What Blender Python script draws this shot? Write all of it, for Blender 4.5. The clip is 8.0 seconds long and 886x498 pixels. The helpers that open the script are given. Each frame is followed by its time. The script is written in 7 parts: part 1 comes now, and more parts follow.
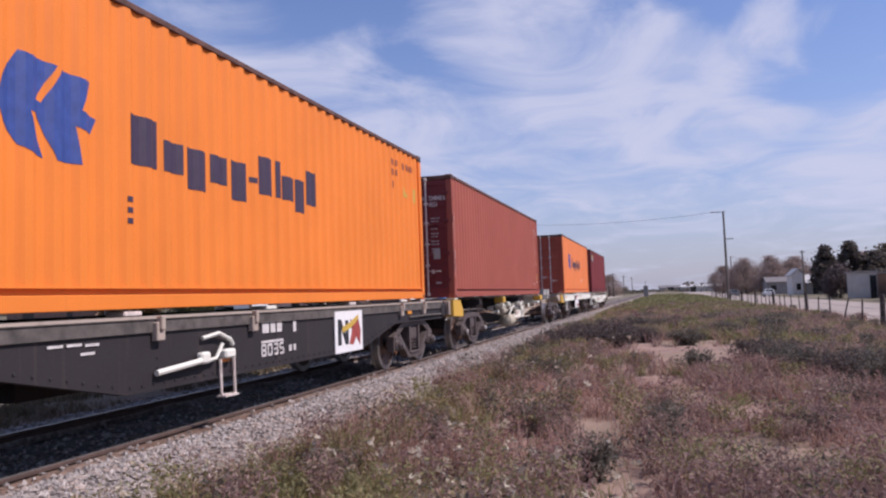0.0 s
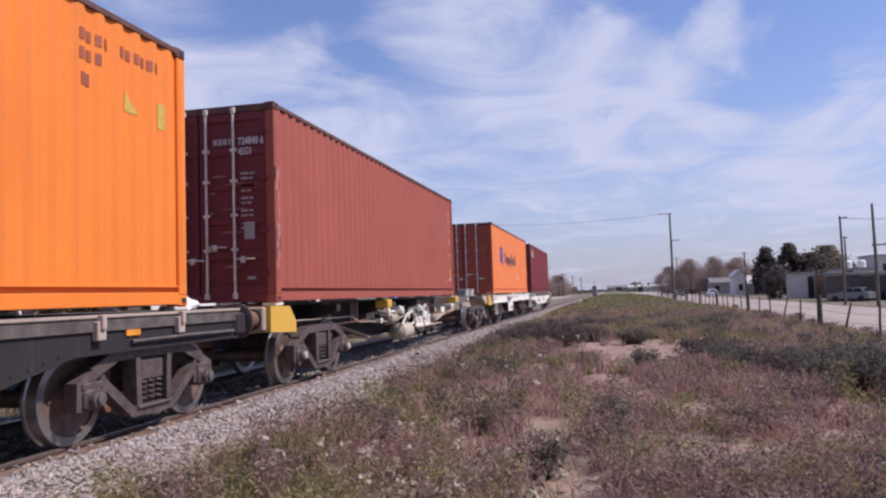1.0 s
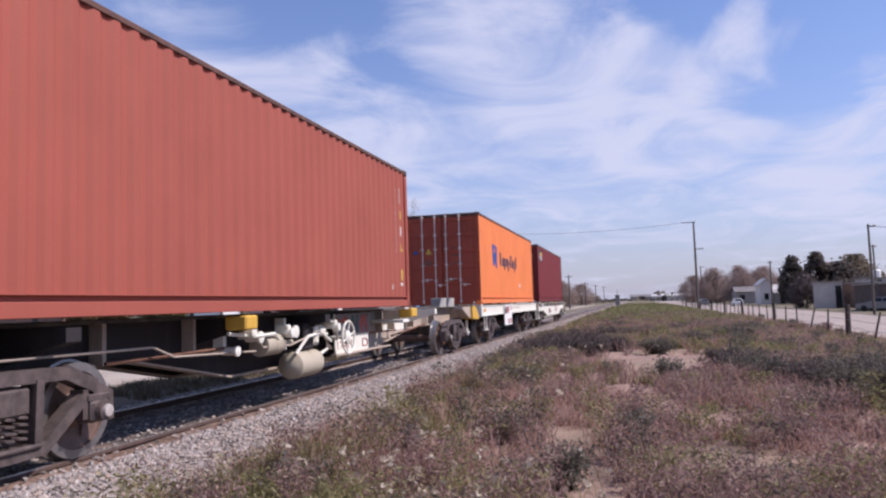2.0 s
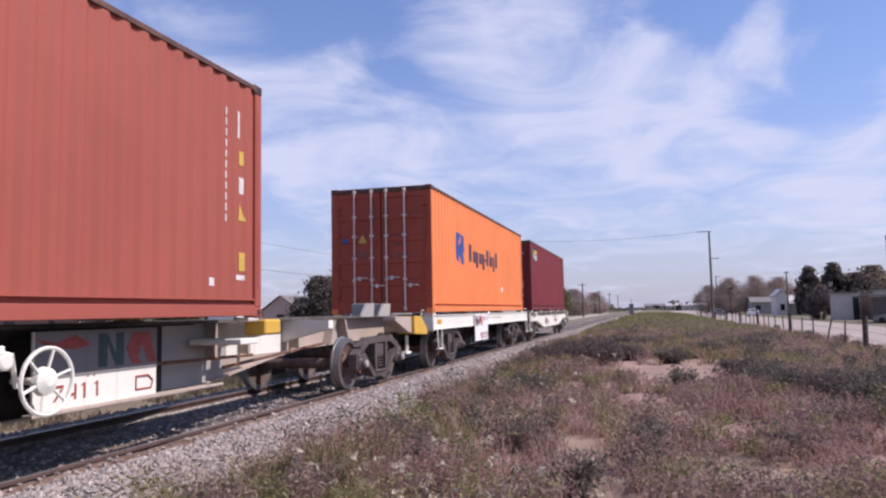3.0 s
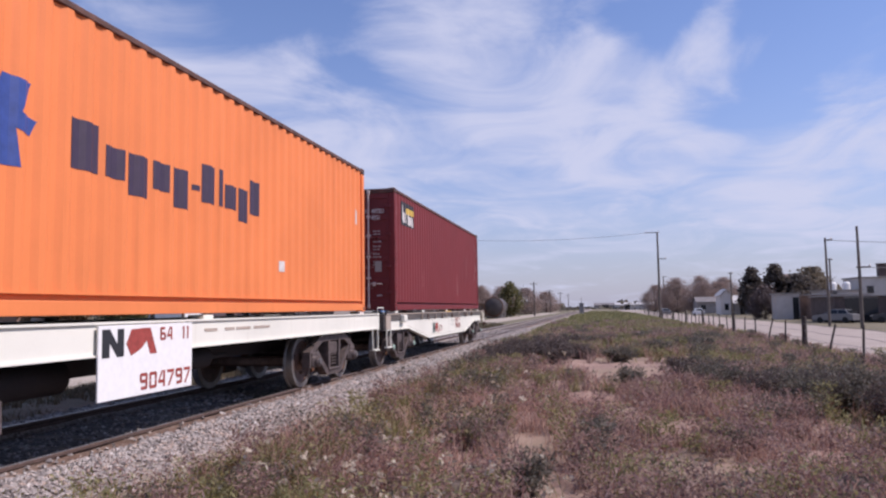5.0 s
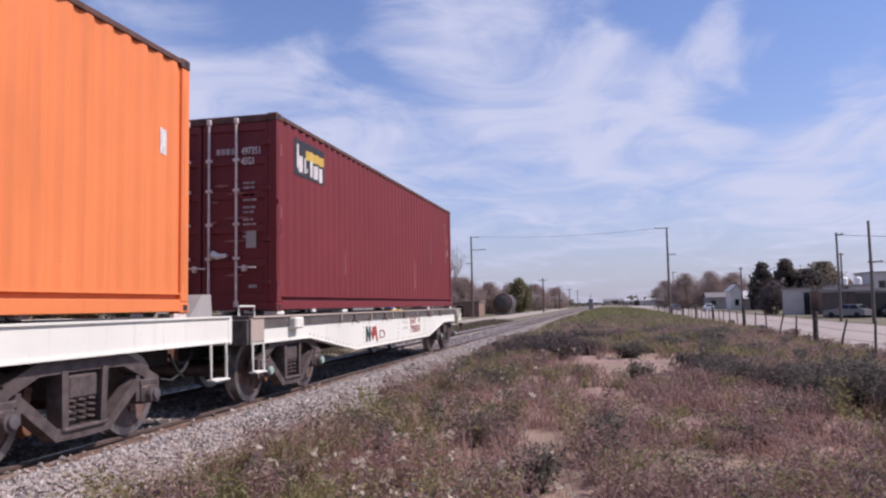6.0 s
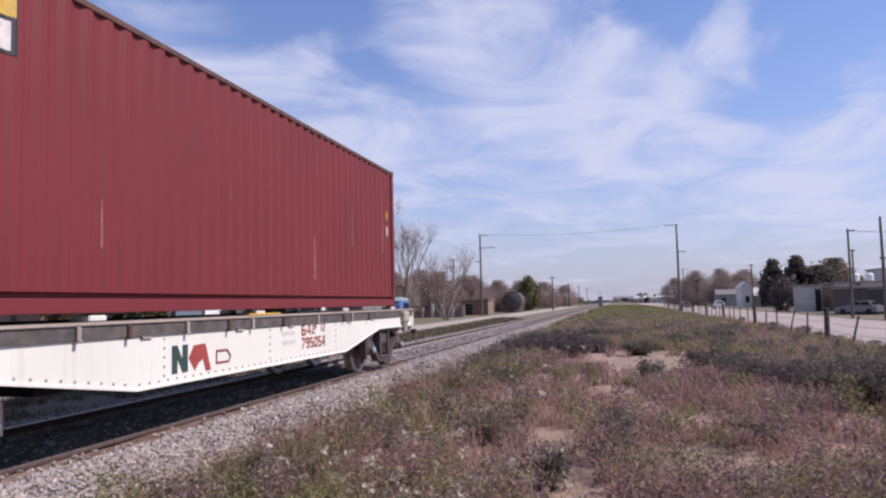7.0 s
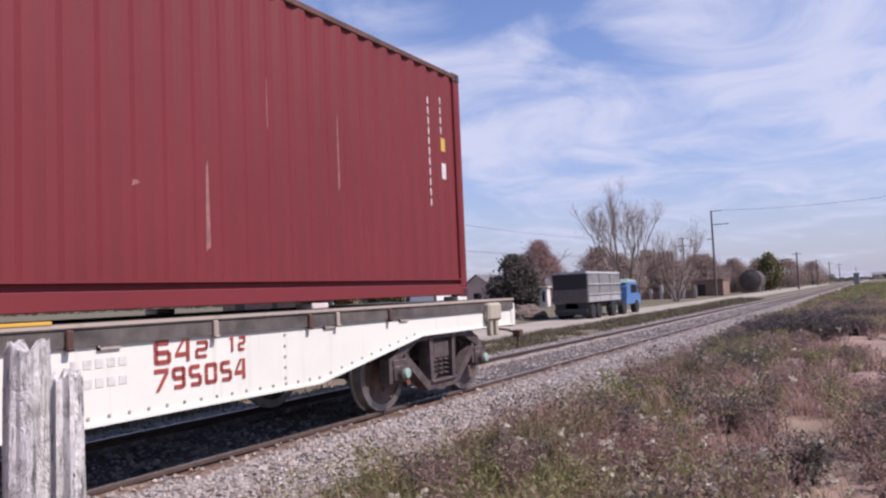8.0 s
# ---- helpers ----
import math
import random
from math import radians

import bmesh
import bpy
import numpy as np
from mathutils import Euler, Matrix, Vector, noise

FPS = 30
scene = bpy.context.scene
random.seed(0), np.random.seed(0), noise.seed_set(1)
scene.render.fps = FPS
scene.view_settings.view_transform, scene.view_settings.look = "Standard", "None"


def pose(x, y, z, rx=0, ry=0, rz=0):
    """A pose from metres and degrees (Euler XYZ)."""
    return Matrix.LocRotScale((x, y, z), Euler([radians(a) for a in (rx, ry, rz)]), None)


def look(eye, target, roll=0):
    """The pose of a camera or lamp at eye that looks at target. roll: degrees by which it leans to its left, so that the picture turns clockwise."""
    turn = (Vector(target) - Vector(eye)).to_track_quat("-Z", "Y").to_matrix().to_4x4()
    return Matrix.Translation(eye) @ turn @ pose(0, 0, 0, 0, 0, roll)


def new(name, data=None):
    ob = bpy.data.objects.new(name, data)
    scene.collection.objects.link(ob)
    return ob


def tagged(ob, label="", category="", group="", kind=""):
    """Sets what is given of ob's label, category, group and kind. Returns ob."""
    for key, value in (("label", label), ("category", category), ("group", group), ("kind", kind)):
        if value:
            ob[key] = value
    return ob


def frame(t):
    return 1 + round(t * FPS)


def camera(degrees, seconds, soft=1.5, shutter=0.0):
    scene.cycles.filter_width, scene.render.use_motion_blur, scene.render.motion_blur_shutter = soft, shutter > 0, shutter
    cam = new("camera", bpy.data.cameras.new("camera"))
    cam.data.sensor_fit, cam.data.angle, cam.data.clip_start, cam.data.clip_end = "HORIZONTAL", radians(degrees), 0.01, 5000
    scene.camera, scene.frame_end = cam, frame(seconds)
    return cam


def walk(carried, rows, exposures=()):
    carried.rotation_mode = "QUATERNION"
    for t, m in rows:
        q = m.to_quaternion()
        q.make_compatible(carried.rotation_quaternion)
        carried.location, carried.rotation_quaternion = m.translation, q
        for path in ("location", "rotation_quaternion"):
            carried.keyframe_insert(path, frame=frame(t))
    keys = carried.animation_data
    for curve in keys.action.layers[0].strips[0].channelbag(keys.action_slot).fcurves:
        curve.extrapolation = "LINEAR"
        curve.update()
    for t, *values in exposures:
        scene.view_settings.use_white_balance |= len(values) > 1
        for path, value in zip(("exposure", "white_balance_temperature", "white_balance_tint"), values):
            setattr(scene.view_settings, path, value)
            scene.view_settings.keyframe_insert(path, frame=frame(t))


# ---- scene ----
# The camera stands on the bank beside the track and is turned by hand; the track runs along y.
EYE = 1.48
RAIL = 0.20          # top of the rails
TRACK = -5.84        # centre line of the track
SPEED = 6.825        # the train's speed towards the viewer, metres a second
cam = camera(61.6, 8.0, soft=2.3)
TURNS = [
    (0.0, 0.000, 0.000, 16.54, 3.69, 2.02),
    (0.5, 0.000, 0.000, 13.98, 3.17, 1.49),
    (1.0, 0.000, 0.000, 12.80, 3.52, 1.87),
    (1.5, 0.000, 0.000, 13.50, 3.87, 2.00),
    (3.0, 0.000, 0.000, 15.48, 4.79, 1.08),
    (3.5, 0.000, 0.000, 14.50, 4.75, 1.17),
    (4.0, 0.000, 0.000, 13.46, 4.75, 0.71),
    (4.5, 0.000, 0.000, 12.56, 4.69, 0.41),
    (5.0, 0.000, 0.000, 11.82, 4.60, 0.84),
    (6.3, 0.000, 0.000, 12.73, 4.27, 1.10),
    (6.5, 0.000, 0.000, 12.83, 4.22, 1.10),
    (7.0, 0.000, 0.000, 13.22, 4.23, 1.30),
    (7.3, 0.000, 0.000, 13.99, 4.12, 1.50),
    (7.5, 0.000, 0.000, 17.63, 3.94, 1.64),
    (7.8, -0.020, -0.010, 24.37, 3.56, 2.10),
    (8.0, -0.045, -0.025, 30.37, 3.50, 2.39),
]
walk(cam, [(t, pose(x, y, EYE, 90 + p, r, w)) for t, x, y, w, p, r in TURNS], [(0.0, -0.07, 6230, 22), (1.5, 0.06, 6230, 22), (3.5, 0.14, 6230, 22), (5.0, 0.0, 6230, 22), (6.5, 0.04, 6230, 22), (8.0, 0.09, 6230, 22)])

# ---- light ----
SUN_WAY = Vector((0.92, 0.14, 1.10)).normalized()
sun = new("sun", bpy.data.lights.new("sun", "SUN"))
sun.data.energy, sun.data.angle, sun.data.color = 4.9, radians(0.53), (1.0, 0.93, 0.83)
sun.matrix_basis = look((0, 0, 60), Vector((0, 0, 60)) - SUN_WAY)


def make_sky():
    world = bpy.data.worlds.new("sky")
    scene.world = world
    world.use_nodes = True
    nt = world.node_tree
    nt.nodes.clear()
    out = nt.nodes.new("ShaderNodeOutputWorld")
    bg = nt.nodes.new("ShaderNodeBackground")
    bg.inputs["Strength"].default_value = 0.12
    nt.links.new(bg.outputs[0], out.inputs[0])
    sky = nt.nodes.new("ShaderNodeTexSky")
    sky.sky_type, sky.sun_disc = "NISHITA", False
    sky.sun_elevation = math.asin(SUN_WAY.z)
    sky.sun_rotation = math.atan2(SUN_WAY.x, SUN_WAY.y)
    sky.air_density, sky.dust_density, sky.ozone_density = 1.0, 0.4, 3.0
    co = nt.nodes.new("ShaderNodeTexCoord")

    def math_node(op, a, b=None, c=None):
        n = nt.nodes.new("ShaderNodeMath")
        n.operation = op
        for i, v in enumerate((a, b, c)):
            if v is None:
                continue
            if isinstance(v, (int, float)):
                n.inputs[i].default_value = v
            else:
                nt.links.new(v, n.inputs[i])
        return n.outputs[0]

    sep = nt.nodes.new("ShaderNodeSeparateXYZ")
    nt.links.new(co.outputs["Generated"], sep.inputs[0])
    x, y, z = sep.outputs
    up = math_node("ADD", math_node("MAXIMUM", z, 0.0), 0.10)
    # the cloud sheet lies flat high above: its streaks crowd towards the horizon
    px, py = math_node("DIVIDE", x, up), math_node("DIVIDE", y, up)
    flat = nt.nodes.new("ShaderNodeCombineXYZ")
    nt.links.new(px, flat.inputs[0])
    nt.links.new(py, flat.inputs[1])

    def cloud_noise(scale, detail, rough, distort, turn, stretch, shift=(0, 0, 0)):
        m = nt.nodes.new("ShaderNodeMapping")
        m.inputs["Location"].default_value = shift
        m.inputs["Rotation"].default_value = (0, 0, radians(turn))
        m.inputs["Scale"].default_value = stretch
        nt.links.new(flat.outputs[0], m.inputs[0])
        n = nt.nodes.new("ShaderNodeTexNoise")
        for key, value in (("Scale", scale), ("Detail", detail), ("Roughness", rough), ("Distortion", distort)):
            n.inputs[key].default_value = value
        nt.links.new(m.outputs[0], n.inputs["Vector"])
        return n.outputs["Fac"]

    def ramp(value, lo, hi):
        n = nt.nodes.new("ShaderNodeMapRange")
        n.interpolation_type = "SMOOTHSTEP"
        n.inputs["From Min"].default_value, n.inputs["From Max"].default_value = lo, hi
        nt.links.new(value, n.inputs["Value"])
        return n.outputs[0]

    def bank(azimuth, height, wide, tall, tilt):
        """A soft bank of cloud round a compass direction and a height, both in degrees."""
        az = math_node("MULTIPLY", math_node("ARCTAN2", x, y), 57.3)
        el = math_node("MULTIPLY", math_node("ARCSINE", z), 57.3)
        da, de = math_node("SUBTRACT", az, azimuth), math_node("SUBTRACT", el, height)
        c, s = math.cos(radians(tilt)), math.sin(radians(tilt))
        u = math_node("DIVIDE", math_node("ADD", math_node("MULTIPLY", da, c), math_node("MULTIPLY", de, s)), wide)
        v = math_node("DIVIDE", math_node("SUBTRACT", math_node("MULTIPLY", de, c), math_node("MULTIPLY", da, s)), tall)
        r = math_node("ADD", math_node("MULTIPLY", u, u), math_node("MULTIPLY", v, v))
        n = nt.nodes.new("ShaderNodeMapRange")
        n.interpolation_type = "SMOOTHSTEP"
        n.inputs["From Min"].default_value, n.inputs["From Max"].default_value = 1.5, 0.0
        nt.links.new(r, n.inputs["Value"])
        return n.outputs[0]

    fine = cloud_noise(1.7, 9, 0.58, 1.1, 25, (1.0, 0.72, 1))
    broad = cloud_noise(0.55, 5, 0.5, 0.4, -15, (1.0, 0.7, 1), (3.1, 1.7, 0))
    banks = None
    for spec in CLOUD_BANKS:
        b = math_node("MULTIPLY", bank(*spec[:5]), spec[5])
        banks = b if banks is None else math_node("ADD", banks, b)
    streaks = cloud_noise(1.1, 7, 0.62, 0.9, -38, (0.35, 1.5, 1), (1.3, 5.2, 0))
    banks = math_node("MINIMUM", math_node("MAXIMUM", banks, -0.8), 1.0)
    dense = math_node("ADD", math_node("MULTIPLY", fine, 1.45), math_node("MULTIPLY", streaks, 0.40))
    dense = math_node("ADD", dense, math_node("ADD", math_node("MULTIPLY", broad, 0.4), math_node("MULTIPLY", banks, 0.30)))
    cover = ramp(dense, 0.98, 1.62)
    # thin haze whitens the sky towards the horizon
    haze = math_node("POWER", math_node("SUBTRACT", 1.0, math_node("MAXIMUM", z, 0.0)), 6.0)
    hazy = nt.nodes.new("ShaderNodeMix")
    hazy.data_type = "RGBA"
    hazy.inputs["B"].default_value = (3.45, 3.56, 4.3, 1)
    nt.links.new(math_node("MULTIPLY", haze, 0.88), hazy.inputs["Factor"])
    blue = nt.nodes.new("ShaderNodeMix")
    blue.data_type, blue.blend_type = "RGBA", "MULTIPLY"
    blue.inputs["Factor"].default_value = 1.0
    blue.inputs["B"].default_value = (1.0, 1.03, 1.17, 1)
    nt.links.new(sky.outputs[0], blue.inputs["A"])
    nt.links.new(blue.outputs["Result"], hazy.inputs["A"])
    mix = nt.nodes.new("ShaderNodeMix")
    mix.data_type = "RGBA"
    mix.inputs["B"].default_value = (5.1, 5.5, 6.5, 1)
    nt.links.new(math_node("MULTIPLY", cover, 0.9), mix.inputs["Factor"])
    nt.links.new(hazy.outputs["Result"], mix.inputs["A"])
    nt.links.new(mix.outputs["Result"], bg.inputs["Color"])


# compass degrees from the track's line, degrees up, half width, half height, tilt, weight
CLOUD_BANKS = [(-5, 17.5, 14, 6.0, -26, 1.0), (0, 13, 10, 4, -10, 0.6), (-28, 14.5, 13, 5, -6, 0.9), (-16, 11, 12, 4, 4, 0.7),
               (-40, 16, 9, 6, 0, 0.8), (-52, 10, 14, 8, 0, 0.7), (18, 9.0, 10, 5, 24, 1.0), (8.5, 19.5, 3.6, 1.6, 42, 0.7), (2, 8, 12, 2.5, 0, 0.6),
               (4.5, 21, 4, 3, -20, -0.7), (11, 15.0, 6, 2.6, 12, -0.7), (-20, 17.5, 4, 1.4, 20, -0.5), (-25, 22.5, 8, 2.4, 0, -0.7), (17, 20, 6, 4, 0, -0.5)]
make_sky()


# ---- materials ----
class Shade:
    """Small helper that wires one Principled material."""

    def __init__(self, name, rough=0.6, metal=0.0):
        self.mat = bpy.data.materials.new(name)
        self.mat.use_nodes = True
        self.nt = self.mat.node_tree
        self.bsdf = self.nt.nodes["Principled BSDF"]
        self.bsdf.inputs["Roughness"].default_value = rough
        self.bsdf.inputs["Metallic"].default_value = metal
        self.co = self.nt.nodes.new("ShaderNodeTexCoord")

    def noise(self, scale, detail=4, rough=0.55, stretch=(1, 1, 1), space="Object", distort=0.0):
        m = self.nt.nodes.new("ShaderNodeMapping")
        m.inputs["Scale"].default_value = stretch
        self.nt.links.new(self.co.outputs[space], m.inputs[0])
        n = self.nt.nodes.new("ShaderNodeTexNoise")
        n.inputs["Scale"].default_value, n.inputs["Detail"].default_value = scale, detail
        n.inputs["Roughness"].default_value, n.inputs["Distortion"].default_value = rough, distort
        self.nt.links.new(m.outputs[0], n.inputs["Vector"])
        return n.outputs["Fac"]

    def where(self):
        """World position, for patches on the ground."""
        return self.nt.nodes.new("ShaderNodeNewGeometry").outputs["Position"]

    def noise_at(self, vector, scale, detail=4, rough=0.55):
        n = self.nt.nodes.new("ShaderNodeTexNoise")
        n.inputs["Scale"].default_value, n.inputs["Detail"].default_value, n.inputs["Roughness"].default_value = scale, detail, rough
        self.nt.links.new(vector, n.inputs["Vector"])
        return n.outputs["Fac"]

    def island(self):
        return self.nt.nodes.new("ShaderNodeNewGeometry").outputs["Random Per Island"]

    def ramp(self, value, stops):
        r = self.nt.nodes.new("ShaderNodeValToRGB")
        e = r.color_ramp.elements
        while len(e) < len(stops):
            e.new(0.5)
        for el, (p, c) in zip(e, stops):
            el.position = p
            el.color = (*c, 1) if len(c) == 3 else c
        self.nt.links.new(value, r.inputs[0])
        return r.outputs[0]

    def range(self, value, lo, hi, a=0.0, b=1.0):
        n = self.nt.nodes.new("ShaderNodeMapRange")
        for key, v in (("From Min", lo), ("From Max", hi), ("To Min", a), ("To Max", b)):
            n.inputs[key].default_value = v
        self.nt.links.new(value, n.inputs["Value"])
        return n.outputs[0]

    def mix(self, fac, a, b, mode="MIX"):
        n = self.nt.nodes.new("ShaderNodeMix")
        n.data_type, n.blend_type = "RGBA", mode
        for key, v in (("Factor", fac), ("A", a), ("B", b)):
            if isinstance(v, tuple):
                n.inputs[key].default_value = (*v, 1)
            elif isinstance(v, (int, float)):
                n.inputs[key].default_value = v
            else:
                self.nt.links.new(v, n.inputs[key])
        return n.outputs["Result"]

    def colour(self, socket):
        if isinstance(socket, tuple):
            self.bsdf.inputs["Base Color"].default_value = (*socket, 1)
        else:
            self.nt.links.new(socket, self.bsdf.inputs["Base Color"])
        return self

    def rough(self, socket):
        self.nt.links.new(socket, self.bsdf.inputs["Roughness"])
        return self

    def bump(self, socket, strength=0.3, distance=0.01):
        b = self.nt.nodes.new("ShaderNodeBump")
        b.inputs["Strength"].default_value, b.inputs["Distance"].default_value = strength, distance
        self.nt.links.new(socket, b.inputs["Height"])
        self.nt.links.new(b.outputs[0], self.bsdf.inputs["Normal"])
        return self


def times(c, k):
    return tuple(min(1.0, v * k) for v in c)


def paint(name, base, fade=0.25, rust=0.5, dirt=(0.10, 0.07, 0.055), rough=0.55, streak=0.35, begin=0.56):
    """Weathered paint on steel: faded patches, runs of dirt down the sheet, chips of rust."""
    s = Shade(name, rough)
    big = s.noise(0.7, 5, 0.6)
    runs = s.noise(3.0, 5, 0.65, (1.0, 3.0, 0.10))
    grain = s.noise(40, 3, 0.7)
    col = s.mix(s.range(big, 0.3, 0.75), times(base, 1 - fade * 0.6), times(base, 1 + fade * 0.5))
    col = s.mix(s.range(runs, begin, begin + 0.24, 0, streak), col, dirt)
    col = s.mix(s.range(grain, 0.3, 0.8, 0, 0.10), col, times(base, 0.6))
    chips = s.noise(9.0, 8, 0.75)
    col = s.mix(s.range(chips, 0.69 - 0.05 * rust, 0.74, 0, min(1, rust * 1.6)), col, (0.11, 0.045, 0.022))
    s.colour(col).rough(s.range(grain, 0.2, 0.8, rough, rough + 0.2))
    s.bsdf.inputs["Specular IOR Level"].default_value = 0.28
    s.bump(s.noise(5, 4, 0.5), 0.12, 0.006)
    return s.mat


def plain(name, base, rough=0.6, metal=0.0, vary=0.25, scale=12.0, bump=0.15):
    s = Shade(name, rough, metal)
    n = s.noise(scale, 5, 0.6)
    s.colour(s.mix(s.range(n, 0.3, 0.75), times(base, 1 - vary), times(base, 1 + vary)))
    return s.bump(n, bump, 0.01).mat


def leafy(name, stops, patch=0.35, rough=0.7, glow=0.42):
    """Leaves and stalks: each one of its own shade, with patches over the ground; light comes through."""
    s = Shade(name, rough)
    one, over = s.island(), s.noise_at(s.where(), 0.8, 4, 0.65)
    n = s.nt.nodes.new("ShaderNodeMath")
    n.operation = "MULTIPLY_ADD"
    s.nt.links.new(over, n.inputs[0])
    n.inputs[1].default_value = patch * 2
    add = s.range(one, 0, 1, 0.16 - patch, 0.80 - patch)
    s.nt.links.new(add, n.inputs[2])
    col = s.ramp(n.outputs[0], stops)
    s.colour(col)
    thin = s.nt.nodes.new("ShaderNodeBsdfTranslucent")
    s.nt.links.new(col, thin.inputs[0])
    m = s.nt.nodes.new("ShaderNodeMixShader")
    m.inputs[0].default_value = glow
    s.nt.links.new(s.bsdf.outputs[0], m.inputs[1])
    s.nt.links.new(thin.outputs[0], m.inputs[2])
    s.nt.links.new(m.outputs[0], s.nt.nodes["Material Output"].inputs[0])
    return s.mat


ORANGE = (0.78, 0.215, 0.030)
M_orange_a = paint("orange_paint", ORANGE, 0.14, 0.30, (0.42, 0.10, 0.03), 0.5, 0.25)
M_orange_c = paint("orange_paint_faded", (0.77, 0.225, 0.072), 0.16, 0.45, (0.38, 0.10, 0.03), 0.5, 0.3)
# rust-brown door colour, darkened further for the shaded near end
M_orange_shaded_door = paint("orange_brown_shaded_paint", (0.36, 0.076, 0.046), 0.3, 0.8, (0.12, 0.04, 0.02), 0.55, 0.5)
M_red = paint("brown_red_paint", (0.340, 0.089, 0.061), 0.16, 0.30, (0.20, 0.05, 0.035), 0.55, 0.2)
M_maroon = paint("maroon_paint", (0.180, 0.028, 0.031), 0.16, 0.35, (0.13, 0.03, 0.03), 0.5, 0.3)
# dark red door colour that holds the shade of the near end
M_red_shaded_door = paint("dark_red_shaded_door_paint", (0.175, 0.034, 0.037), 0.3, 0.5, (0.05, 0.02, 0.02), 0.5, 0.3)
M_white = paint("dirty_white_paint", (0.73, 0.715, 0.63), 0.14, 0.40, (0.36, 0.31, 0.22), 0.6, 0.42, 0.58)
M_beige = paint("brownish_grey_paint", (0.42, 0.345, 0.285), 0.2, 0.6, (0.12, 0.08, 0.06), 0.65, 0.5)
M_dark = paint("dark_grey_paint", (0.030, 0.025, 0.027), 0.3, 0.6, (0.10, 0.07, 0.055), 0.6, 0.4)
# weathered grey, with part of the container's shadow put into its colour
M_shadedgrey = paint("shaded_grey_paint", (0.21, 0.195, 0.19), 0.2, 0.5, (0.10, 0.08, 0.07), 0.65, 0.4)
M_grey = paint("grey_paint", (0.37, 0.35, 0.325), 0.2, 0.4, (0.12, 0.09, 0.07), 0.6, 0.4)
M_yellow = paint("yellow_paint", (0.62, 0.37, 0.06), 0.15, 0.4, (0.25, 0.15, 0.05), 0.5, 0.3)
M_rivet = plain("grimy_rivet_heads", (0.36, 0.32, 0.27), 0.7, 0, 0.4, 20)
M_deck = plain("weathered_deck_steel", (0.10, 0.085, 0.075), 0.75, 0.0, 0.5, 6)
M_frame = plain("cast_bogie_steel", (0.098, 0.074, 0.068), 0.6, 0.15, 0.5, 9, 0.3)
M_wheel = plain("wheel_disc_steel", (0.155, 0.098, 0.078), 0.6, 0.2, 0.45, 7)
M_tread = plain("bare_tread_steel", (0.34, 0.32, 0.31), 0.38, 0.8, 0.15, 10)
M_rust = plain("rusted_steel", (0.16, 0.075, 0.045), 0.8, 0.1, 0.4, 8)
M_rail = plain("rail_side_rust", (0.085, 0.052, 0.042), 0.85, 0.1, 0.35, 8)
M_railhead = plain("worn_rail_head", (0.42, 0.37, 0.34), 0.36, 0.8, 0.1, 6)
M_sleeper = plain("old_sleeper_wood", (0.16, 0.115, 0.09), 0.9, 0, 0.4, 5, 0.4)
M_zinc = plain("galvanised_bar", (0.70, 0.60, 0.54), 0.5, 0.15, 0.25, 10)
M_tank = paint("rusty_cream_paint", (0.42, 0.375, 0.29), 0.25, 1.3, (0.22, 0.14, 0.08), 0.65, 0.8)
M_rubber = plain("black_rubber", (0.02, 0.02, 0.02), 0.8, 0, 0.3)
M_navy = plain("dark_navy_lettering", (0.045, 0.028, 0.055), 0.55, 0, 0.15)
M_blue = plain("blue_emblem_paint", (0.034, 0.066, 0.25), 0.5, 0, 0.2)
M_letter = plain("white_lettering", (0.62, 0.58, 0.55), 0.6, 0, 0.25)
M_redletter = plain("red_stencil_paint", (0.32, 0.055, 0.042), 0.6, 0, 0.3)
M_black = plain("black_paint", (0.022, 0.022, 0.026), 0.55, 0, 0.2)
M_greenletter = plain("dark_green_emblem_paint", (0.03, 0.06, 0.055), 0.55, 0, 0.2)
M_gold = plain("ochre_emblem_paint", (0.55, 0.36, 0.06), 0.55, 0, 0.15)
M_decal = plain("white_board_paint", (0.78, 0.77, 0.75), 0.5, 0, 0.06)
M_bag = plain("white_plastic_bag", (0.75, 0.74, 0.72), 0.45, 0, 0.1)
M_scuff = plain("pale_scuffed_paint", (0.30, 0.125, 0.115), 0.7, 0, 0.35)
M_dimletter = plain("worn_pale_lettering", (0.40, 0.33, 0.32), 0.7, 0, 0.35)
M_bare = plain("chalky_scraped_paint", (0.52, 0.31, 0.26), 0.75, 0, 0.35, 18)
M_wornpatch = plain("dim_overpaint", (0.20, 0.075, 0.055), 0.7, 0, 0.5, 9)
M_grime = plain("grimy_dark_brown_steel", (0.105, 0.048, 0.036), 0.8, 0, 0.45, 5)


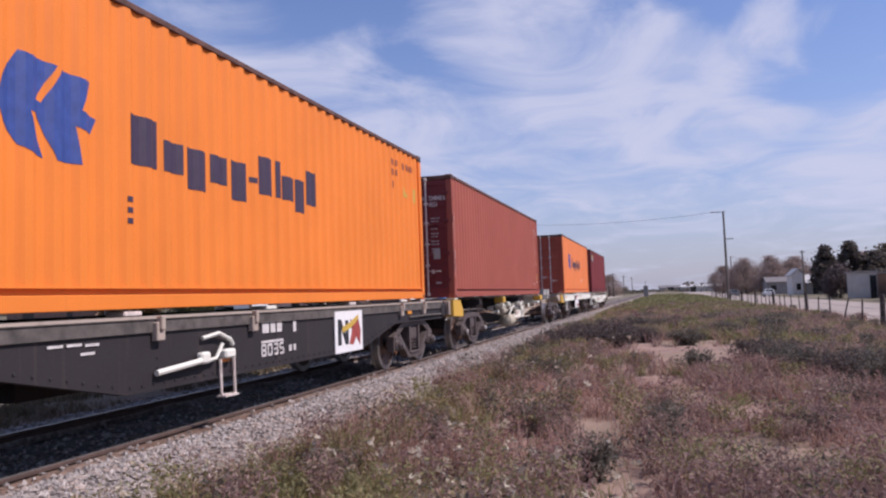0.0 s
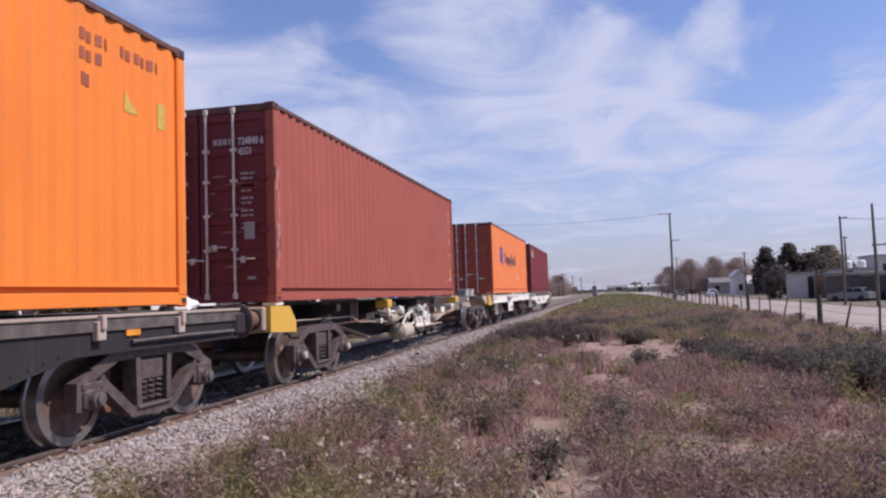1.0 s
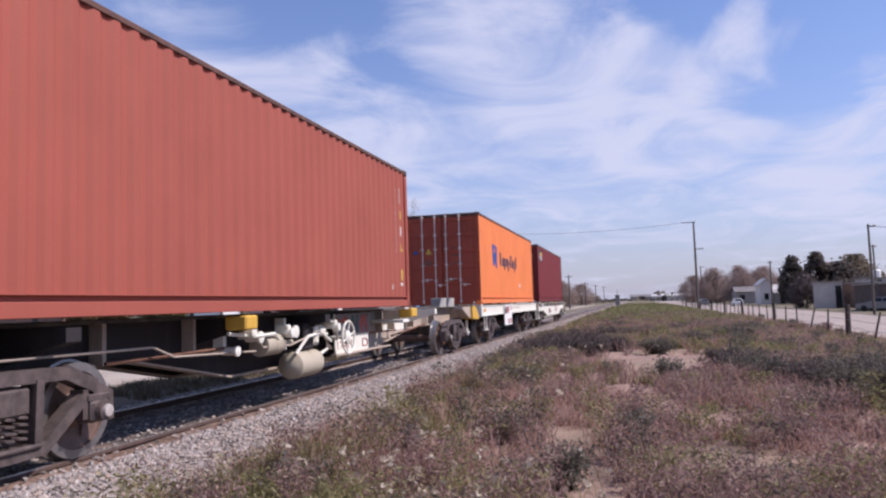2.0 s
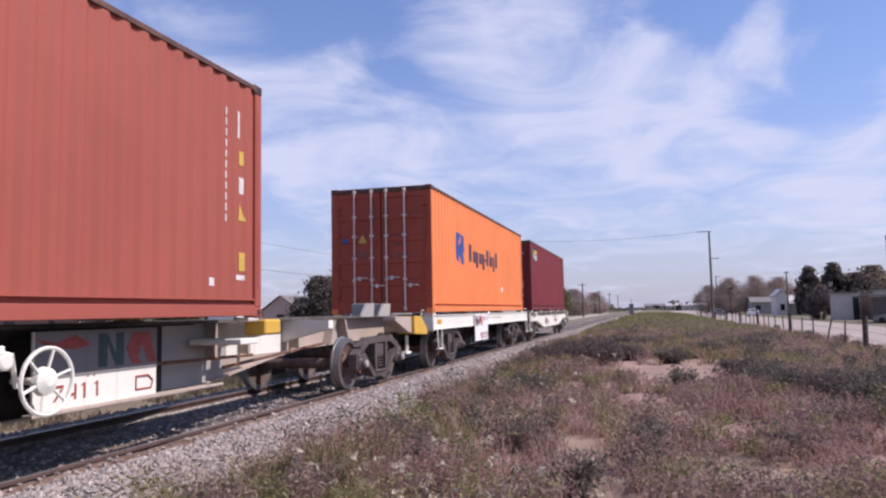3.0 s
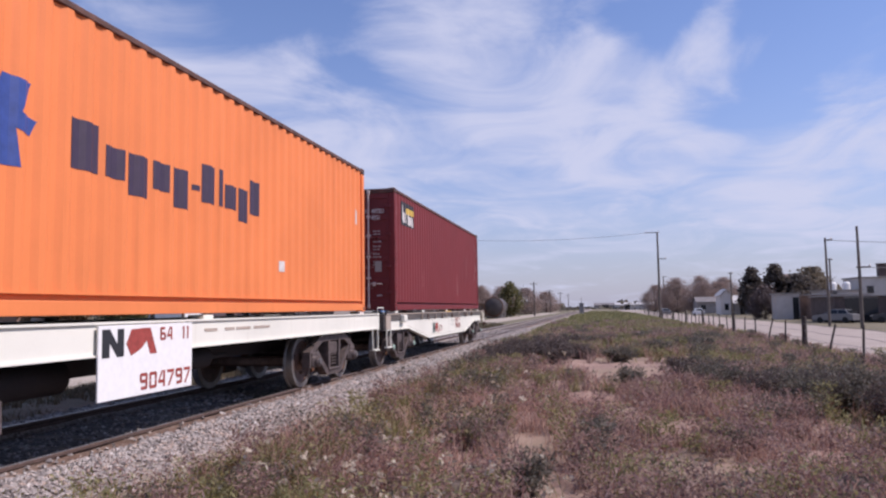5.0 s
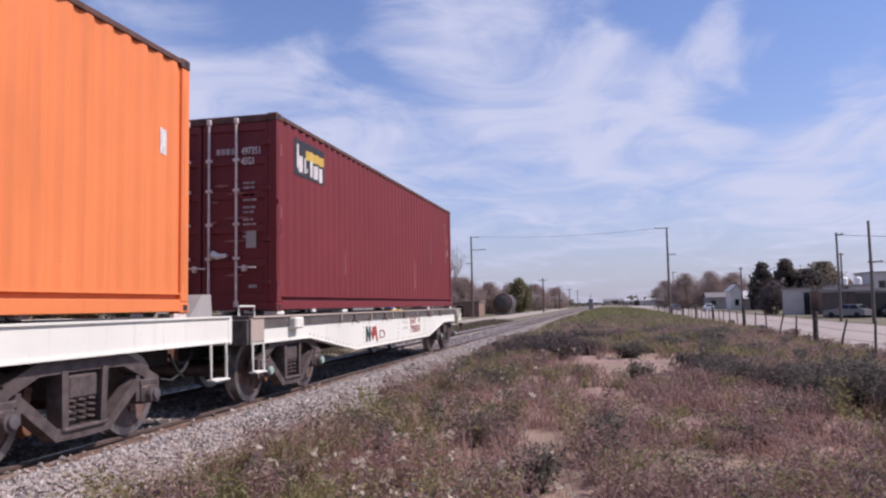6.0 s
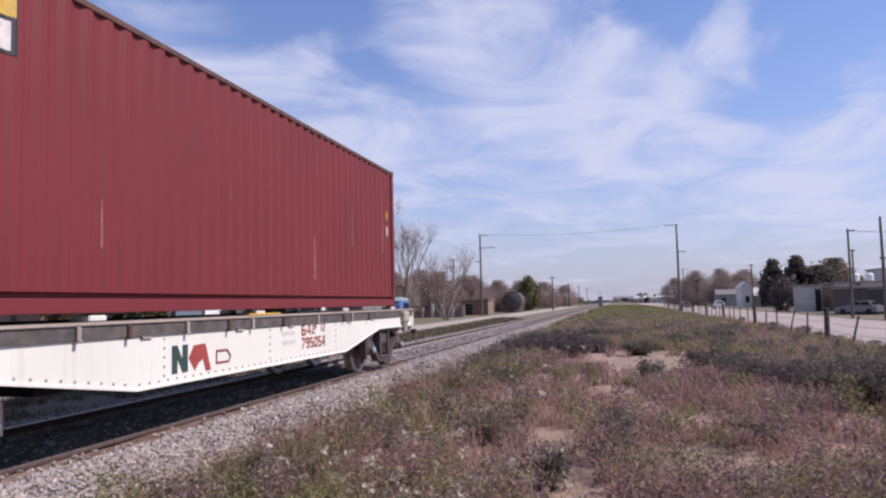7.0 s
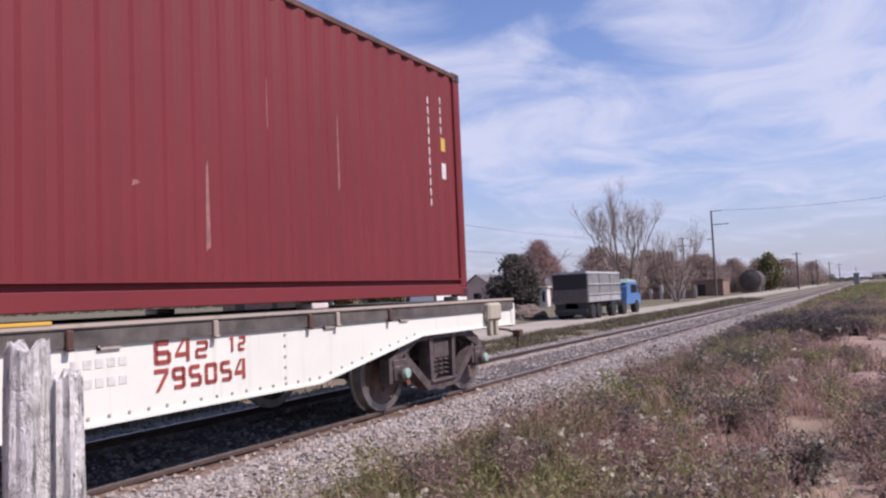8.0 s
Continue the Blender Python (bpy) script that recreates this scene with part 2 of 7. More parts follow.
# ---- mesh helpers ----
class Solid:
    """Gathers the pieces of one mesh: vertices, faces and the slot of each face."""

    def __init__(self):
        self.v, self.f, self.s = [], [], []
        self.weld = False

    def add(self, verts, faces, slot=0):
        b = len(self.v)
        self.v += [tuple(p) for p in verts]
        self.f += [[b + i for i in q] for q in faces]
        self.s += [slot] * len(faces)
        return self

    def box(self, x0, x1, y0, y1, z0, z1, slot=0, cut=0.0):
        """A box with chamfered edges (cut metres)."""
        if cut <= 0:
            v = [(x, y, z) for x in (x0, x1) for y in (y0, y1) for z in (z0, z1)]
            return self.add(v, [(0, 1, 3, 2), (4, 6, 7, 5), (0, 4, 5, 1), (2, 3, 7, 6), (0, 2, 6, 4), (1, 5, 7, 3)], slot)
        c = min(cut, 0.45 * min(x1 - x0, y1 - y0, z1 - z0))
        bm = bmesh.new()
        bmesh.ops.create_cube(bm, size=1, matrix=Matrix.Translation(((x0 + x1) / 2, (y0 + y1) / 2, (z0 + z1) / 2)) @ Matrix.Diagonal((x1 - x0, y1 - y0, z1 - z0, 1)))
        bmesh.ops.bevel(bm, geom=bm.edges[:], offset=c, segments=1, affect="EDGES")
        bm.verts.index_update()
        self.add([p.co for p in bm.verts], [[q.index for q in g.verts] for g in bm.faces], slot)
        bm.free()
        return self

    def prism(self, outline, a, b, axis="x", slot=0):
        """An outline pushed along an axis from a to b. axis x: points are (y, z); y: (x, z); z: (x, y)."""
        n = len(outline)
        put = {"x": lambda p, d: (d, p[0], p[1]), "y": lambda p, d: (p[0], d, p[1]), "z": lambda p, d: (p[0], p[1], d)}[axis]
        v = [put(p, a) for p in outline] + [put(p, b) for p in outline]
        f = [list(range(n))[::-1], list(range(n, 2 * n))] + [[i, (i + 1) % n, n + (i + 1) % n, n + i] for i in range(n)]
        return self.add(v, f, slot)

    def turned(self, rings, axis="x", centre=(0, 0, 0), seg=24, slots=None, caps=True):
        """A body of revolution: rings of (place along the axis, radius)."""
        v, f, s = [], [], []
        for d, r in rings:
            for i in range(seg):
                a = 2 * math.pi * i / seg
                p, q = r * math.cos(a), r * math.sin(a)
                o = {"x": (d, p, q), "y": (p, d, q), "z": (p, q, d)}[axis]
                v.append((o[0] + centre[0], o[1] + centre[1], o[2] + centre[2]))
        for k in range(len(rings) - 1):
            for i in range(seg):
                j = (i + 1) % seg
                f.append((k * seg + i, k * seg + j, (k + 1) * seg + j, (k + 1) * seg + i))
                s.append(slots[k] if slots else 0)
        if caps:
            f += [tuple(range(seg))[::-1], tuple(range((len(rings) - 1) * seg, len(rings) * seg))]
            s += [s[0], s[-1]]
        b = len(self.v)
        self.v += v
        self.f += [[b + i for i in q] for q in f]
        self.s += s
        return self

    def tube(self, points, radius, seg=6, slot=0, taper=None):
        """A round bar along a line of points."""
        pts = [Vector(p) for p in points]
        v, f = [], []
        n = len(pts)
        for i, p in enumerate(pts):
            d = (pts[min(i + 1, n - 1)] - pts[max(i - 1, 0)]).normalized()
            side = d.cross(Vector((0, 0, 1)) if abs(d.z) < 0.9 else Vector((1, 0, 0))).normalized()
            other = d.cross(side)
            r = radius if taper is None else radius + (taper - radius) * i / max(1, n - 1)
            for k in range(seg):
                a = 2 * math.pi * k / seg
                v.append(p + side * (r * math.cos(a)) + other * (r * math.sin(a)))
        for i in range(n - 1):
            for k in range(seg):
                j = (k + 1) % seg
                f.append((i * seg + k, i * seg + j, (i + 1) * seg + j, (i + 1) * seg + k))
        f += [tuple(range(seg))[::-1], tuple(range((n - 1) * seg, n * seg))]
        return self.add(v, f, slot)

    def mesh(self, name, mats, smooth=False):
        me = bpy.data.meshes.new(name)
        me.from_pydata(self.v, [], self.f)
        for m in mats if isinstance(mats, (list, tuple)) else [mats]:
            me.materials.append(m)
        me.polygons.foreach_set("material_index", self.s)
        if smooth:
            me.polygons.foreach_set("use_smooth", [True] * len(self.f))
        bm = bmesh.new()
        bm.from_mesh(me)
        if self.weld:
            bmesh.ops.remove_doubles(bm, verts=bm.verts[:], dist=0.0004)
        bmesh.ops.recalc_face_normals(bm, faces=bm.faces)
        bm.to_mesh(me)
        bm.free()
        if smooth:
            me.set_sharp_from_angle(angle=radians(35))
        return me


def part(name, solid, material, parent, label="", at=None, smooth=False):
    """Links one mesh as a part of a thing or of a part."""
    ob = new(name, solid if isinstance(solid, bpy.types.Mesh) else solid.mesh(name, material, smooth))
    ob.parent = parent
    if at is not None:
        ob.matrix_basis = at
    return tagged(ob, label) if label else ob


def thing(name, label, category, group="", at=None, kind=""):
    ob = new(name)
    ob.empty_display_size = 0.3
    if at is not None:
        ob.matrix_basis = at
    return tagged(ob, label, category, group, kind)


def whole(name, solid, material, label, category, group="", at=None, kind="", smooth=False):
    ob = new(name, solid.mesh(name, material, smooth))
    if at is not None:
        ob.matrix_basis = at
    return tagged(ob, label, category, group, kind)


def words(text, height, material, m, name, parent, thick=0.003, bold=0.0, width=None):
    """Lettering as a thin mesh; m puts its x along the line and its z out of the surface. width: the line's length."""
    cu = bpy.data.curves.new(name, "FONT")
    cu.body, cu.size, cu.extrude, cu.offset = text, height / 0.70, thick, bold
    tmp = bpy.data.objects.new(name, cu)
    me = bpy.data.meshes.new_from_object(tmp)
    bpy.data.objects.remove(tmp)
    me.materials.clear()
    me.materials.append(material)
    if width:
        xs = [v.co.x for v in me.vertices]
        k, lo = width / (max(xs) - min(xs)), min(xs)
        for v in me.vertices:
            v.co.x = (v.co.x - lo) * k
    me.transform(m)
    return part(name, me, None, parent)


STROKES = {"0": "abcdef", "2": "abged", "3": "abgcd", "5": "afgcd", "6": "afgedc", "8": "abcdefg", "9": "gfabcd"}


def stencil(text, height, width, material, m, name, parent, thick=0.002):
    """Numbers cut as a stencil: straight strokes with clipped corners and narrow bridges between them."""
    step = width / len(text)
    w, t, g = step * 0.80, height * 0.19, height * 0.018
    c, mid = t * 0.55, height / 2
    for i, ch in enumerate(text):
        x0 = i * step
        x1 = x0 + w
        put = []
        if ch == "1":
            put = [[(x0 + w * 0.35, 0), (x0 + w * 0.35 + t, 0), (x0 + w * 0.35 + t, height), (x0 + w * 0.35, height), (x0 + w * 0.1, height * 0.82), (x0 + w * 0.35, height * 0.82)]]
        elif ch == "7":
            put = [[(x0, height - t), (x1, height - t), (x1, height), (x0, height)], [(x0 + w * 0.08, 0), (x0 + w * 0.08 + t, 0), (x1, height - t - 2 * g), (x1 - t * 1.1, height - t - 2 * g)]]
        elif ch == "4":
            put = [[(x1 - t * 1.3, 0), (x1 - t * 0.3, 0), (x1 - t * 0.3, height), (x1 - t * 1.3, height)], [(x0, height * 0.24), (x1 - t * 1.3 - 2 * g, height * 0.24), (x1 - t * 1.3 - 2 * g, height * 0.24 + t), (x0 + t * 0.8, height * 0.24 + t), (x0 + w * 0.66, height), (x0 + w * 0.66 - t * 0.9, height), (x0, height * 0.24 + t * 0.8)]]
        else:
            seg = {"a": [(x0 + c + g, height), (x1 - c - g, height), (x1 - c - g, height - t), (x0 + c + g, height - t)],
                   "d": [(x0 + c + g, 0), (x1 - c - g, 0), (x1 - c - g, t), (x0 + c + g, t)],
                   "g": [(x0 + c, mid - t / 2), (x1 - c, mid - t / 2), (x1 - c, mid + t / 2), (x0 + c, mid + t / 2)],
                   "f": [(x0, mid + g), (x0 + t, mid + g), (x0 + t, height - t * 0.6), (x0 + c, height), (x0, height - c)],
                   "b": [(x1, mid + g), (x1 - t, mid + g), (x1 - t, height - t * 0.6), (x1 - c, height), (x1, height - c)],
                   "e": [(x0, mid - g), (x0 + t, mid - g), (x0 + t, t * 0.6), (x0 + c, 0), (x0, c)],
                   "c": [(x1, mid - g), (x1 - t, mid - g), (x1 - t, t * 0.6), (x1 - c, 0), (x1, c)]}
            put = [seg[k] for k in STROKES[ch]]
        s = Solid()
        for q in put:
            s.prism(q, 0, thick, "z")
        me = s.mesh(name, material)
        me.transform(m)
        part(name, me, None, parent)


def on_side(x, y, z):
    """Lettering on a face that looks along +x, running along +y."""
    return Matrix(((0, 0, 1, x), (1, 0, 0, y), (0, 1, 0, z), (0, 0, 0, 1)))


def on_end(x, y, z):
    """Lettering on a face that looks along -y, running along +x."""
    return Matrix(((1, 0, 0, x), (0, 0, -1, y), (0, 1, 0, z), (0, 0, 0, 1)))


# ---- the ground ----
def smooth(a, b, x):
    u = np.clip((np.asarray(x, float) - a) / (b - a), 0, 1)
    return u * u * (3 - 2 * u)


def lump(x, y):
    """Small unevenness of the bank."""
    x, y = np.asarray(x, float), np.asarray(y, float)
    return 0.035 * np.sin(x * 1.7 + 0.6 * np.sin(y * 0.9)) * np.sin(y * 1.1 + 0.4) + 0.02 * np.sin(x * 4.1 + y * 2.3) * np.sin(y * 3.7 - x)


def ground_height(x, y):
    """The bank by the track is level; the streets on both sides lie lower."""
    x, y = np.asarray(x, float), np.asarray(y, float)
    down = 0.20 * smooth(3.5, 6.0, x) + 0.40 * smooth(7.2, 10.5, x) + 0.60 * smooth(-9.5, -13.0, x)
    bed = smooth(-3.4, -3.9, x) * smooth(-8.6, -7.9, x)
    near = smooth(90, 40, y) * smooth(-40, -5, y)
    return -down - 0.14 * bed + lump(x, y) * near * (1 - bed) * smooth(9, 6, x) * smooth(-12, -9, x)


def spread(lo, hi, step, far, grow):
    mid = list(np.arange(lo, hi + 1e-6, step))
    up, d = [], step
    while (up[-1] if up else hi) < far:
        d *= grow
        up.append((up[-1] if up else hi) + d)
    down, d = [], step
    while (down[-1] if down else lo) > -far:
        d *= grow
        down.append((down[-1] if down else lo) - d)
    return np.array(down[::-1] + mid + up)


def sheet(name, xs, ys, height, material):
    gx, gy = np.meshgrid(xs, ys)
    gz = height(gx, gy)
    v = np.stack([gx, gy, gz], -1).reshape(-1, 3)
    nx, ny = len(xs), len(ys)
    i = (np.arange(ny - 1)[:, None] * nx + np.arange(nx - 1)[None, :]).reshape(-1)
    f = np.stack([i, i + 1, i + nx + 1, i + nx], -1)
    me = bpy.data.meshes.new(name)
    me.from_pydata(v.tolist(), [], f.tolist())
    me.materials.append(material)
    me.polygons.foreach_set("use_smooth", [True] * len(f))
    return new(name, me)


def soil_material():
    s = Shade("bank_soil", 0.95)
    w = s.where()
    big, mid, fine = s.noise_at(w, 0.22, 4), s.noise_at(w, 1.6, 6, 0.65), s.noise_at(w, 22, 5, 0.7)
    col = s.mix(s.range(mid, 0.35, 0.65), (0.25, 0.160, 0.128), (0.41, 0.275, 0.220))
    col = s.mix(s.range(big, 0.46, 0.62, 0, 0.55), col, (0.19, 0.165, 0.085))
    sep = s.nt.nodes.new("ShaderNodeSeparateXYZ")
    s.nt.links.new(w, sep.inputs[0])
    # past the first fifty metres, and beyond the track, low growth covers the soil
    grown = s.mix(s.range(s.noise_at(w, 0.35, 6, 0.7), 0.35, 0.65), (0.085, 0.085, 0.035), (0.20, 0.165, 0.10))
    col = s.mix(s.range(sep.outputs[1], 24, 50, 0, 0.92), col, grown)
    col = s.mix(s.range(sep.outputs[0], -7.6, -8.6, 0, 0.85), col, grown)
    col = s.mix(s.range(fine, 0.35, 0.75, 0, 0.5), col, (0.13, 0.095, 0.075))
    return s.colour(col).bump(fine, 0.6, 0.03).mat


def dirt_road_material(name, light, dark):
    s = Shade(name, 0.95)
    w = s.where()
    col = s.mix(s.range(s.noise_at(w, 0.35, 5, 0.6), 0.35, 0.7), light, dark)
    col = s.mix(s.range(s.noise_at(w, 9, 5, 0.7), 0.4, 0.8, 0, 0.35), col, times(dark, 0.6))
    return s.colour(col).bump(s.noise_at(w, 15, 4), 0.4, 0.03).mat


M_soil = soil_material()
M_street = dirt_road_material("pale_dirt_street", (0.37, 0.305, 0.265), (0.29, 0.24, 0.205))
M_track_road = dirt_road_material("pale_gravel_track", (0.42, 0.36, 0.30), (0.30, 0.25, 0.20))
tagged(sheet("ground", spread(-13, 12, 0.22, 3500, 1.22), spread(-4, 46, 0.25, 4200, 1.22), ground_height, M_soil), "dry brown soil of the weedy railway bank", "ground", "", "structure")
def fence_line(y):
    return 6.81 + 0.0262 * (y - 27.5) * smooth(230, 60, y) + 0.05 * np.sin(y * 0.7)


street = sheet("road", np.linspace(0, 1, 12), np.linspace(-60, 420, 120), lambda x, y: 0 * x, M_street)
for v in street.data.vertices:
    v.co.x += (1 - v.co.x) * (fence_line(v.co.y) + 0.7) + v.co.x * 18.5
    v.co.z = float(ground_height(v.co.x, v.co.y)) + 0.03
tagged(street, "pale dusty dirt street beyond the wire fence", "road", "", "structure")
tagged(sheet("gravel_road", np.linspace(-19.5, -14.0, 8), np.linspace(-60, 300, 90), lambda x, y: ground_height(x, y) + 0.03, M_track_road), "pale gravel road along the far side of the track", "road", "", "structure")


# ---- the track ----
def ballast_height(x, y):
    u = np.abs(np.asarray(x, float) - TRACK)
    # heaped against the outer side of the rails, lower between them
    return 0.195 * smooth(2.32, 1.20, u) - 0.03 - 0.10 * smooth(0.93, 0.80, u) + 0.012 * np.sin(y * 5.1 + x * 9) * np.sin(x * 7 + y * 2.2)


def ballast_material():
    s = Shade("ballast_bed", 0.95)
    w = s.where()
    n = s.nt.nodes.new("ShaderNodeTexVoronoi")
    n.inputs["Scale"].default_value = 16
    s.nt.links.new(w, n.inputs["Vector"])
    col = s.ramp(n.outputs["Color"], [(0.0, (0.15, 0.128, 0.12)), (0.5, (0.255, 0.225, 0.21)), (1.0, (0.36, 0.33, 0.31))])
    col = s.mix(s.range(s.noise_at(w, 0.8, 4), 0.4, 0.7, 0, 0.45), col, (0.22, 0.155, 0.11))
    # oil stains between the rails, darkened further for the shade under the train
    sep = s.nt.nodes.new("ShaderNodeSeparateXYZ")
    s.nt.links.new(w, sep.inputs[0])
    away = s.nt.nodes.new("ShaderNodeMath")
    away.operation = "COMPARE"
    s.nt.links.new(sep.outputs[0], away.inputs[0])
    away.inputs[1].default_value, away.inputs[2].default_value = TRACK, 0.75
    oily_shade = s.mix(s.range(s.noise_at(w, 1.7, 4), 0.35, 0.6), (0.042, 0.031, 0.029), (0.13, 0.102, 0.09))
    shade_mix = s.nt.nodes.new("ShaderNodeMath")
    shade_mix.operation = "MULTIPLY"
    s.nt.links.new(away.outputs[0], shade_mix.inputs[0])
    shade_mix.inputs[1].default_value = 0.9
    col = s.mix(shade_mix.outputs[0], col, oily_shade)
    # rusty dirt along the outer side of each rail
    band = s.nt.nodes.new("ShaderNodeMath")
    band.operation = "COMPARE"
    s.nt.links.new(sep.outputs[0], band.inputs[0])
    band.inputs[1].default_value, band.inputs[2].default_value = TRACK + 1.06, 0.17
    rusty = s.mix(s.range(s.noise_at(w, 2.5, 5), 0.35, 0.65), (0.15, 0.088, 0.062), (0.25, 0.175, 0.135))
    col = s.mix(band.outputs[0], col, rusty)
    s.colour(col)
    return s.bump(n.outputs["Distance"], 0.9, 0.04).mat


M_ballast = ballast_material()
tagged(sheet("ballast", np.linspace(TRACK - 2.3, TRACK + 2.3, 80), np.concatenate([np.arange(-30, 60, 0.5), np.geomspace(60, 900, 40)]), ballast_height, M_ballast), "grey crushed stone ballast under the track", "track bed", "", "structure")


def ballast_stones():
    """Loose broken stones on the bed, smaller in number far away."""
    rng = np.random.default_rng(4)
    n = 56000
    y = 2.5 + 45 * rng.random(n) ** 1.9
    x = TRACK + np.where(rng.random(n) < 0.84, rng.uniform(0.9, 2.28, n), rng.uniform(-1.6, 0.9, n))
    thin = (np.abs(x - TRACK - 1.05) < 0.16) & (rng.random(n) < 0.93)
    keep = ~thin & (np.abs(x - (TRACK + 0.875)) > 0.09) & (np.abs(x - (TRACK - 0.875)) > 0.09)
    x, y = x[keep], y[keep]
    n = len(x)
    size = rng.uniform(0.013, 0.030, n) * (1 + y / 60)
    base = np.array([(1, 0, -.2), (-.5, .85, 0), (-.5, -.85, .1), (.1, .1, .8), (.6, .7, .4), (-.2, -.3, -.7)])
    faces = np.array([(0, 4, 3), (4, 1, 3), (1, 2, 3), (2, 0, 3), (0, 2, 5), (2, 1, 5), (1, 4, 5), (4, 0, 5)])
    v = base[None] * (1 + 0.35 * rng.standard_normal((n, 6, 3))) * size[:, None, None]
    a = rng.uniform(0, 6.28, n)
    c, s = np.cos(a)[:, None], np.sin(a)[:, None]
    vx, vy = v[..., 0] * c - v[..., 1] * s, v[..., 0] * s + v[..., 1] * c
    z = ballast_height(x, y) + size * 0.35
    v = np.stack([vx + x[:, None], vy + y[:, None], v[..., 2] * 0.8 + z[:, None]], -1).reshape(-1, 3)
    f = (faces[None] + 6 * np.arange(n)[:, None, None]).reshape(-1, 3)
    me = bpy.data.meshes.new("ballast_stones")
    me.from_pydata(v.tolist(), [], f.tolist())
    s = Shade("broken_stone", 0.9)
    col = s.ramp(s.island(), [(0.0, (0.17, 0.146, 0.137)), (0.35, (0.275, 0.242, 0.224)), (0.70, (0.36, 0.322, 0.298)), (0.90, (0.35, 0.265, 0.215)), (1.0, (0.49, 0.455, 0.43))])
    me.materials.append(s.colour(col).bump(s.noise(60, 3), 0.3, 0.01).mat)
    tagged(new("ballast_stones", me), "loose grey and brownish broken ballast stones", "stones", "", "stuff")


ballast_stones()


def rail_profile():
    right = [(0.068, 0), (0.068, 0.012), (0.012, 0.03), (0.012, 0.105), (0.036, 0.122), (0.036, 0.145), (0.028, 0.152)]
    return [(x, z) for x, z in right] + [(-x, z) for x, z in reversed(right)]


def rails():
    for k, side in enumerate((1, -1)):
        s = Solid()
        x = TRACK + side * 0.875
        s.prism([(x + a, RAIL - 0.152 + b) for a, b in rail_profile()], -40, 900, "y")
        head = Solid().box(x - 0.016, x + 0.016, -40, 900, RAIL - 0.001, RAIL + 0.003)
        ob = whole("rail", s, M_rail, "rusty steel rail with a worn running surface", "rail", "rails of the track")
        part("rail_head", head, M_railhead, ob, "worn running surface")


rails()


def sleepers():
    me = Solid().box(-1.3, 1.3, -0.11, 0.11, -0.13, 0.045, 0, 0.012).mesh("sleeper", M_sleeper)
    for i in range(150):
        ob = new("sleeper", me)
        ob.matrix_basis = pose(TRACK + random.uniform(-0.03, 0.03), -6 + i * 0.62, 0.020, 0, 0, random.uniform(-0.6, 0.6))
        tagged(ob, "weathered wooden railway sleeper bedded in ballast", "sleeper", "sleepers of the track")


sleepers()


# ---- containers ----
LONG, WIDE, TALL = 12.192, 2.438, 2.896
PITCH, DEEP = 0.2785, 0.029
HALF = WIDE / 2


def wave(y):
    """Depth of the corrugated wall at y: 0 on the outer flats, DEEP in the troughs."""
    u = (y - 0.16) % PITCH / PITCH
    if u < 0.26:
        return 0.0
    if u < 0.50:
        return DEEP * (u - 0.26) / 0.24
    if u < 0.76:
        return DEEP
    return DEEP * (1 - (u - 0.76) / 0.24)


def wave_breaks(a, b):
    marks, k = [a], math.floor((a - 0.16) / PITCH)
    while True:
        for u in (0, 0.26, 0.50, 0.76):
            y = 0.16 + (k + u) * PITCH
            if y >= b - 1e-4:
                return marks + [b]
            if y > a + 1e-4:
                marks.append(y)
        k += 1


def wall_sheet(a, b, z0, z1, place, thick=0.004):
    """A corrugated sheet between a and b along the wall; place(depth, along, z) gives the vertex."""
    s = Solid()
    m = wave_breaks(a, b)
    v = []
    for extra in (0, thick):
        for y in m:
            v += [place(wave(y) + extra, y, z0), place(wave(y) + extra, y, z1)]
    n = len(m)
    f = []
    for i in range(n - 1):
        f += [(2 * i, 2 * i + 2, 2 * i + 3, 2 * i + 1), (2 * (n + i), 2 * (n + i) + 1, 2 * (n + i) + 3, 2 * (n + i) + 2)]
    return s.add(v, f)


def clip(poly, axis, limit, keep_above):
    out = []
    for i, p in enumerate(poly):
        q = poly[(i + 1) % len(poly)]
        a, b = (p[axis] >= limit) == keep_above, (q[axis] >= limit) == keep_above
        if a:
            out.append(p)
        if a != b:
            t = (limit - p[axis]) / (q[axis] - p[axis])
            out.append((p[0] + (q[0] - p[0]) * t, p[1] + (q[1] - p[1]) * t))
    return out


def painted(shapes, solid=None, lift=0.004):
    """Flat emblem shapes, outlines of (y, z), painted on the corrugated long wall and following its folds."""
    s = solid or Solid()
    s.weld = True
    for poly in shapes:
        ys = [p[0] for p in poly]
        m = wave_breaks(min(ys), max(ys))
        for a, b in zip(m, m[1:]):
            c = clip(clip(poly, 0, a, True), 0, b, False)
            if len(c) > 2:
                v = [(HALF - 0.012 - wave(min(max(y, a + 1e-5), b - 1e-5)) + lift, y, z) for y, z in c]
                s.add(v, [list(range(len(c)))])
    return s


def bar(y0, y1, z0, z1):
    return [(y0, z0), (y1, z0), (y1, z1), (y0, z1)]


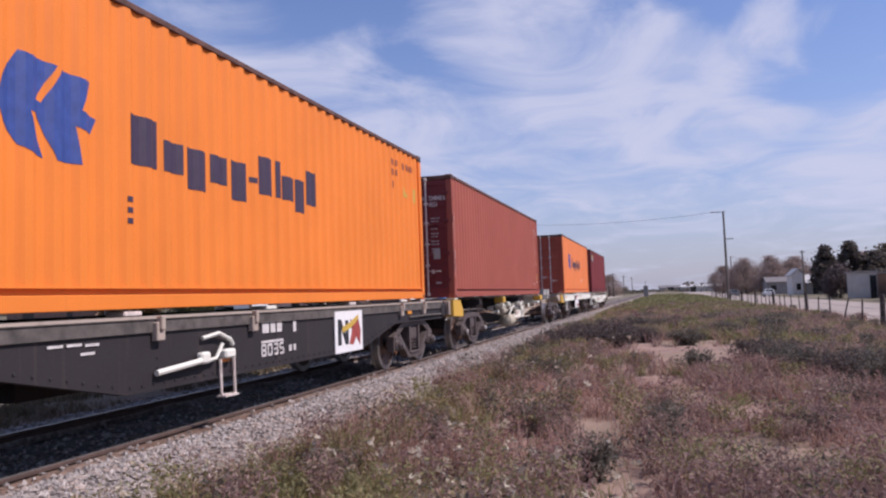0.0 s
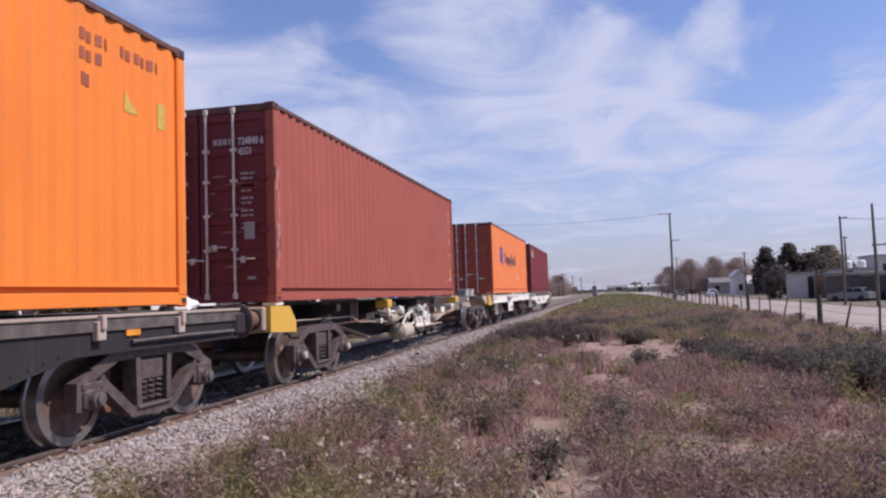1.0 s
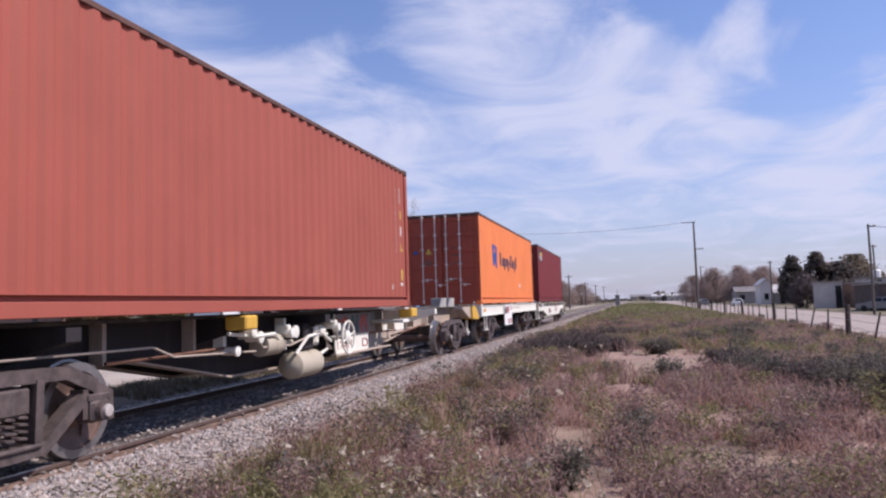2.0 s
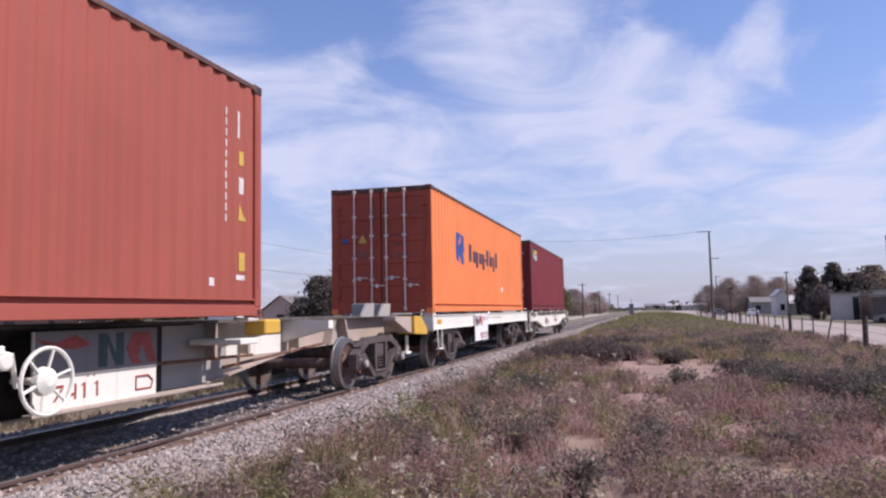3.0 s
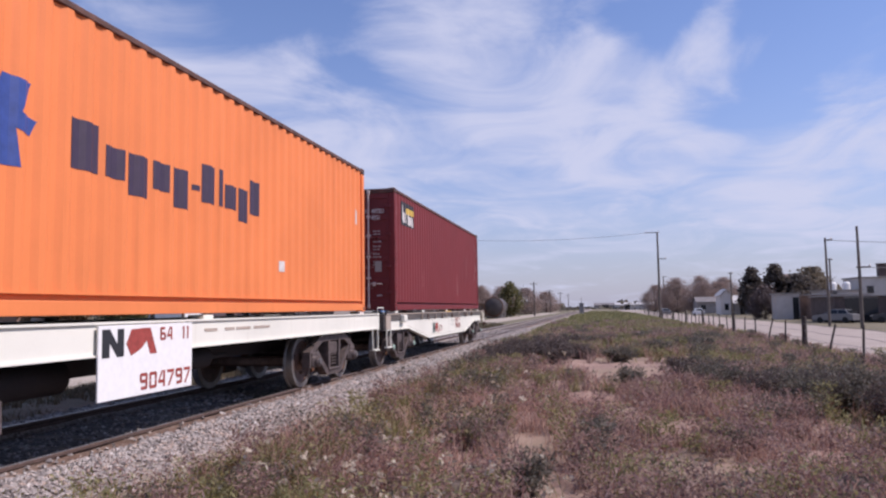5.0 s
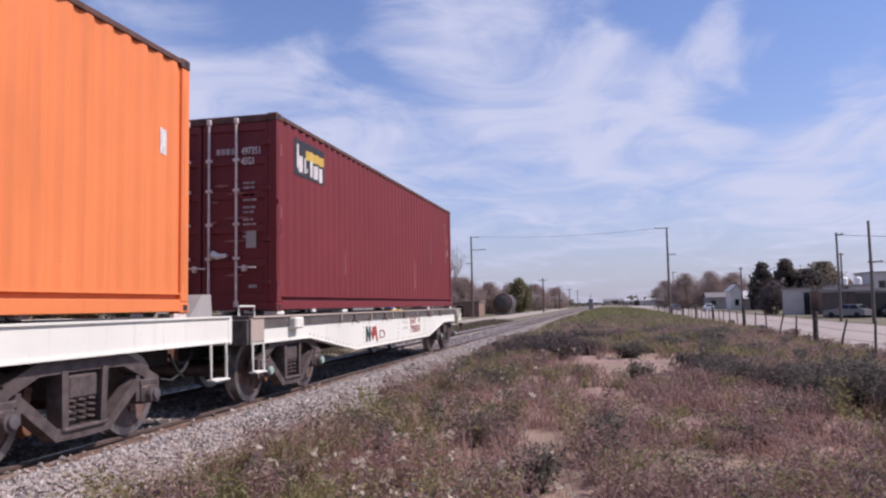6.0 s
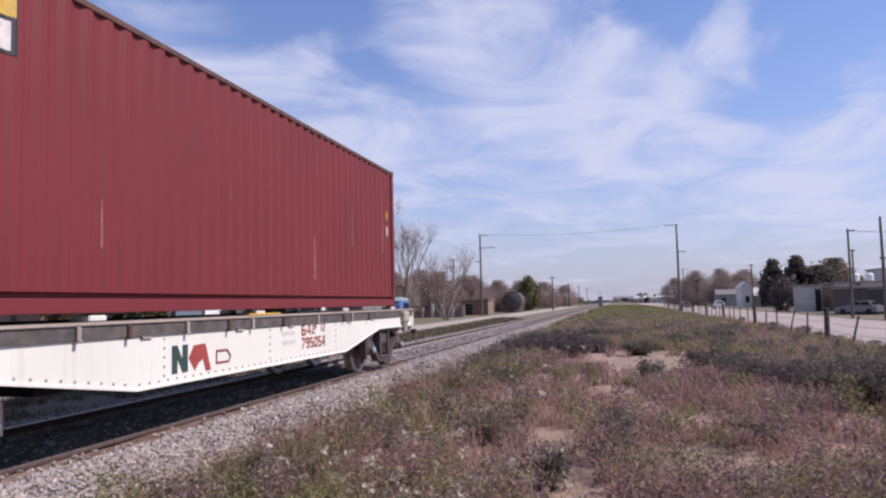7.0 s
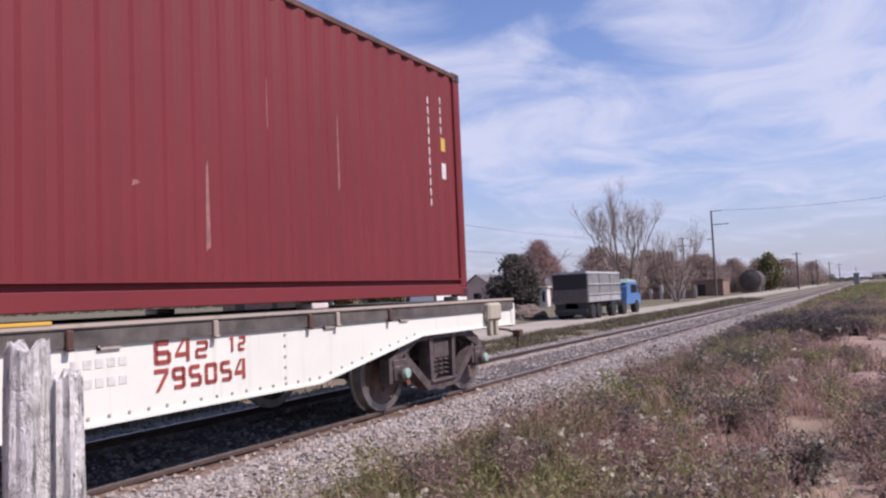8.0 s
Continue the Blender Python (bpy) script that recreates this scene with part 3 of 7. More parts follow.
def emblem(y0, z0, y1, z1):
    """Two stacked slanting leaves, a plain blue figure."""
    left = [(0.0, 0.48), (0.05, 0.72), (0.20, 1.0), (0.56, 0.97), (0.36, 0.58), (0.42, 0.56), (0.62, 0.95), (0.93, 0.93), (0.82, 0.60)]
    right = [(0.82, 0.60), (1.0, 0.55), (0.93, 0.38), (0.76, 0.42), (0.82, 0.03), (0.56, 0.02), (0.36, 0.45), (0.30, 0.45), (0.44, 0.02), (0.20, 0.10), (0.06, 0.28), (0.0, 0.48)]
    put = lambda q: [(y0 + (y1 - y0) * a, z0 + (z1 - z0) * b) for a, b in q]
    return [put(left + right[1:-1])]


def word_blocks(y0, y1, z0, z1):
    """A trade name as plain blocks: a tall first block, low ones, hanging ones and a dash."""
    h, w = z1 - z0, y1 - y0
    out = []
    for a, b, lo, hi in ((0, .105, 0, 1), (.125, .205, 0, .66), (.225, .315, -.26, .66), (.335, .415, 0, .66), (.435, .525, -.30, .66), (.545, .585, .24, .38),
                         (.605, .685, 0, 1), (.705, .735, 0, 1), (.755, .835, 0, .66), (.845, .915, -.28, .66), (.925, 1.0, 0, 1)):
        out.append(bar(y0 + a * w, y0 + b * w, z0 + lo * h, z0 + hi * h))
    return out


def container(name, label, wall, door, seed):
    """A forty-foot high-cube box: corner posts and castings, rails, corrugated walls, doors on its near end."""
    rng = random.Random(seed)
    c = thing(name, label, "shipping container", "containers on the train")
    inset = 0.012
    for side in (1, -1):
        part("side_wall", wall_sheet(0.14, LONG - 0.14, 0.215, TALL - 0.07, lambda d, y, z: (side * (HALF - inset - d), y, z)), wall, c)
        part("bottom_rail", Solid().box(*sorted((side * (HALF - 0.050), side * (HALF - 0.004))), 0.16, LONG - 0.16, 0.018, 0.150, 0, 0.006).box(*sorted((side * (HALF - 0.11), side * (HALF - 0.062))), 0.16, LONG - 0.16, 0.150, 0.21).box(*sorted((side * (HALF - 0.11), side * (HALF - 0.006))), 0.16, LONG - 0.16, 0.205, 0.222), wall, c)
        part("top_rail", Solid().box(*sorted((side * (HALF - 0.065), side * (HALF - 0.002))), 0.16, LONG - 0.16, TALL - 0.085, TALL - 0.018, 0, 0.008), M_grime, c, "grimy dark top rail")
        for y in (0.0, LONG):
            a, b = (y, y + 0.16) if y == 0 else (y - 0.16, y)
            part("corner_post", Solid().box(*sorted((side * (HALF - 0.15), side * (HALF - 0.003))), a + 0.006, b - 0.006, 0.118, TALL - 0.118, 0, 0.012)
                 .box(*sorted((side * (HALF - 0.03), side * (HALF + 0.001))), a + 0.05, a + 0.09, 0.35, TALL - 0.35), wall, c)
            if y == 0 and door is M_orange_shaded_door:
                # thin skin lays the shaded-end colour over the post's near face
                part("post_shaded_face", Solid().box(*sorted((side * (HALF - 0.15), side * (HALF - 0.012))), 0.0, 0.010, 0.12, TALL - 0.12), door, c)
            for z in (0.0, TALL - 0.118):
                x0, x1 = sorted((side * (HALF - 0.162), side * HALF))
                s = Solid().box(x0, x1, a - 0.001 if y == 0 else b - 0.178, a + 0.178 if y == 0 else b + 0.001, z, z + 0.118, 0, 0.014)
                hole = Solid().box(x1 - 0.004 if side > 0 else x0 - 0.003, x1 + 0.003 if side > 0 else x0 + 0.004, (a + b) / 2 - 0.04, (a + b) / 2 + 0.04, z + 0.03, z + 0.09)
                o = part("corner_casting", s, wall if z == 0 else M_grime, c)
                part("casting_hole", hole, M_black, o)
    part("far_end_wall", wall_sheet(-HALF + 0.14 + 1.5, HALF - 0.14 + 1.5, 0.15, TALL - 0.1, lambda d, u, z: (u - 1.5, LONG - 0.03 - d, z)), wall, c)
    part("roof", wall_sheet(0.1, LONG - 0.1, -HALF + 0.03, HALF - 0.03, lambda d, y, z: (z, y, TALL - 0.025 - d * 0.5)), wall, c)
    part("floor_frame", Solid().box(-HALF + 0.05, HALF - 0.05, 0.05, LONG - 0.05, 0.03, 0.14), M_deck, c)
    for y in (0.0, LONG - 0.12):
        part("end_header", Solid().box(-HALF + 0.14, HALF - 0.14, y + 0.012, y + 0.11, TALL - 0.12, TALL - 0.012, 0, 0.01), M_grime, c)
        part("end_sill", Solid().box(-HALF + 0.14, HALF - 0.14, y + 0.012, y + 0.11, 0.015, 0.14, 0, 0.01), door if y == 0 else wall, c)
    for k in (-1, 1):
        x0, x1 = (-HALF + 0.15, -0.012) if k < 0 else (0.012, HALF - 0.15)
        d = part("door", Solid().box(x0, x1, 0.05, 0.095, 0.15, TALL - 0.13), door, c, "pressed steel door leaf")
        # raised bands between the pressed panels
        for i in range(6):
            z = 0.15 + i * (TALL - 0.28 - 0.10) / 5
            part("door_band", Solid().box(x0 + 0.004, x1 - 0.004, 0.022, 0.052, z - 0.02, z + 0.11, 0, 0.014), door, d)
        for x in (x0, x1 - 0.07):
            part("door_stile", Solid().box(x + 0.003, x + 0.067, 0.027, 0.052, 0.155, TALL - 0.135, 0, 0.008), door, d)
        part("door_gasket", Solid().box(x0 - 0.012 if k < 0 else x1, x0 if k < 0 else x1 + 0.012, 0.04, 0.07, 0.16, TALL - 0.14), M_rubber, d)
        for j, x in enumerate((-0.64, -0.22) if k < 0 else (0.135, 0.575)):
            s = Solid().tube([(x, -0.005, 0.07), (x, -0.005, TALL - 0.05)], 0.019, 8)
            for z in (0.06, TALL - 0.14):
                s.box(x - 0.035, x + 0.035, -0.03, 0.03, z, z + 0.09, 0, 0.012)
            for z in (0.75, 1.25, 1.75, 2.2):
                s.box(x - 0.05, x + 0.05, -0.026, 0.032, z, z + 0.045, 0, 0.008)
            part("lock_rod", s, M_zinc, d, "galvanised locking rod")
            z = 0.82 if j == 0 else 0.64
            part("handle", Solid().tube([(x, -0.035, z), (x + 0.16, -0.045, z - 0.005), (x + 0.33, -0.045, z - 0.01)], 0.013, 6).box(x + 0.1, x + 0.16, -0.04, 0.03, z - 0.06, z + 0.03, 0, 0.006), M_zinc, d)
        for z in (0.38, 1.0, 1.75, 2.42):
            x = x0 - 0.03 if k < 0 else x1 - 0.05
            part("hinge", Solid().box(x - 0.04, x + 0.10, -0.012, 0.05, z, z + 0.085, 0, 0.012), door, d)
    return c


def stickers(c, rows, name="sticker"):
    """Small plates on the long wall: y, z, width, height, material."""
    for y, z, w, h, m in rows:
        part(name, painted([bar(y, y + w, z, z + h)], None, 0.006), m, c)


def marks(c, y, z, count, size, gap, material=None, width=None):
    """A column of unreadable signs down the wall, as plain bars."""
    for i in range(count):
        part("lettering", painted([bar(y, y + (width or size * 0.6), z - i * (size + gap) - size, z - i * (size + gap))], None, 0.006), material or M_letter, c)


def door_bars(c, rows, material=None):
    for x, z, w, h in rows:
        part("lettering", Solid().box(x, x + w, 0.022, 0.028, z, z + h), material or M_letter, c)


M_brownletter = plain("brown_stencil_paint", (0.30, 0.075, 0.03), 0.6, 0, 0.2)
AT = {"A": 0.0, "B": 14.466, "C": 34.236, "D": 48.727}
DECK = RAIL + 1.25
boxes = {}
boxes["A"] = container("shipping_container", "bright orange corrugated container with blue emblem and dark lettering", M_orange_a, M_orange_shaded_door, 1)
boxes["B"] = container("shipping_container", "brown-red corrugated container with dark red doors darkened for shade, on a skeleton wagon", M_red, M_red_shaded_door, 2)
boxes["C"] = container("shipping_container", "orange corrugated container with rust-brown doors darkened for shade, and blue emblem", M_orange_c, M_orange_shaded_door, 3)
boxes["D"] = container("shipping_container", "maroon corrugated container with a black and ochre maker's panel", M_maroon, M_red_shaded_door, 4)

for key, y0 in (("A", 0.0), ("C", 0.02)):
    c = boxes[key]
    part("emblem", painted(emblem(2.13 + y0, 1.22, 3.16 + y0, 2.04)), M_blue, c, "blue emblem of two leaves")
    for block in word_blocks(3.57 + y0, 7.38 + y0, 1.36, 1.83):
        part("name_block", painted([block]), M_navy, c, "dark lettering block")
stickers(boxes["A"], [(11.68, 1.90, 0.14, 0.28, M_gold), (10.50, 2.06, 0.14, 0.12, M_brownletter)])
part("warning_triangle", painted([[(11.12, 1.97), (11.33, 1.95), (11.16, 2.18)]], None, 0.006), M_gold, boxes["A"], "yellow warning triangle")
marks(boxes["A"], 3.52, 1.05, 3, 0.05, 0.05, M_navy, 0.09)
for i, z in [(i, 2.46) for i in range(4)] + [(i, 2.46) for i in range(5, 11)] + [(i, 2.28) for i in range(3)]:
    part("lettering", painted([bar(10.48 + 0.115 * i, 10.55 + 0.115 * i, z + 0.02, z + 0.13)], None, 0.006), M_brownletter, boxes["A"])
stickers(boxes["C"], [(11.62, 1.72, 0.16, 0.28, M_letter), (8.12, 0.62, 0.14, 0.16, M_letter)])
for key in "BD":
    c = boxes[key]
    marks(c, 11.36, 2.44, 11, 0.085, 0.04, M_letter, 0.07)
    stickers(c, [(11.66, 1.82, 0.14, 0.17, M_gold), (11.66, 1.47, 0.14, 0.20, M_letter)])
marks(boxes["D"], 11.66, 2.50, 4, 0.085, 0.04, M_letter, 0.07)
stickers(boxes["B"], [(11.62, 2.13, 0.08, 0.32, M_letter), (11.66, 0.55, 0.16, 0.22, M_gold), (11.60, 0.44, 0.22, 0.06, M_letter), (11.05, 0.36, 0.14, 0.09, M_letter)])
part("warning_triangle", painted([[(11.64, 1.15), (11.84, 1.15), (11.70, 1.38)]], None, 0.006), M_gold, boxes["B"], "yellow warning triangle")
for y, z, w, h, m in ((4.45, 1.9, 0.03, 0.42, M_scuff), (7.9, 0.45, 0.035, 0.75, M_scuff), (8.6, 1.55, 0.03, 0.5, M_scuff), (6.1, 0.75, 0.02, 0.55, M_scuff), (7.2, 0.9, 0.10, 0.06, M_scuff), (5.3, 1.35, 0.02, 0.3, M_scuff), (9.6, 1.1, 0.02, 0.8, M_scuff), (2.9, 0.6, 0.02, 0.5, M_scuff)):
    part("scuff", painted([[(y, z), (y + w, z + 0.04), (y + w * 0.7, z + h), (y + w * 0.2, z + h * 0.9)]], None, 0.003), m, boxes["D"])
part("rag", Solid().tube([(0.22, -0.05, 0.84), (0.33, -0.07, 0.80), (0.44, -0.06, 0.81)], 0.055, 8, 0, 0.03), M_bag, boxes["D"], "white rag tied to a door handle", None, True)
for key in "BD":
    g = random.Random(ord(key))
    for i in range(12):
        y, z, h = g.choice((0.010, 0.125)), g.uniform(0.2, 2.4) ** 1.0, g.uniform(0.03, 0.22)
        part("scuff", Solid().box(HALF - 0.004, HALF + 0.0015, y, y + g.uniform(0.008, 0.03), z, z + h), M_scuff, boxes[key])
g = random.Random(23)
for i in range(26):
    y, z = g.uniform(0.045, 0.125), 0.35 + 1.55 * g.random()
    h, wide = g.uniform(0.03, 0.20), g.uniform(0.010, 0.034)
    part("scrape", Solid().prism([(y, z), (y + wide, z + h * 0.2), (y + wide * 0.8, z + h), (y + wide * 0.1, z + h * 0.8)], HALF - 0.004, HALF + 0.0015, "x"), M_bare, boxes["B"])
# maker's panel on the maroon container: a black field, an ochre band and pale blocks
part("maker_panel", painted([bar(0.67, 1.86, 2.09, 2.67)], None, 0.005), M_black, boxes["D"], "black maker's panel with ochre band")
part("panel_band", painted([bar(1.13, 1.84, 2.40, 2.55)], None, 0.008), M_gold, boxes["D"])
for y0, y1, z0, z1 in ((0.72, 0.82, 2.20, 2.58), (0.86, 0.97, 2.16, 2.42), (1.01, 1.12, 2.16, 2.40), (1.16, 1.21, 2.20, 2.26), (1.26, 1.40, 2.14, 2.40), (1.45, 1.58, 2.14, 2.36), (1.63, 1.80, 2.12, 2.36)):
    part("panel_block", painted([bar(y0, y1, z0, z1)], None, 0.008), M_letter, boxes["D"])
for key, size in (("B", "45G1"), ("D", "45G1")):
    c = boxes[key]
    words({"B": "724848 6", "D": "497351"}[key], 0.105, M_letter, on_end(0.64, 0.020, 2.30), "lettering", c, 0.003, 0.003, {"B": 0.40, "D": 0.30}[key])
    words(size, 0.105, M_letter, on_end(0.64, 0.020, 2.15), "lettering", c, 0.003, 0.003, 0.20)
    door_bars(c, [(0.24, 2.31, 0.06, 0.09), (0.32, 2.31, 0.06, 0.09), (0.40, 2.31, 0.06, 0.09), (0.48, 2.31, 0.05, 0.09), (0.76, 0.34, 0.13, 0.045)], M_dimletter)
    for i in range(5):
        for j in range(2):
            z = 1.86 - 0.18 * i - 0.07 * j
            w0 = random.uniform(0.08, 0.13)
            door_bars(c, [(0.67, z, w0, 0.032), (0.69 + w0, z, random.uniform(0.05, 0.08), 0.032)], M_dimletter)
    for x, z, w0 in ((0.20, 1.84, 0.26), (0.40, 1.72, 0.34), (0.14, 1.60, 0.16), (0.36, 1.36, 0.44), (0.12, 1.30, 0.14), (0.34, 1.02, 0.40), (-0.50, 1.30, 0.20), (-0.46, 1.62, 0.24), (0.36, 0.52, 0.34), (-0.52, 2.06, 0.28)):
        part("scuff", Solid().prism([(x, z), (x + w0 * 0.4, z + 0.03), (x + w0, z + 0.012), (x + w0 * 0.6, z - 0.012)], 0.012, 0.020, "y"), M_scuff, c)
    part("inspection_plate", Solid().box(0.72, 0.88, 0.018, 0.024, 0.92, 1.17), M_grey, c)
part("warning_triangle", Solid().prism([(-0.56, 1.62), (-0.34, 1.62), (-0.45, 1.82)], 0.018, 0.024, "y"), M_gold, boxes["C"], "yellow warning triangle")
for x, z, w0, h in ((-0.60, 1.18, 0.24, 0.26), (0.28, 1.30, 0.40, 0.05), (0.30, 1.55, 0.36, 0.05), (0.24, 2.18, 0.44, 0.08), (-0.95, 2.16, 0.62, 0.06), (0.30, 1.78, 0.34, 0.04)):
    part("worn_patch", Solid().box(x, x + w0, 0.046, 0.0495, z, z + h), M_wornpatch, boxes["C"], "dim overpainted patch")
part("round_sticker", Solid().turned([(0.018, 0.07), (0.024, 0.07)], "y", (-0.88, 0, 1.68), 16), M_blue, boxes["C"])


# ---- wagons ----
WHEEL = 0.43


def wheelset_mesh():
    s = Solid()
    for k in (1, -1):
        ring = [(0.775, 0.08), (0.775, 0.345), (0.765, 0.36), (0.765, 0.458), (0.792, 0.458), (0.800, 0.434), (0.905, 0.428), (0.905, 0.350), (0.880, 0.345), (0.855, 0.16), (0.890, 0.10), (0.900, 0.08)]
        s.turned([(k * d, r) for d, r in ring], "x", (0, 0, 0), 40, [0, 0, 1, 1, 1, 1, 1, 0, 0, 0, 0])
        # chalky wear marks so that the turning shows
        for a in (0.4, 2.3, 4.1):
            s.box(k * 0.872 - 0.012, k * 0.872 + 0.012, 0.22 * math.cos(a) - 0.02, 0.22 * math.cos(a) + 0.02, 0.22 * math.sin(a) - 0.05, 0.22 * math.sin(a) + 0.05, 0, 0.004)
    s.turned([(-1.14, 0.06), (-0.92, 0.075), (-0.76, 0.085), (0.76, 0.085), (0.92, 0.075), (1.14, 0.06)], "x", (0, 0, 0), 16, [0] * 5)
    return s.mesh("wheelset", [M_wheel, M_tread], True)


WHEELSET = wheelset_mesh()


def strut(s, a, b, w, x0, x1):
    """A flat bar between two points (y, z), w deep, from x0 to x1."""
    (ya, za), (yb, zb) = a, b
    d = math.hypot(yb - ya, zb - za)
    ny, nz = -(zb - za) / d * w / 2, (yb - ya) / d * w / 2
    s.prism([(ya + ny, za + nz), (yb + ny, zb + nz), (yb - ny, zb - nz), (ya - ny, za - nz)], x0, x1, "x")


def side_frame_mesh(base):
    """Cast truss side frame: arched top chord, hanging bottom chord, columns, pedestals over the axle boxes."""
    s = Solid()
    x0, x1, h = -0.07, 0.07, base / 2
    for k in (1, -1):
        strut(s, (0, 0.375), (k * 0.60, 0.365), 0.11, x0, x1)
        strut(s, (k * 0.57, 0.372), (k * (h - 0.02), 0.22), 0.12, x0, x1)
        strut(s, (k * (h - 0.04), 0.20), (k * (h + 0.17), 0.10), 0.13, x0, x1)
        strut(s, (0, -0.225), (k * 0.36, -0.215), 0.11, x0, x1)
        strut(s, (k * 0.33, -0.225), (k * (h - 0.12), 0.16), 0.10, x0, x1)
        strut(s, (k * 0.27, 0.34), (k * 0.25, -0.20), 0.08, x0 - 0.01, x1 + 0.01)
        strut(s, (k * (h + 0.16), 0.16), (k * (h + 0.17), -0.10), 0.07, x0, x1)
        strut(s, (k * (h - 0.16), 0.20), (k * (h - 0.16), -0.06), 0.06, x0, x1)
        s.box(x0 - 0.02, x1 + 0.02, k * h - 0.14, k * h + 0.14, 0.085, 0.15, 0, 0.01)
    s.box(x0 - 0.03, x1 + 0.03, -0.28, 0.28, -0.20, -0.165, 0, 0.01)
    return s.mesh("side_frame", M_frame)


def coil_mesh():
    s = Solid()
    for y in (-0.13, 0.0, 0.13):
        for i in range(5):
            z = -0.14 + i * 0.055
            ring = [(y + 0.055 * math.cos(a), z + 0.01 * math.sin(a)) for a in np.linspace(0, 2 * math.pi, 9)]
            s.tube([(0.055 * math.sin(a), y + 0.055 * math.cos(a), z + 0.05 * a / 6.28) for a in np.linspace(0, 6.28, 9)], 0.014, 5)
    return s.mesh("spring_nest", M_frame, True)


BASE = 1.90
SIDE_FRAME, SPRINGS = side_frame_mesh(BASE), coil_mesh()
AXLE_BOX = Solid().box(-0.10, 0.10, -0.12, 0.12, -0.10, 0.10, 0, 0.03).turned([(0.10, 0.095), (0.15, 0.085), (0.155, 0.03)], "x", (0, 0, 0), 14, [0, 0]).mesh("axle_box", M_frame)
BOLSTER = Solid().box(-1.12, 1.12, -0.20, 0.20, 0.06, 0.30, 0, 0.03).box(-0.35, 0.35, -0.28, 0.28, 0.28, 0.46, 0, 0.03).mesh("bogie", M_frame)
BRAKE = Solid().box(-0.85, 0.85, -0.05, 0.05, -0.10, 0.0, 0, 0.01).mesh("brake_beam", M_rust)
SHOE = Solid().prism([(-0.05, -0.2), (0.03, -0.22), (0.07, -0.05), (0.07, 0.08), (0.03, 0.22), (-0.05, 0.2), (-0.02, 0.0)], -0.05, 0.05, "x").mesh("brake_shoe", M_rust)
wheels = []


def bogie(wagon, y, cap):
    b = part("bogie", BOLSTER, None, wagon, "two-axle cast steel bogie", pose(0, y, WHEEL))
    for k in (1, -1):
        part("side_frame", SIDE_FRAME, None, b, "", pose(k * 1.06, 0, 0))
        part("spring_nest", SPRINGS, None, b, "", pose(k * 1.06, 0, 0.02))
        for j in (1, -1):
            a = part("axle_box", AXLE_BOX, None, b, "", pose(k * 1.07, j * BASE / 2, 0, 0, 0, 0 if k > 0 else 180))
            if cap is not None:
                part("bearing_cap", cap, None, b, "", pose(k * 1.218, j * BASE / 2, 0, 0, 0, 0 if k > 0 else 180))
            part("brake_shoe", SHOE, None, b, "", pose(k * 0.85, j * (BASE / 2 - 0.52), 0, 0, 0, 0 if j > 0 else 180))
    for j in (1, -1):
        w = part("wheelset", WHEELSET, None, b, "steel wheels with bright worn treads", pose(0, j * BASE / 2, 0))
        wheels.append((w, j * BASE / 2))
        part("brake_beam", BRAKE, None, b, "", pose(0, j * 0.42, 0))


CAPS = {k: Solid().turned([(0.0, 0.058), (0.03, 0.054), (0.035, 0.02)], "x", (0, 0, 0), 14, [0, 0]).mesh("bearing_cap", plain("bearing_cap_" + k, col, 0.6, 0, 0.3)) for k, col in (("pale", (0.42, 0.38, 0.35)), ("green", (0.30, 0.42, 0.35)), ("dark", (0.10, 0.09, 0.09)))}


def coupler(wagon, y, out):
    """Drawbar and knuckle at an end; out is +1 or -1 along the wagon."""
    s = Solid().box(-0.09, 0.09, *sorted((y - out * 0.3, y + out * 0.42)), 0.62, 0.80, 0, 0.02)
    s.box(-0.17, 0.14, *sorted((y + out * 0.36, y + out * 0.62)), 0.58, 0.84, 0, 0.04)
    s.prism([(-0.17, y + out * 0.55), (-0.05, y + out * 0.55), (-0.08, y + out * 0.74), (-0.20, y + out * 0.70)], 0.6, 0.82, "z")
    part("coupler", s, M_rust, wagon, "rusty automatic coupler")
    part("brake_hose", Solid().tube([(0.35, y, 0.72), (0.34, y + out * 0.2, 0.5), (0.30, y + out * 0.42, 0.38), (0.2, y + out * 0.6, 0.42), (0.1, y + out * 0.66, 0.5)], 0.024, 6), M_rubber, wagon)


def step_loop(wagon, x, y, w, top, low, material):
    part("step_loop", Solid().tube([(x, y, top), (x + 0.01, y, low), (x + 0.01, y + w, low - 0.02), (x, y + w, top)], 0.018, 6).box(x - 0.05, x + 0.06, y, y + w, low - 0.03, low - 0.012), material, wagon, "bent bar footstep")


def grab_loop(wagon, x, y, w, z, h, material):
    part("grab_rail", Solid().tube([(x, y, z), (x, y, z + h), (x, y + w, z + h), (x, y + w, z)], 0.015, 6), material, wagon)


def fishbelly(a, b, up0, low0, low1, up1, top, end, belly):
    return [(a, top), (a, end), (up0, end), (low0, belly), (low1, belly), (up1, end), (b, end), (b, top)]


def rivets(s, x, pts, r=0.012):
    for y, z in pts:
        s.box(x, x + 0.010, y - r, y + r, z - r, z + r, 0, 0.004)


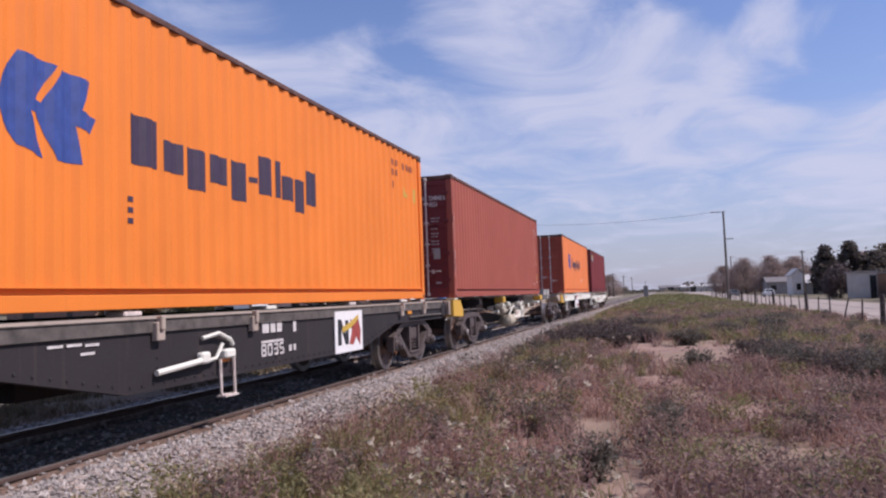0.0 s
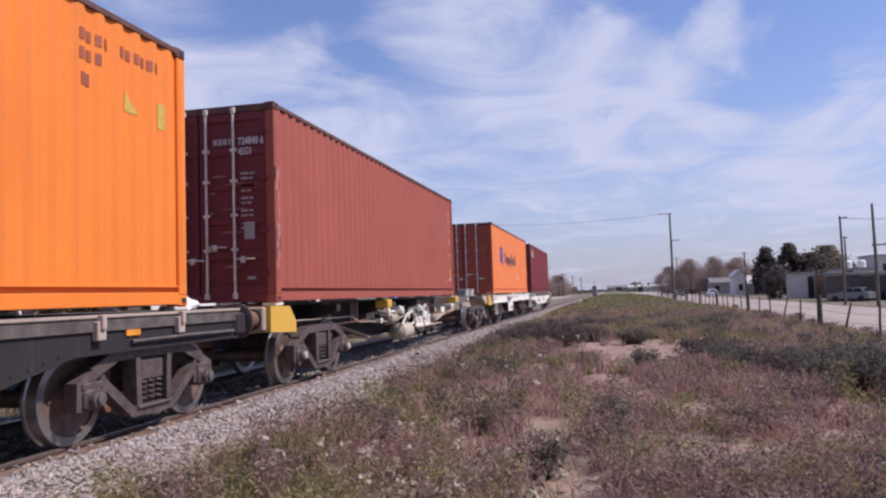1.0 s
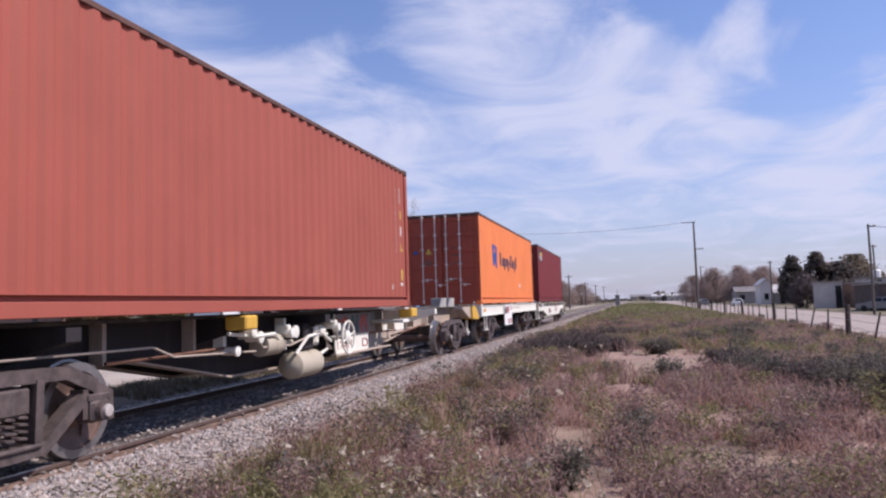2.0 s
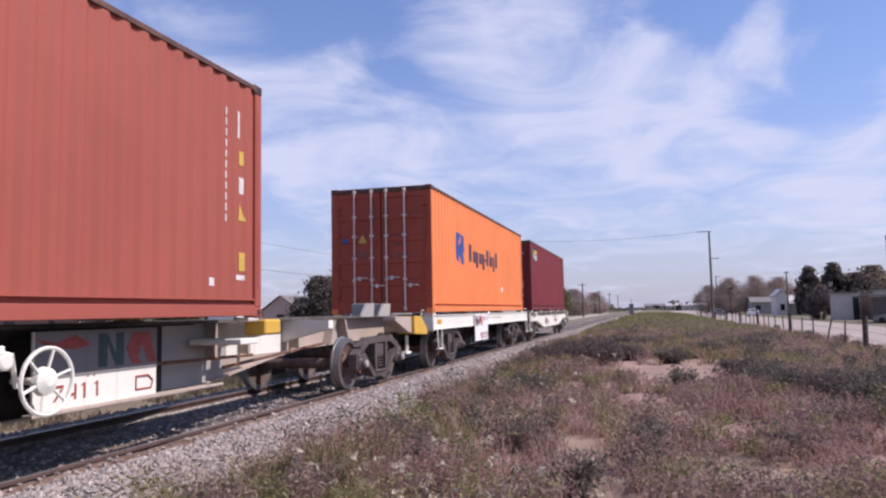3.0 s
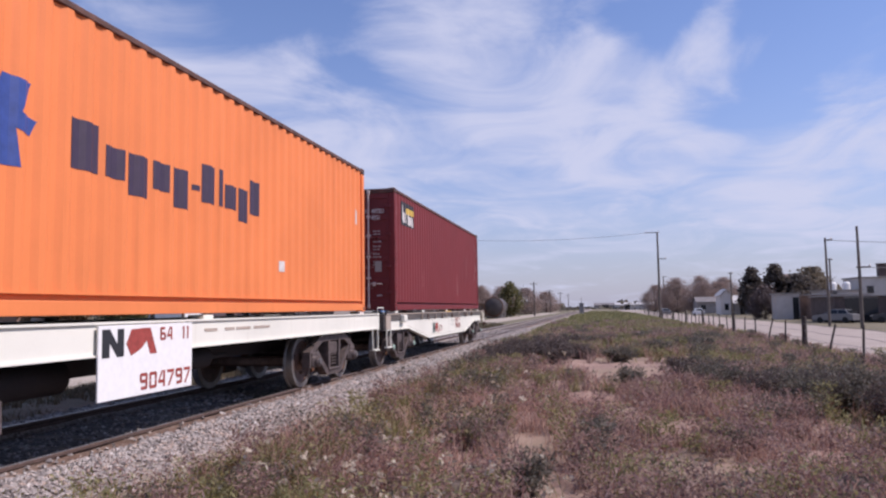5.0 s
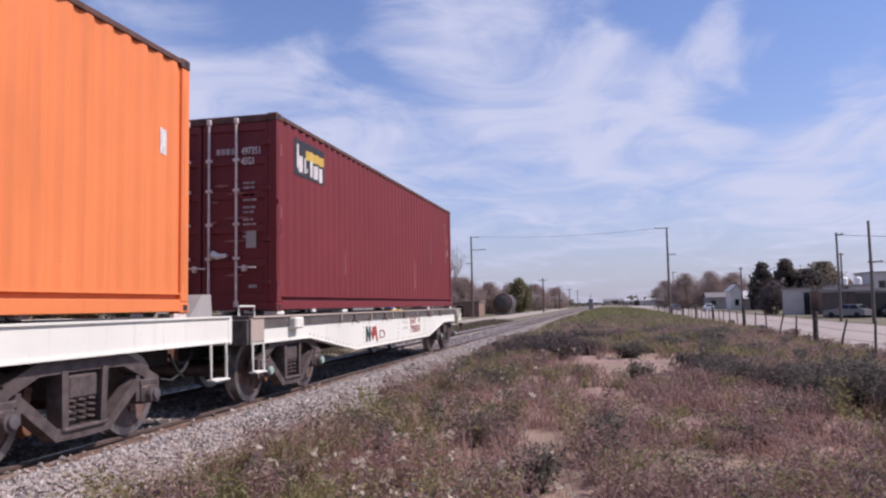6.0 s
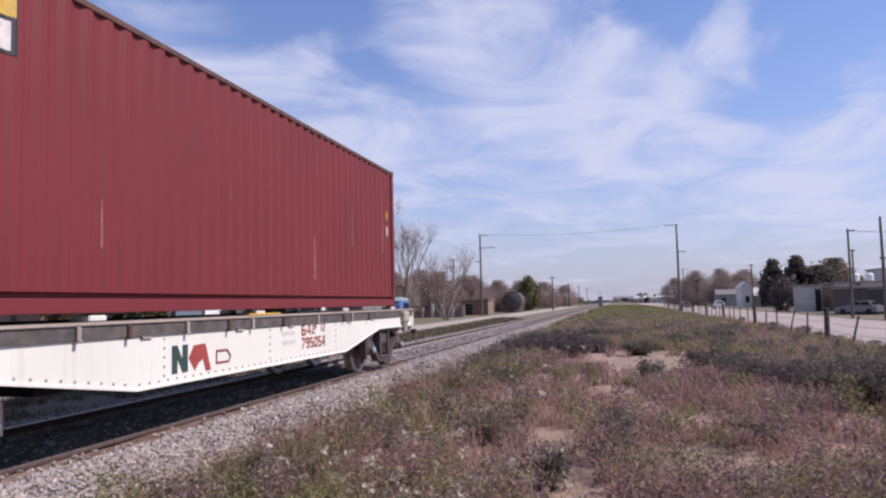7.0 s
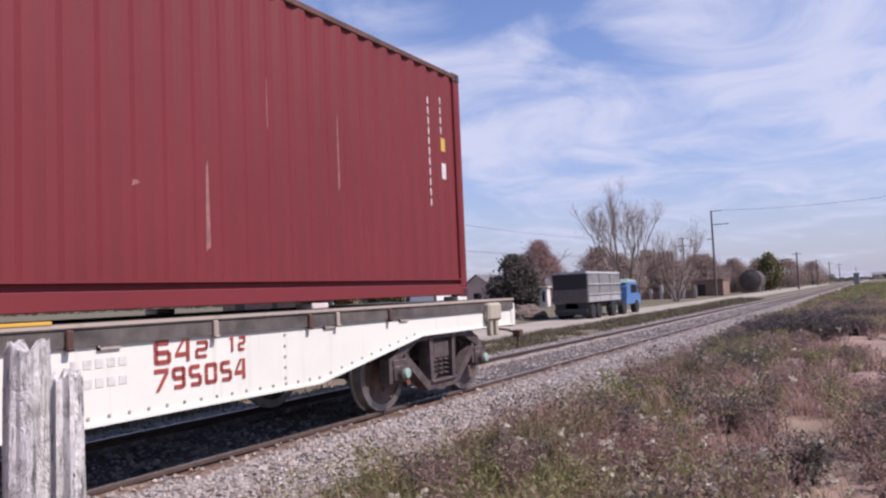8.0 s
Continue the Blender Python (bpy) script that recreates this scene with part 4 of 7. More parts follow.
def girder_wagon(name, label, a, b, knees, paint_mat, flange_mat, end=0.84, belly=0.51, top=1.16, bogies=(), cap=None, rivet=True):
    """A flat wagon with deep fish-bellied side girders, cross-bearers, a deck and its bogies."""
    w = thing(name, label, "flat wagon", "wagons of the train")
    for k in (1, -1):
        x0, x1 = sorted((k * 1.165, k * 1.195))
        g = part("side_girder", Solid().prism(fishbelly(a, b, *knees, top, end, belly), x0, x1, "x"), paint_mat, w, "deep fish-bellied side girder")
        low = fishbelly(a, b, *knees, top, end, belly)[1:-1]
        lip = Solid()
        for p, q in zip(low, low[1:]):
            strut(lip, (p[0], p[1]), (q[0], q[1]), 0.022, *sorted((k * 1.09, k * 1.213)))
        part("lower_flange", lip, paint_mat, g)
        part("upper_flange", Solid().box(*sorted((k * 1.00, k * 1.235)), a, b, top, top + 0.035, 0, 0.004).box(*sorted((k * 1.198, k * 1.222)), a, b, top - 0.115, top).box(*sorted((k * 1.225, k * 1.238)), a, b, top + 0.012, top + 0.038, 1), [flange_mat, M_beige], g, "dark worn upper flange")
        if rivet:
            s = Solid()
            n = int((knees[2] - knees[1]) / 0.16)
            rivets(s, k * 1.195 if k > 0 else k * 1.205, [(knees[1] + 0.05 + i * 0.16, belly + 0.05) for i in range(n)])
            for j in range(3):
                yy = knees[1] + (knees[2] - knees[1]) * (0.08 + 0.42 * j)
                rivets(s, k * 1.195 if k > 0 else k * 1.205, [(yy, belly + 0.1 + 0.095 * i) for i in range(6)])
            for p, q in ((low[1], low[2]), (low[3], low[4])):
                m = int(math.hypot(q[0] - p[0], q[1] - p[1]) / 0.16)
                rivets(s, k * 1.195 if k > 0 else k * 1.205, [(p[0] + (q[0] - p[0]) * i / m, p[1] + (q[1] - p[1]) * i / m + 0.05) for i in range(m)])
            tagged(part("rivet_rows", s, M_dark if paint_mat is M_dark else M_rivet, g), kind="stuff")
    part("deck", Solid().box(-1.16, 1.16, a, b, top + 0.003, top + 0.04), M_deck, w, "worn steel deck")
    part("centre_sill", Solid().box(-0.30, 0.30, a, b, 0.62, top - 0.01).box(-0.36, 0.36, knees[1] - 0.4, knees[2] + 0.4, 0.48, 0.66), M_dark, w)
    for y in (a, b):
        part("headstock", Solid().box(-1.19, 1.19, y - 0.06, y + 0.06, end - 0.02, top - 0.005, 0, 0.015), flange_mat, w)
    for i in range(5):
        y = knees[1] + (knees[2] - knees[1]) * i / 4
        part("cross_bearer", Solid().box(-1.16, 1.16, y - 0.05, y + 0.05, 0.70, top - 0.01), M_dark, w)
    for y in bogies:
        bogie(w, y, cap)
    coupler(w, a, -1)
    coupler(w, b, 1)
    return w


def twistlocks(wagon, ys, top):
    """Low pads under the corners of the container."""
    for y in ys:
        for k in (1, -1):
            part("container_pad", Solid().box(*sorted((k * 0.98, k * 1.20)), y - 0.12, y + 0.12, top, 1.25, 0, 0.012), M_white if random.random() < 0.5 else M_zinc, wagon)


wagons = {}

# the dark grey wagon
wagons["A"] = w = girder_wagon("flat_wagon", "dark grey fish-bellied flat wagon with a white sign board", -1.0, 13.35, (1.95, 3.5, 8.85, 10.4), M_dark, M_deck, 0.84, 0.51, 1.16, (0.62, 11.68), CAPS["dark"])
twistlocks(w, (0.1, 3.6, 6.1, 8.6, 12.1), 1.2)
b = part("sign_board", Solid().box(1.205, 1.225, 7.86, 8.88, 0.50, 1.12, 0, 0.004), M_decal, w, "white sign board with plain emblem")
part("emblem", Solid().prism([(7.95, 0.62), (8.07, 0.62), (8.07, 0.86), (8.22, 0.62), (8.33, 0.62), (8.33, 0.98), (8.22, 0.98), (8.22, 0.76), (8.07, 1.0), (7.95, 1.0)], 1.225, 1.229, "x"), M_black, b)
part("emblem", Solid().prism([(8.36, 0.62), (8.50, 0.60), (8.62, 0.72), (8.76, 0.58), (8.80, 0.80), (8.70, 1.02), (8.55, 0.92), (8.40, 1.0), (8.46, 0.82)], 1.225, 1.229, "x"), M_redletter, b)
part("emblem", Solid().prism([(8.10, 0.80), (8.42, 0.86), (8.70, 0.98), (8.72, 1.06), (8.40, 0.95), (8.10, 0.88)], 1.2295, 1.232, "x"), M_gold, b, "ochre stroke across the emblem")
for y0, y1, z0, z1 in ((5.85, 6.0, .92, 1.06), (6.04, 6.16, .92, 1.06), (6.2, 6.32, .92, 1.06), (6.62, 6.70, .9, 1.04), (5.82, 6.35, .80, .83), (6.5, 6.57, .66, .74), (6.62, 6.68, .66, .74)):
    part("lettering", Solid().box(1.200, 1.206, y0, y1, z0, z1), M_letter, w)
stencil("8035", 0.15, 0.58, M_letter, on_side(1.202, 5.82, 0.64), "lettering", w)
for y0, z0 in ((2.6, .98), (2.8, .98), (3.0, .97), (2.95, .9)):
    part("lettering", Solid().box(1.200, 1.206, y0, y0 + 0.16, z0, z0 + 0.022), M_letter, w)
part("brake_lever", Solid().tube([(1.24, 3.86, 0.66), (1.27, 4.45, 0.71), (1.27, 4.62, 0.74)], 0.030, 8).box(1.22, 1.30, 4.5, 4.66, 0.68, 0.80, 0, 0.02), M_white, w, "white hand brake lever")
part("brake_valve", Solid().tube([(1.25, 4.62, 0.70), (1.26, 4.80, 0.72), (1.24, 4.95, 0.86)], 0.020, 6).tube([(1.23, 4.6, 0.94), (1.26, 4.85, 0.98), (1.24, 5.1, 0.90), (1.24, 5.15, 0.84)], 0.022, 6).box(1.20, 1.30, 4.93, 5.13, 0.70, 0.80, 0, 0.02), M_white, w)
part("reflector", Solid().box(1.21, 1.222, 4.95, 5.12, 0.66, 0.78), plain("orange_reflector", (0.70, 0.22, 0.03), 0.4), w, "orange reflector")
step_loop(w, 1.23, 4.92, 0.26, 0.70, 0.32, M_zinc)
part("reflector", Solid().box(1.200, 1.215, 11.12, 11.34, 0.98, 1.09), plain("amber_reflector", (0.72, 0.28, 0.03), 0.4), w, "orange reflector")
part("air_pipe", Solid().tube([(1.22, 11.2, 0.92), (1.24, 12.2, 0.93), (1.22, 13.2, 0.92)], 0.02, 6), M_deck, w)
for y in (3.9, 5.6, 10.7, 12.0):
    part("stake_pocket", Solid().box(1.198, 1.27, y - 0.06, y + 0.06, 0.96, 1.14, 0, 0.01).box(1.22, 1.30, y - 0.03, y + 0.03, 1.06, 1.20, 0, 0.01), M_beige, w)
part("end_bracket", Solid().box(0.8, 1.24, 13.25, 13.5, 0.86, 1.14, 0, 0.03), M_dark, w)

# the brown and white skeleton wagon: a deep middle spine, no side girders
wagons["B"] = w = thing("skeleton_wagon", "brownish skeleton container wagon with yellow corners and white hand wheel", "container wagon", "wagons of the train")
SPINE = [(14.35, 1.20), (14.35, 0.80), (18.6, 0.76), (20.6, 0.40), (26.2, 0.40), (28.3, 0.66), (29.3, 0.74), (33.5, 0.80), (33.5, 1.20)]
for k in (1, -1):
    x0, x1 = sorted((k * 0.42, k * 0.44))
    # web below the container takes a dark colour for its shade, beige past it
    g = part("spine_web", Solid().prism(SPINE[:5] + [(26.4, 0.425), (26.4, 1.20)], x0, x1, "x"), M_dark, w, "dark grey spine web, coloured for the shade under the container")
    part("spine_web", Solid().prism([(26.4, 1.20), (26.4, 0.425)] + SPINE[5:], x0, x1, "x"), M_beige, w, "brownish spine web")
    lip = Solid()
    low = SPINE[1:-1]
    for p, q in zip(low, low[1:]):
        strut(lip, p, q, 0.025, *sorted((k * 0.34, k * 0.52)))
    part("lower_flange", lip, M_beige, g)
    part("upper_flange", Solid().box(*sorted((k * 0.30, k * 0.62)), 14.35, 33.5, 1.19, 1.225), M_deck, g)
    for y in (18.0, 19.6, 26.6, 27.4, 28.9, 30.3, 30.7):
        lean = 0.35 if y > 30 else 0.0
        part("web_rib", Solid().prism([(y, 1.19), (y + 0.06, 1.19), (y + 0.06 + lean * (1 if y > 30.5 else -1) * 0.6, 0.76), (y + lean * (1 if y > 30.5 else -1) * 0.6, 0.76)], *sorted((k * 0.44, k * 0.60)), "x"), M_beige, g)
    f = part("painted_field", Solid().box(*sorted((k * 0.441, k * 0.446)), 27.1, 28.6, 0.72, 1.10), M_white, g, "white painted stretch of the web")
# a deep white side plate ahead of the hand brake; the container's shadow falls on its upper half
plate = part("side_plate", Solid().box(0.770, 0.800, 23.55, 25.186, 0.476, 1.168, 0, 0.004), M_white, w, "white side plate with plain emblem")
part("plate_flange", Solid().box(0.74, 0.85, 23.5, 26.401, 0.446, 0.476, 0, 0.004), M_beige, plate)
part("plate_bracket", Solid().box(0.44, 0.77, 23.65, 23.75, 0.6, 1.1).box(0.44, 0.77, 24.953, 25.046, 0.6, 1.1), M_dark, plate)
# grey from the shadow edge upwards; its colour deepens the container's shadow
part("shaded_grey_field", Solid().box(0.8005, 0.8035, 23.56, 25.186, 0.753, 1.168), M_shadedgrey, plate, "grey upper field, its colour deepening the container's shadow")
part("dark_field", Solid().box(0.441, 0.446, 25.76, 27.05, 0.44, 1.17), M_grey, w)
part("emblem", Solid().prism([(24.317, 0.813), (24.439, 0.813), (24.439, 1.037), (24.56, 0.813), (24.672, 0.813), (24.672, 1.13), (24.56, 1.13), (24.56, 0.925), (24.439, 1.13), (24.317, 1.13)], 0.8035, 0.806, "x"), M_greenletter, plate)
part("emblem", Solid().prism([(24.71, 0.972), (24.803, 1.13), (24.953, 1.13), (25.065, 1.13), (25.177, 0.813), (25.046, 0.813), (24.953, 1), (24.878, 0.869), (24.953, 0.813), (24.803, 0.813)], 0.8035, 0.806, "x"), M_redletter, plate)
part("emblem", Solid().prism([(23.551, 1.112), (23.785, 1.065), (24.018, 1.13), (24.224, 1.037), (24.018, 1), (23.738, 1.018)], 0.8035, 0.806, "x"), M_redletter, plate, "plain red figure")
stencil("17411", 0.14, 0.82, M_redletter, on_side(0.801, 23.598, 0.551), "lettering", plate)
stencil("11", 0.10, 0.16, M_redletter, on_side(0.801, 24.158, 0.738), "lettering", plate)
part("frame_mark", Solid().tube([(0.805, y, z) for y, z in [(24.859, 0.551), (25.093, 0.551), (25.121, 0.626), (25.046, 0.682), (24.859, 0.682), (24.859, 0.551)]], 0.010, 5), M_redletter, plate)
for y, far in ((14.30, False), (33.35, True)):
    e = part("headstock", Solid().box(-1.15, 1.15, y - 0.14, y + 0.14, 0.86, 1.19, 0, 0.02), M_beige, w)
    for k in (1, -1):
        ya = y - 0.05 if not far else y - 0.50
        yb = y + 0.80 if not far else y + 0.40
        tip = [(ya, 1.20), (ya, 0.84), (yb, 0.80), (yb, 0.92), (yb - 0.45, 1.19)] if far else [(ya, 1.20), (ya, 0.84), (yb, 0.80), (yb, 0.96), (yb - 0.22, 1.19)]
        part("corner_box", Solid().prism(tip, *sorted((k * 0.86, k * 1.22)), "x"), M_yellow, w, "yellow painted corner box")
        if not far:
            b = part("buffer", Solid().turned([(-0.36, 0.10), (-0.30, 0.10), (-0.26, 0.125), (0.0, 0.125), (0.0, 0.15), (0.04, 0.15)], "y", (k * 0.97, y - 0.14, 1.02), 20, [0] * 5), M_rust, w, "rust-red cast buffer case", None, True)
            part("buffer_head", Solid().turned([(-0.43, 0.19), (-0.42, 0.235), (-0.375, 0.235), (-0.36, 0.09)], "y", (k * 0.97, y - 0.14, 1.02), 26, [0] * 3), M_frame, b, "dark round steel buffer head")
        if far:
            part("end_beam", Solid().prism([(y - 1.5, 1.19), (y - 1.5, 1.12), (y - 0.7, 0.88), (y - 0.51, 0.86), (y - 0.51, 1.19)], *sorted((k * 0.90, k * 1.16)), "x"), M_beige, w)
for y in (16.9, 19.9, 22.3, 26.9, 28.75):
    for k in (1, -1):
        # outriggers split like the web: dark colour under the container, white past it
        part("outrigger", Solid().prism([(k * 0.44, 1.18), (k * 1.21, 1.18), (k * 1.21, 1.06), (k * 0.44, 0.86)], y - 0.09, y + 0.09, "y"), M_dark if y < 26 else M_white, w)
part("corner_cap", Solid().box(0.94, 1.235, 26.72, 27.12, 1.03, 1.22, 0, 0.02), M_yellow, w, "yellow container seat")
part("corner_cap", Solid().box(-1.235, -0.94, 26.72, 27.12, 1.03, 1.22, 0, 0.02), M_yellow, w, "yellow container seat")
part("white_bracket", Solid().box(0.5, 1.20, 26.2, 26.6, 0.93, 1.0, 0, 0.01), M_white, w)
part("corner_cap", Solid().box(0.94, 1.235, 19.75, 20.05, 1.04, 1.22, 0, 0.02), M_yellow, w, "yellow container seat")
twistlocks(w, (14.6, 26.5), 1.2)
# brake gear on the near side
wheel_centre = Vector((1.12, 23.37, 0.775))
s = Solid()
for i in range(28):
    a0, a1 = 2 * math.pi * i / 28, 2 * math.pi * (i + 1) / 28
    s.tube([wheel_centre + Vector((0, 0.27 * math.cos(a), 0.27 * math.sin(a))) for a in (a0, a1)], 0.018, 6)
for i in range(6):
    a = 2 * math.pi * i / 6 + 0.3
    s.tube([wheel_centre + Vector((-0.03, 0, 0)), wheel_centre + Vector((0, 0.26 * math.cos(a), 0.26 * math.sin(a)))], 0.014, 5)
s.turned([(-0.35, 0.03), (-0.05, 0.03), (-0.05, 0.12), (0.0, 0.11), (0.03, 0.04)], "x", tuple(wheel_centre), 16, [0] * 4)
part("hand_wheel", s, M_white, w, "white hand brake wheel with six spokes")
part("air_tank", Solid().turned([(-0.50, 0.05), (-0.47, 0.13), (-0.42, 0.20), (0.35, 0.20), (0.41, 0.13), (0.44, 0.05)], "y", (0.85, 22.15, 0.44), 20, [0] * 5), M_tank, w, "rust-stained cream brake air tank", None, True)
part("brake_cylinder", Solid().turned([(-0.4, 0.05), (-0.38, 0.15), (0.1, 0.15), (0.12, 0.05), (0.6, 0.035)], "y", (0.88, 21.1, 0.80), 18, [0] * 4), M_tank, w, "dirty pale brake cylinder", None, True)
for y, z, r in ((20.5, 0.92, 0.06), (21.55, 0.95, 0.07), (19.9, 0.78, 0.05)):
    part("brake_valve", Solid().turned([(-0.12, r * 0.5), (-0.1, r), (0.06, r), (0.08, r * 1.3), (0.12, r * 1.3), (0.13, r * 0.4)], "x", (0.92, y, z), 12, [0] * 5).box(0.7, 0.86, y - 0.03, y + 0.03, z - 0.02, 1.15, 0, 0.01), M_white, w)
part("valve_box", Solid().box(0.66, 0.92, 22.45, 22.62, 0.70, 1.04, 0, 0.03).turned([(-0.1, 0.05), (-0.08, 0.10), (0.10, 0.10), (0.12, 0.05)], "y", (0.85, 22.72, 0.92), 12, [0] * 3).tube([(0.85, 22.7, 0.9), (0.95, 22.85, 0.86), (0.93, 22.9, 0.62), (0.9, 22.7, 0.55)], 0.028, 6), M_white, w)
for run in ([(1.02, 19.7, 1.0), (1.05, 20.3, 0.94), (1.02, 20.9, 0.95), (0.98, 21.3, 0.72)], [(1.0, 21.6, 0.62), (1.05, 21.9, 0.86), (1.05, 22.4, 0.90), (1.0, 22.9, 0.74)], [(0.96, 22.5, 1.06), (1.02, 22.8, 1.08), (1.02, 23.1, 1.0), (0.98, 23.2, 0.74)]):
    part("air_pipe", Solid().tube(run, 0.024, 7), M_white, w, "white painted air pipe")
for y, z in ((20.15, 1.02), (21.25, 0.96), (22.95, 0.98)):
    part("pipe_bracket", Solid().box(0.86, 1.08, y - 0.05, y + 0.05, z - 0.04, z + 0.10, 0, 0.015).turned([(-0.06, 0.05), (-0.05, 0.07), (0.05, 0.07), (0.06, 0.05)], "x", (1.08, y, z - 0.02), 10, [0] * 3), M_white, w)
part("valve_plate", Solid().box(0.5, 0.95, 22.0, 22.34, 0.66, 1.06, 0, 0.02), M_dark, w)
part("brake_pipe", Solid().tube([(0.95, 15.2, 0.95), (0.9, 18.4, 0.92), (0.95, 18.7, 0.80), (0.95, 20.5, 0.74)], 0.013, 6).tube([(0.98, 20.0, 0.98), (1.0, 20.4, 0.98), (1.0, 20.6, 0.78), (0.96, 21.5, 0.76), (0.96, 22.6, 0.92), (0.96, 23.0, 0.60)], 0.016, 6), M_beige, w)
for rod in ([(0.8, 17.8, 0.80), (0.85, 20.0, 0.82)], [(0.6, 24.2, 0.78), (0.6, 27.5, 0.74)], [(0.9, 26.3, 0.66), (0.7, 29.6, 0.80)]):
    part("pull_rod", Solid().tube(rod, 0.022, 6), M_rust, w)
for yy in (31.45, 32.4):
    part("stop_plate", Solid().prism([(yy, 1.20), (yy + 0.62, 1.20), (yy + 0.68, 1.46), (yy + 0.30, 1.46)], 0.58, 0.63, "x").box(0.2, 0.6, yy + 0.56, yy + 0.66, 1.20, 1.46, 0, 0.01), M_grey, w, "grey upright container stop")
part("brake_hanger", Solid().tube([(1.0, 33.0, 0.80), (1.0, 33.0, 0.45)], 0.035, 6).box(0.9, 1.05, 32.85, 33.15, 0.42, 0.47, 0, 0.01), M_white, w)
for y in (16.35, 31.10):
    bogie(w, y, CAPS["pale"])
coupler(w, 14.35, -1)
coupler(w, 33.5, 1)

# the short white wagon with straight sills
wagons["C"] = w = thing("flat_wagon", "white flat wagon with straight side sills and a sign board", "flat wagon", "wagons of the train")
for k in (1, -1):
    g = part("side_sill", Solid().box(*sorted((k * 1.10, k * 1.20)), 34.35, 47.40, 0.88, 1.19, 0, 0.012), M_white, w, "straight white side sill")
    part("sill_flange", Solid().box(*sorted((k * 1.06, k * 1.225)), 34.36, 47.39, 0.872, 0.892).box(*sorted((k * 1.06, k * 1.225)), 34.36, 47.39, 1.178, 1.2), M_white, g)
part("deck", Solid().box(-1.10, 1.10, 34.36, 47.39, 1.15, 1.195), M_deck, w)
part("centre_sill", Solid().box(-0.32, 0.32, 34.36, 47.39, 0.60, 1.15), M_dark, w)
for y in (34.36, 47.39):
    part("headstock", Solid().box(-1.21, 1.21, y - 0.06, y + 0.06, 0.84, 1.19, 0, 0.02), M_white, w)
b = part("sign_board", Solid().box(1.228, 1.250, 38.20, 39.84, 0.45, 1.165, 0, 0.004), M_decal, w, "white sign board with stencilled numbers")
part("emblem", Solid().prism([(38.25, 0.86), (38.36, 0.86), (38.36, 1.0), (38.48, 0.86), (38.58, 0.86), (38.58, 1.13), (38.48, 1.13), (38.48, 0.98), (38.36, 1.13), (38.25, 1.13)], 1.25, 1.254, "x"), M_black, b)
part("emblem", Solid().prism([(38.62, 0.98), (38.70, 1.12), (38.92, 1.13), (39.02, 1.13), (39.14, 0.86), (39.02, 0.86), (38.96, 1.0), (38.86, 0.92), (38.70, 0.86)], 1.25, 1.254, "x"), M_redletter, b)
stencil("904797", 0.17, 0.98, M_redletter, on_side(1.252, 38.85, 0.50), "lettering", b)
stencil("64", 0.14, 0.26, M_redletter, on_side(1.252, 39.20, 0.99), "lettering", b)
stencil("11", 0.14, 0.17, M_redletter, on_side(1.252, 39.62, 0.99), "lettering", b)
for y0, y1 in ((40.2, 40.5), (40.7, 40.95), (41.0, 41.4), (41.5, 42.0)):
    part("lettering", Solid().box(1.200, 1.206, y0, y1, 1.05, 1.085), M_beige, w)
part("reflector", Solid().box(1.200, 1.212, 34.62, 34.95, 1.0, 1.10), plain("amber_lens", (0.75, 0.33, 0.03), 0.35), w, "orange reflector")
step_loop(w, 1.22, 34.55, 0.36, 0.88, 0.46, M_white)
step_loop(w, 1.22, 46.9, 0.36, 0.88, 0.46, M_white)
grab_loop(w, 1.0, 34.05, 0.3, 1.19, 0.12, M_white)
part("buffer_gear", Solid().turned([(0, 0.13), (0.12, 0.13), (0.16, 0.10), (0.35, 0.10)], "y", (0.75, 33.98, 1.0), 16, [0] * 3), M_rust, w)
part("air_tank", Solid().turned([(-0.55, 0.05), (-0.5, 0.17), (0.5, 0.17), (0.55, 0.05)], "y", (0.55, 38.0, 0.66), 18, [0] * 3), M_dark, w, "", None, True)
part("brake_cylinder", Solid().turned([(-0.3, 0.05), (-0.28, 0.14), (0.2, 0.14), (0.22, 0.04), (0.8, 0.03)], "y", (0.62, 41.0, 0.68), 16, [0] * 4), M_dark, w, "", None, True)
twistlocks(w, (34.4, 40.3, 46.3), 1.19)
for y in (36.05, 44.85):
    bogie(w, y, CAPS["dark"])
coupler(w, 34.35, -1)
coupler(w, 47.4, 1)

# the white fish-bellied wagon at the end of the train
wagons["D"] = w = girder_wagon("flat_wagon", "dirty white riveted fish-bellied flat wagon, last of the train", 47.95, 62.25, (49.95, 52.16, 57.95, 59.8), M_white, M_deck, 0.82, 0.50, 1.15, (49.45, 60.35), CAPS["green"])
twistlocks(w, (48.9, 51.6, 54.8, 58.0, 60.8), 1.19)
step_loop(w, 1.21, 47.98, 0.32, 0.84, 0.46, M_white)
grab_loop(w, 1.0, 48.0, 0.45, 1.19, 0.13, M_white)
part("end_plate", Solid().box(1.2, 1.226, 47.92, 48.3, 0.84, 1.16, 0, 0.004), M_beige, w, "brown riveted end plate")
part("pole_pocket", Solid().box(1.19, 1.32, 49.15, 49.45, 0.98, 1.15, 0, 0.02), M_white, w)
part("stop_plate", Solid().prism([(47.2, 1.19), (47.75, 1.19), (47.72, 1.48), (47.5, 1.48)], 0.25, 0.75, "x"), M_grey, w, "grey upright container stop")
part("yellow_bar", Solid().box(1.2, 1.245, 54.4, 55.3, 1.188, 1.212, 0, 0.004), M_yellow, w, "yellow painted stretch of the flange")
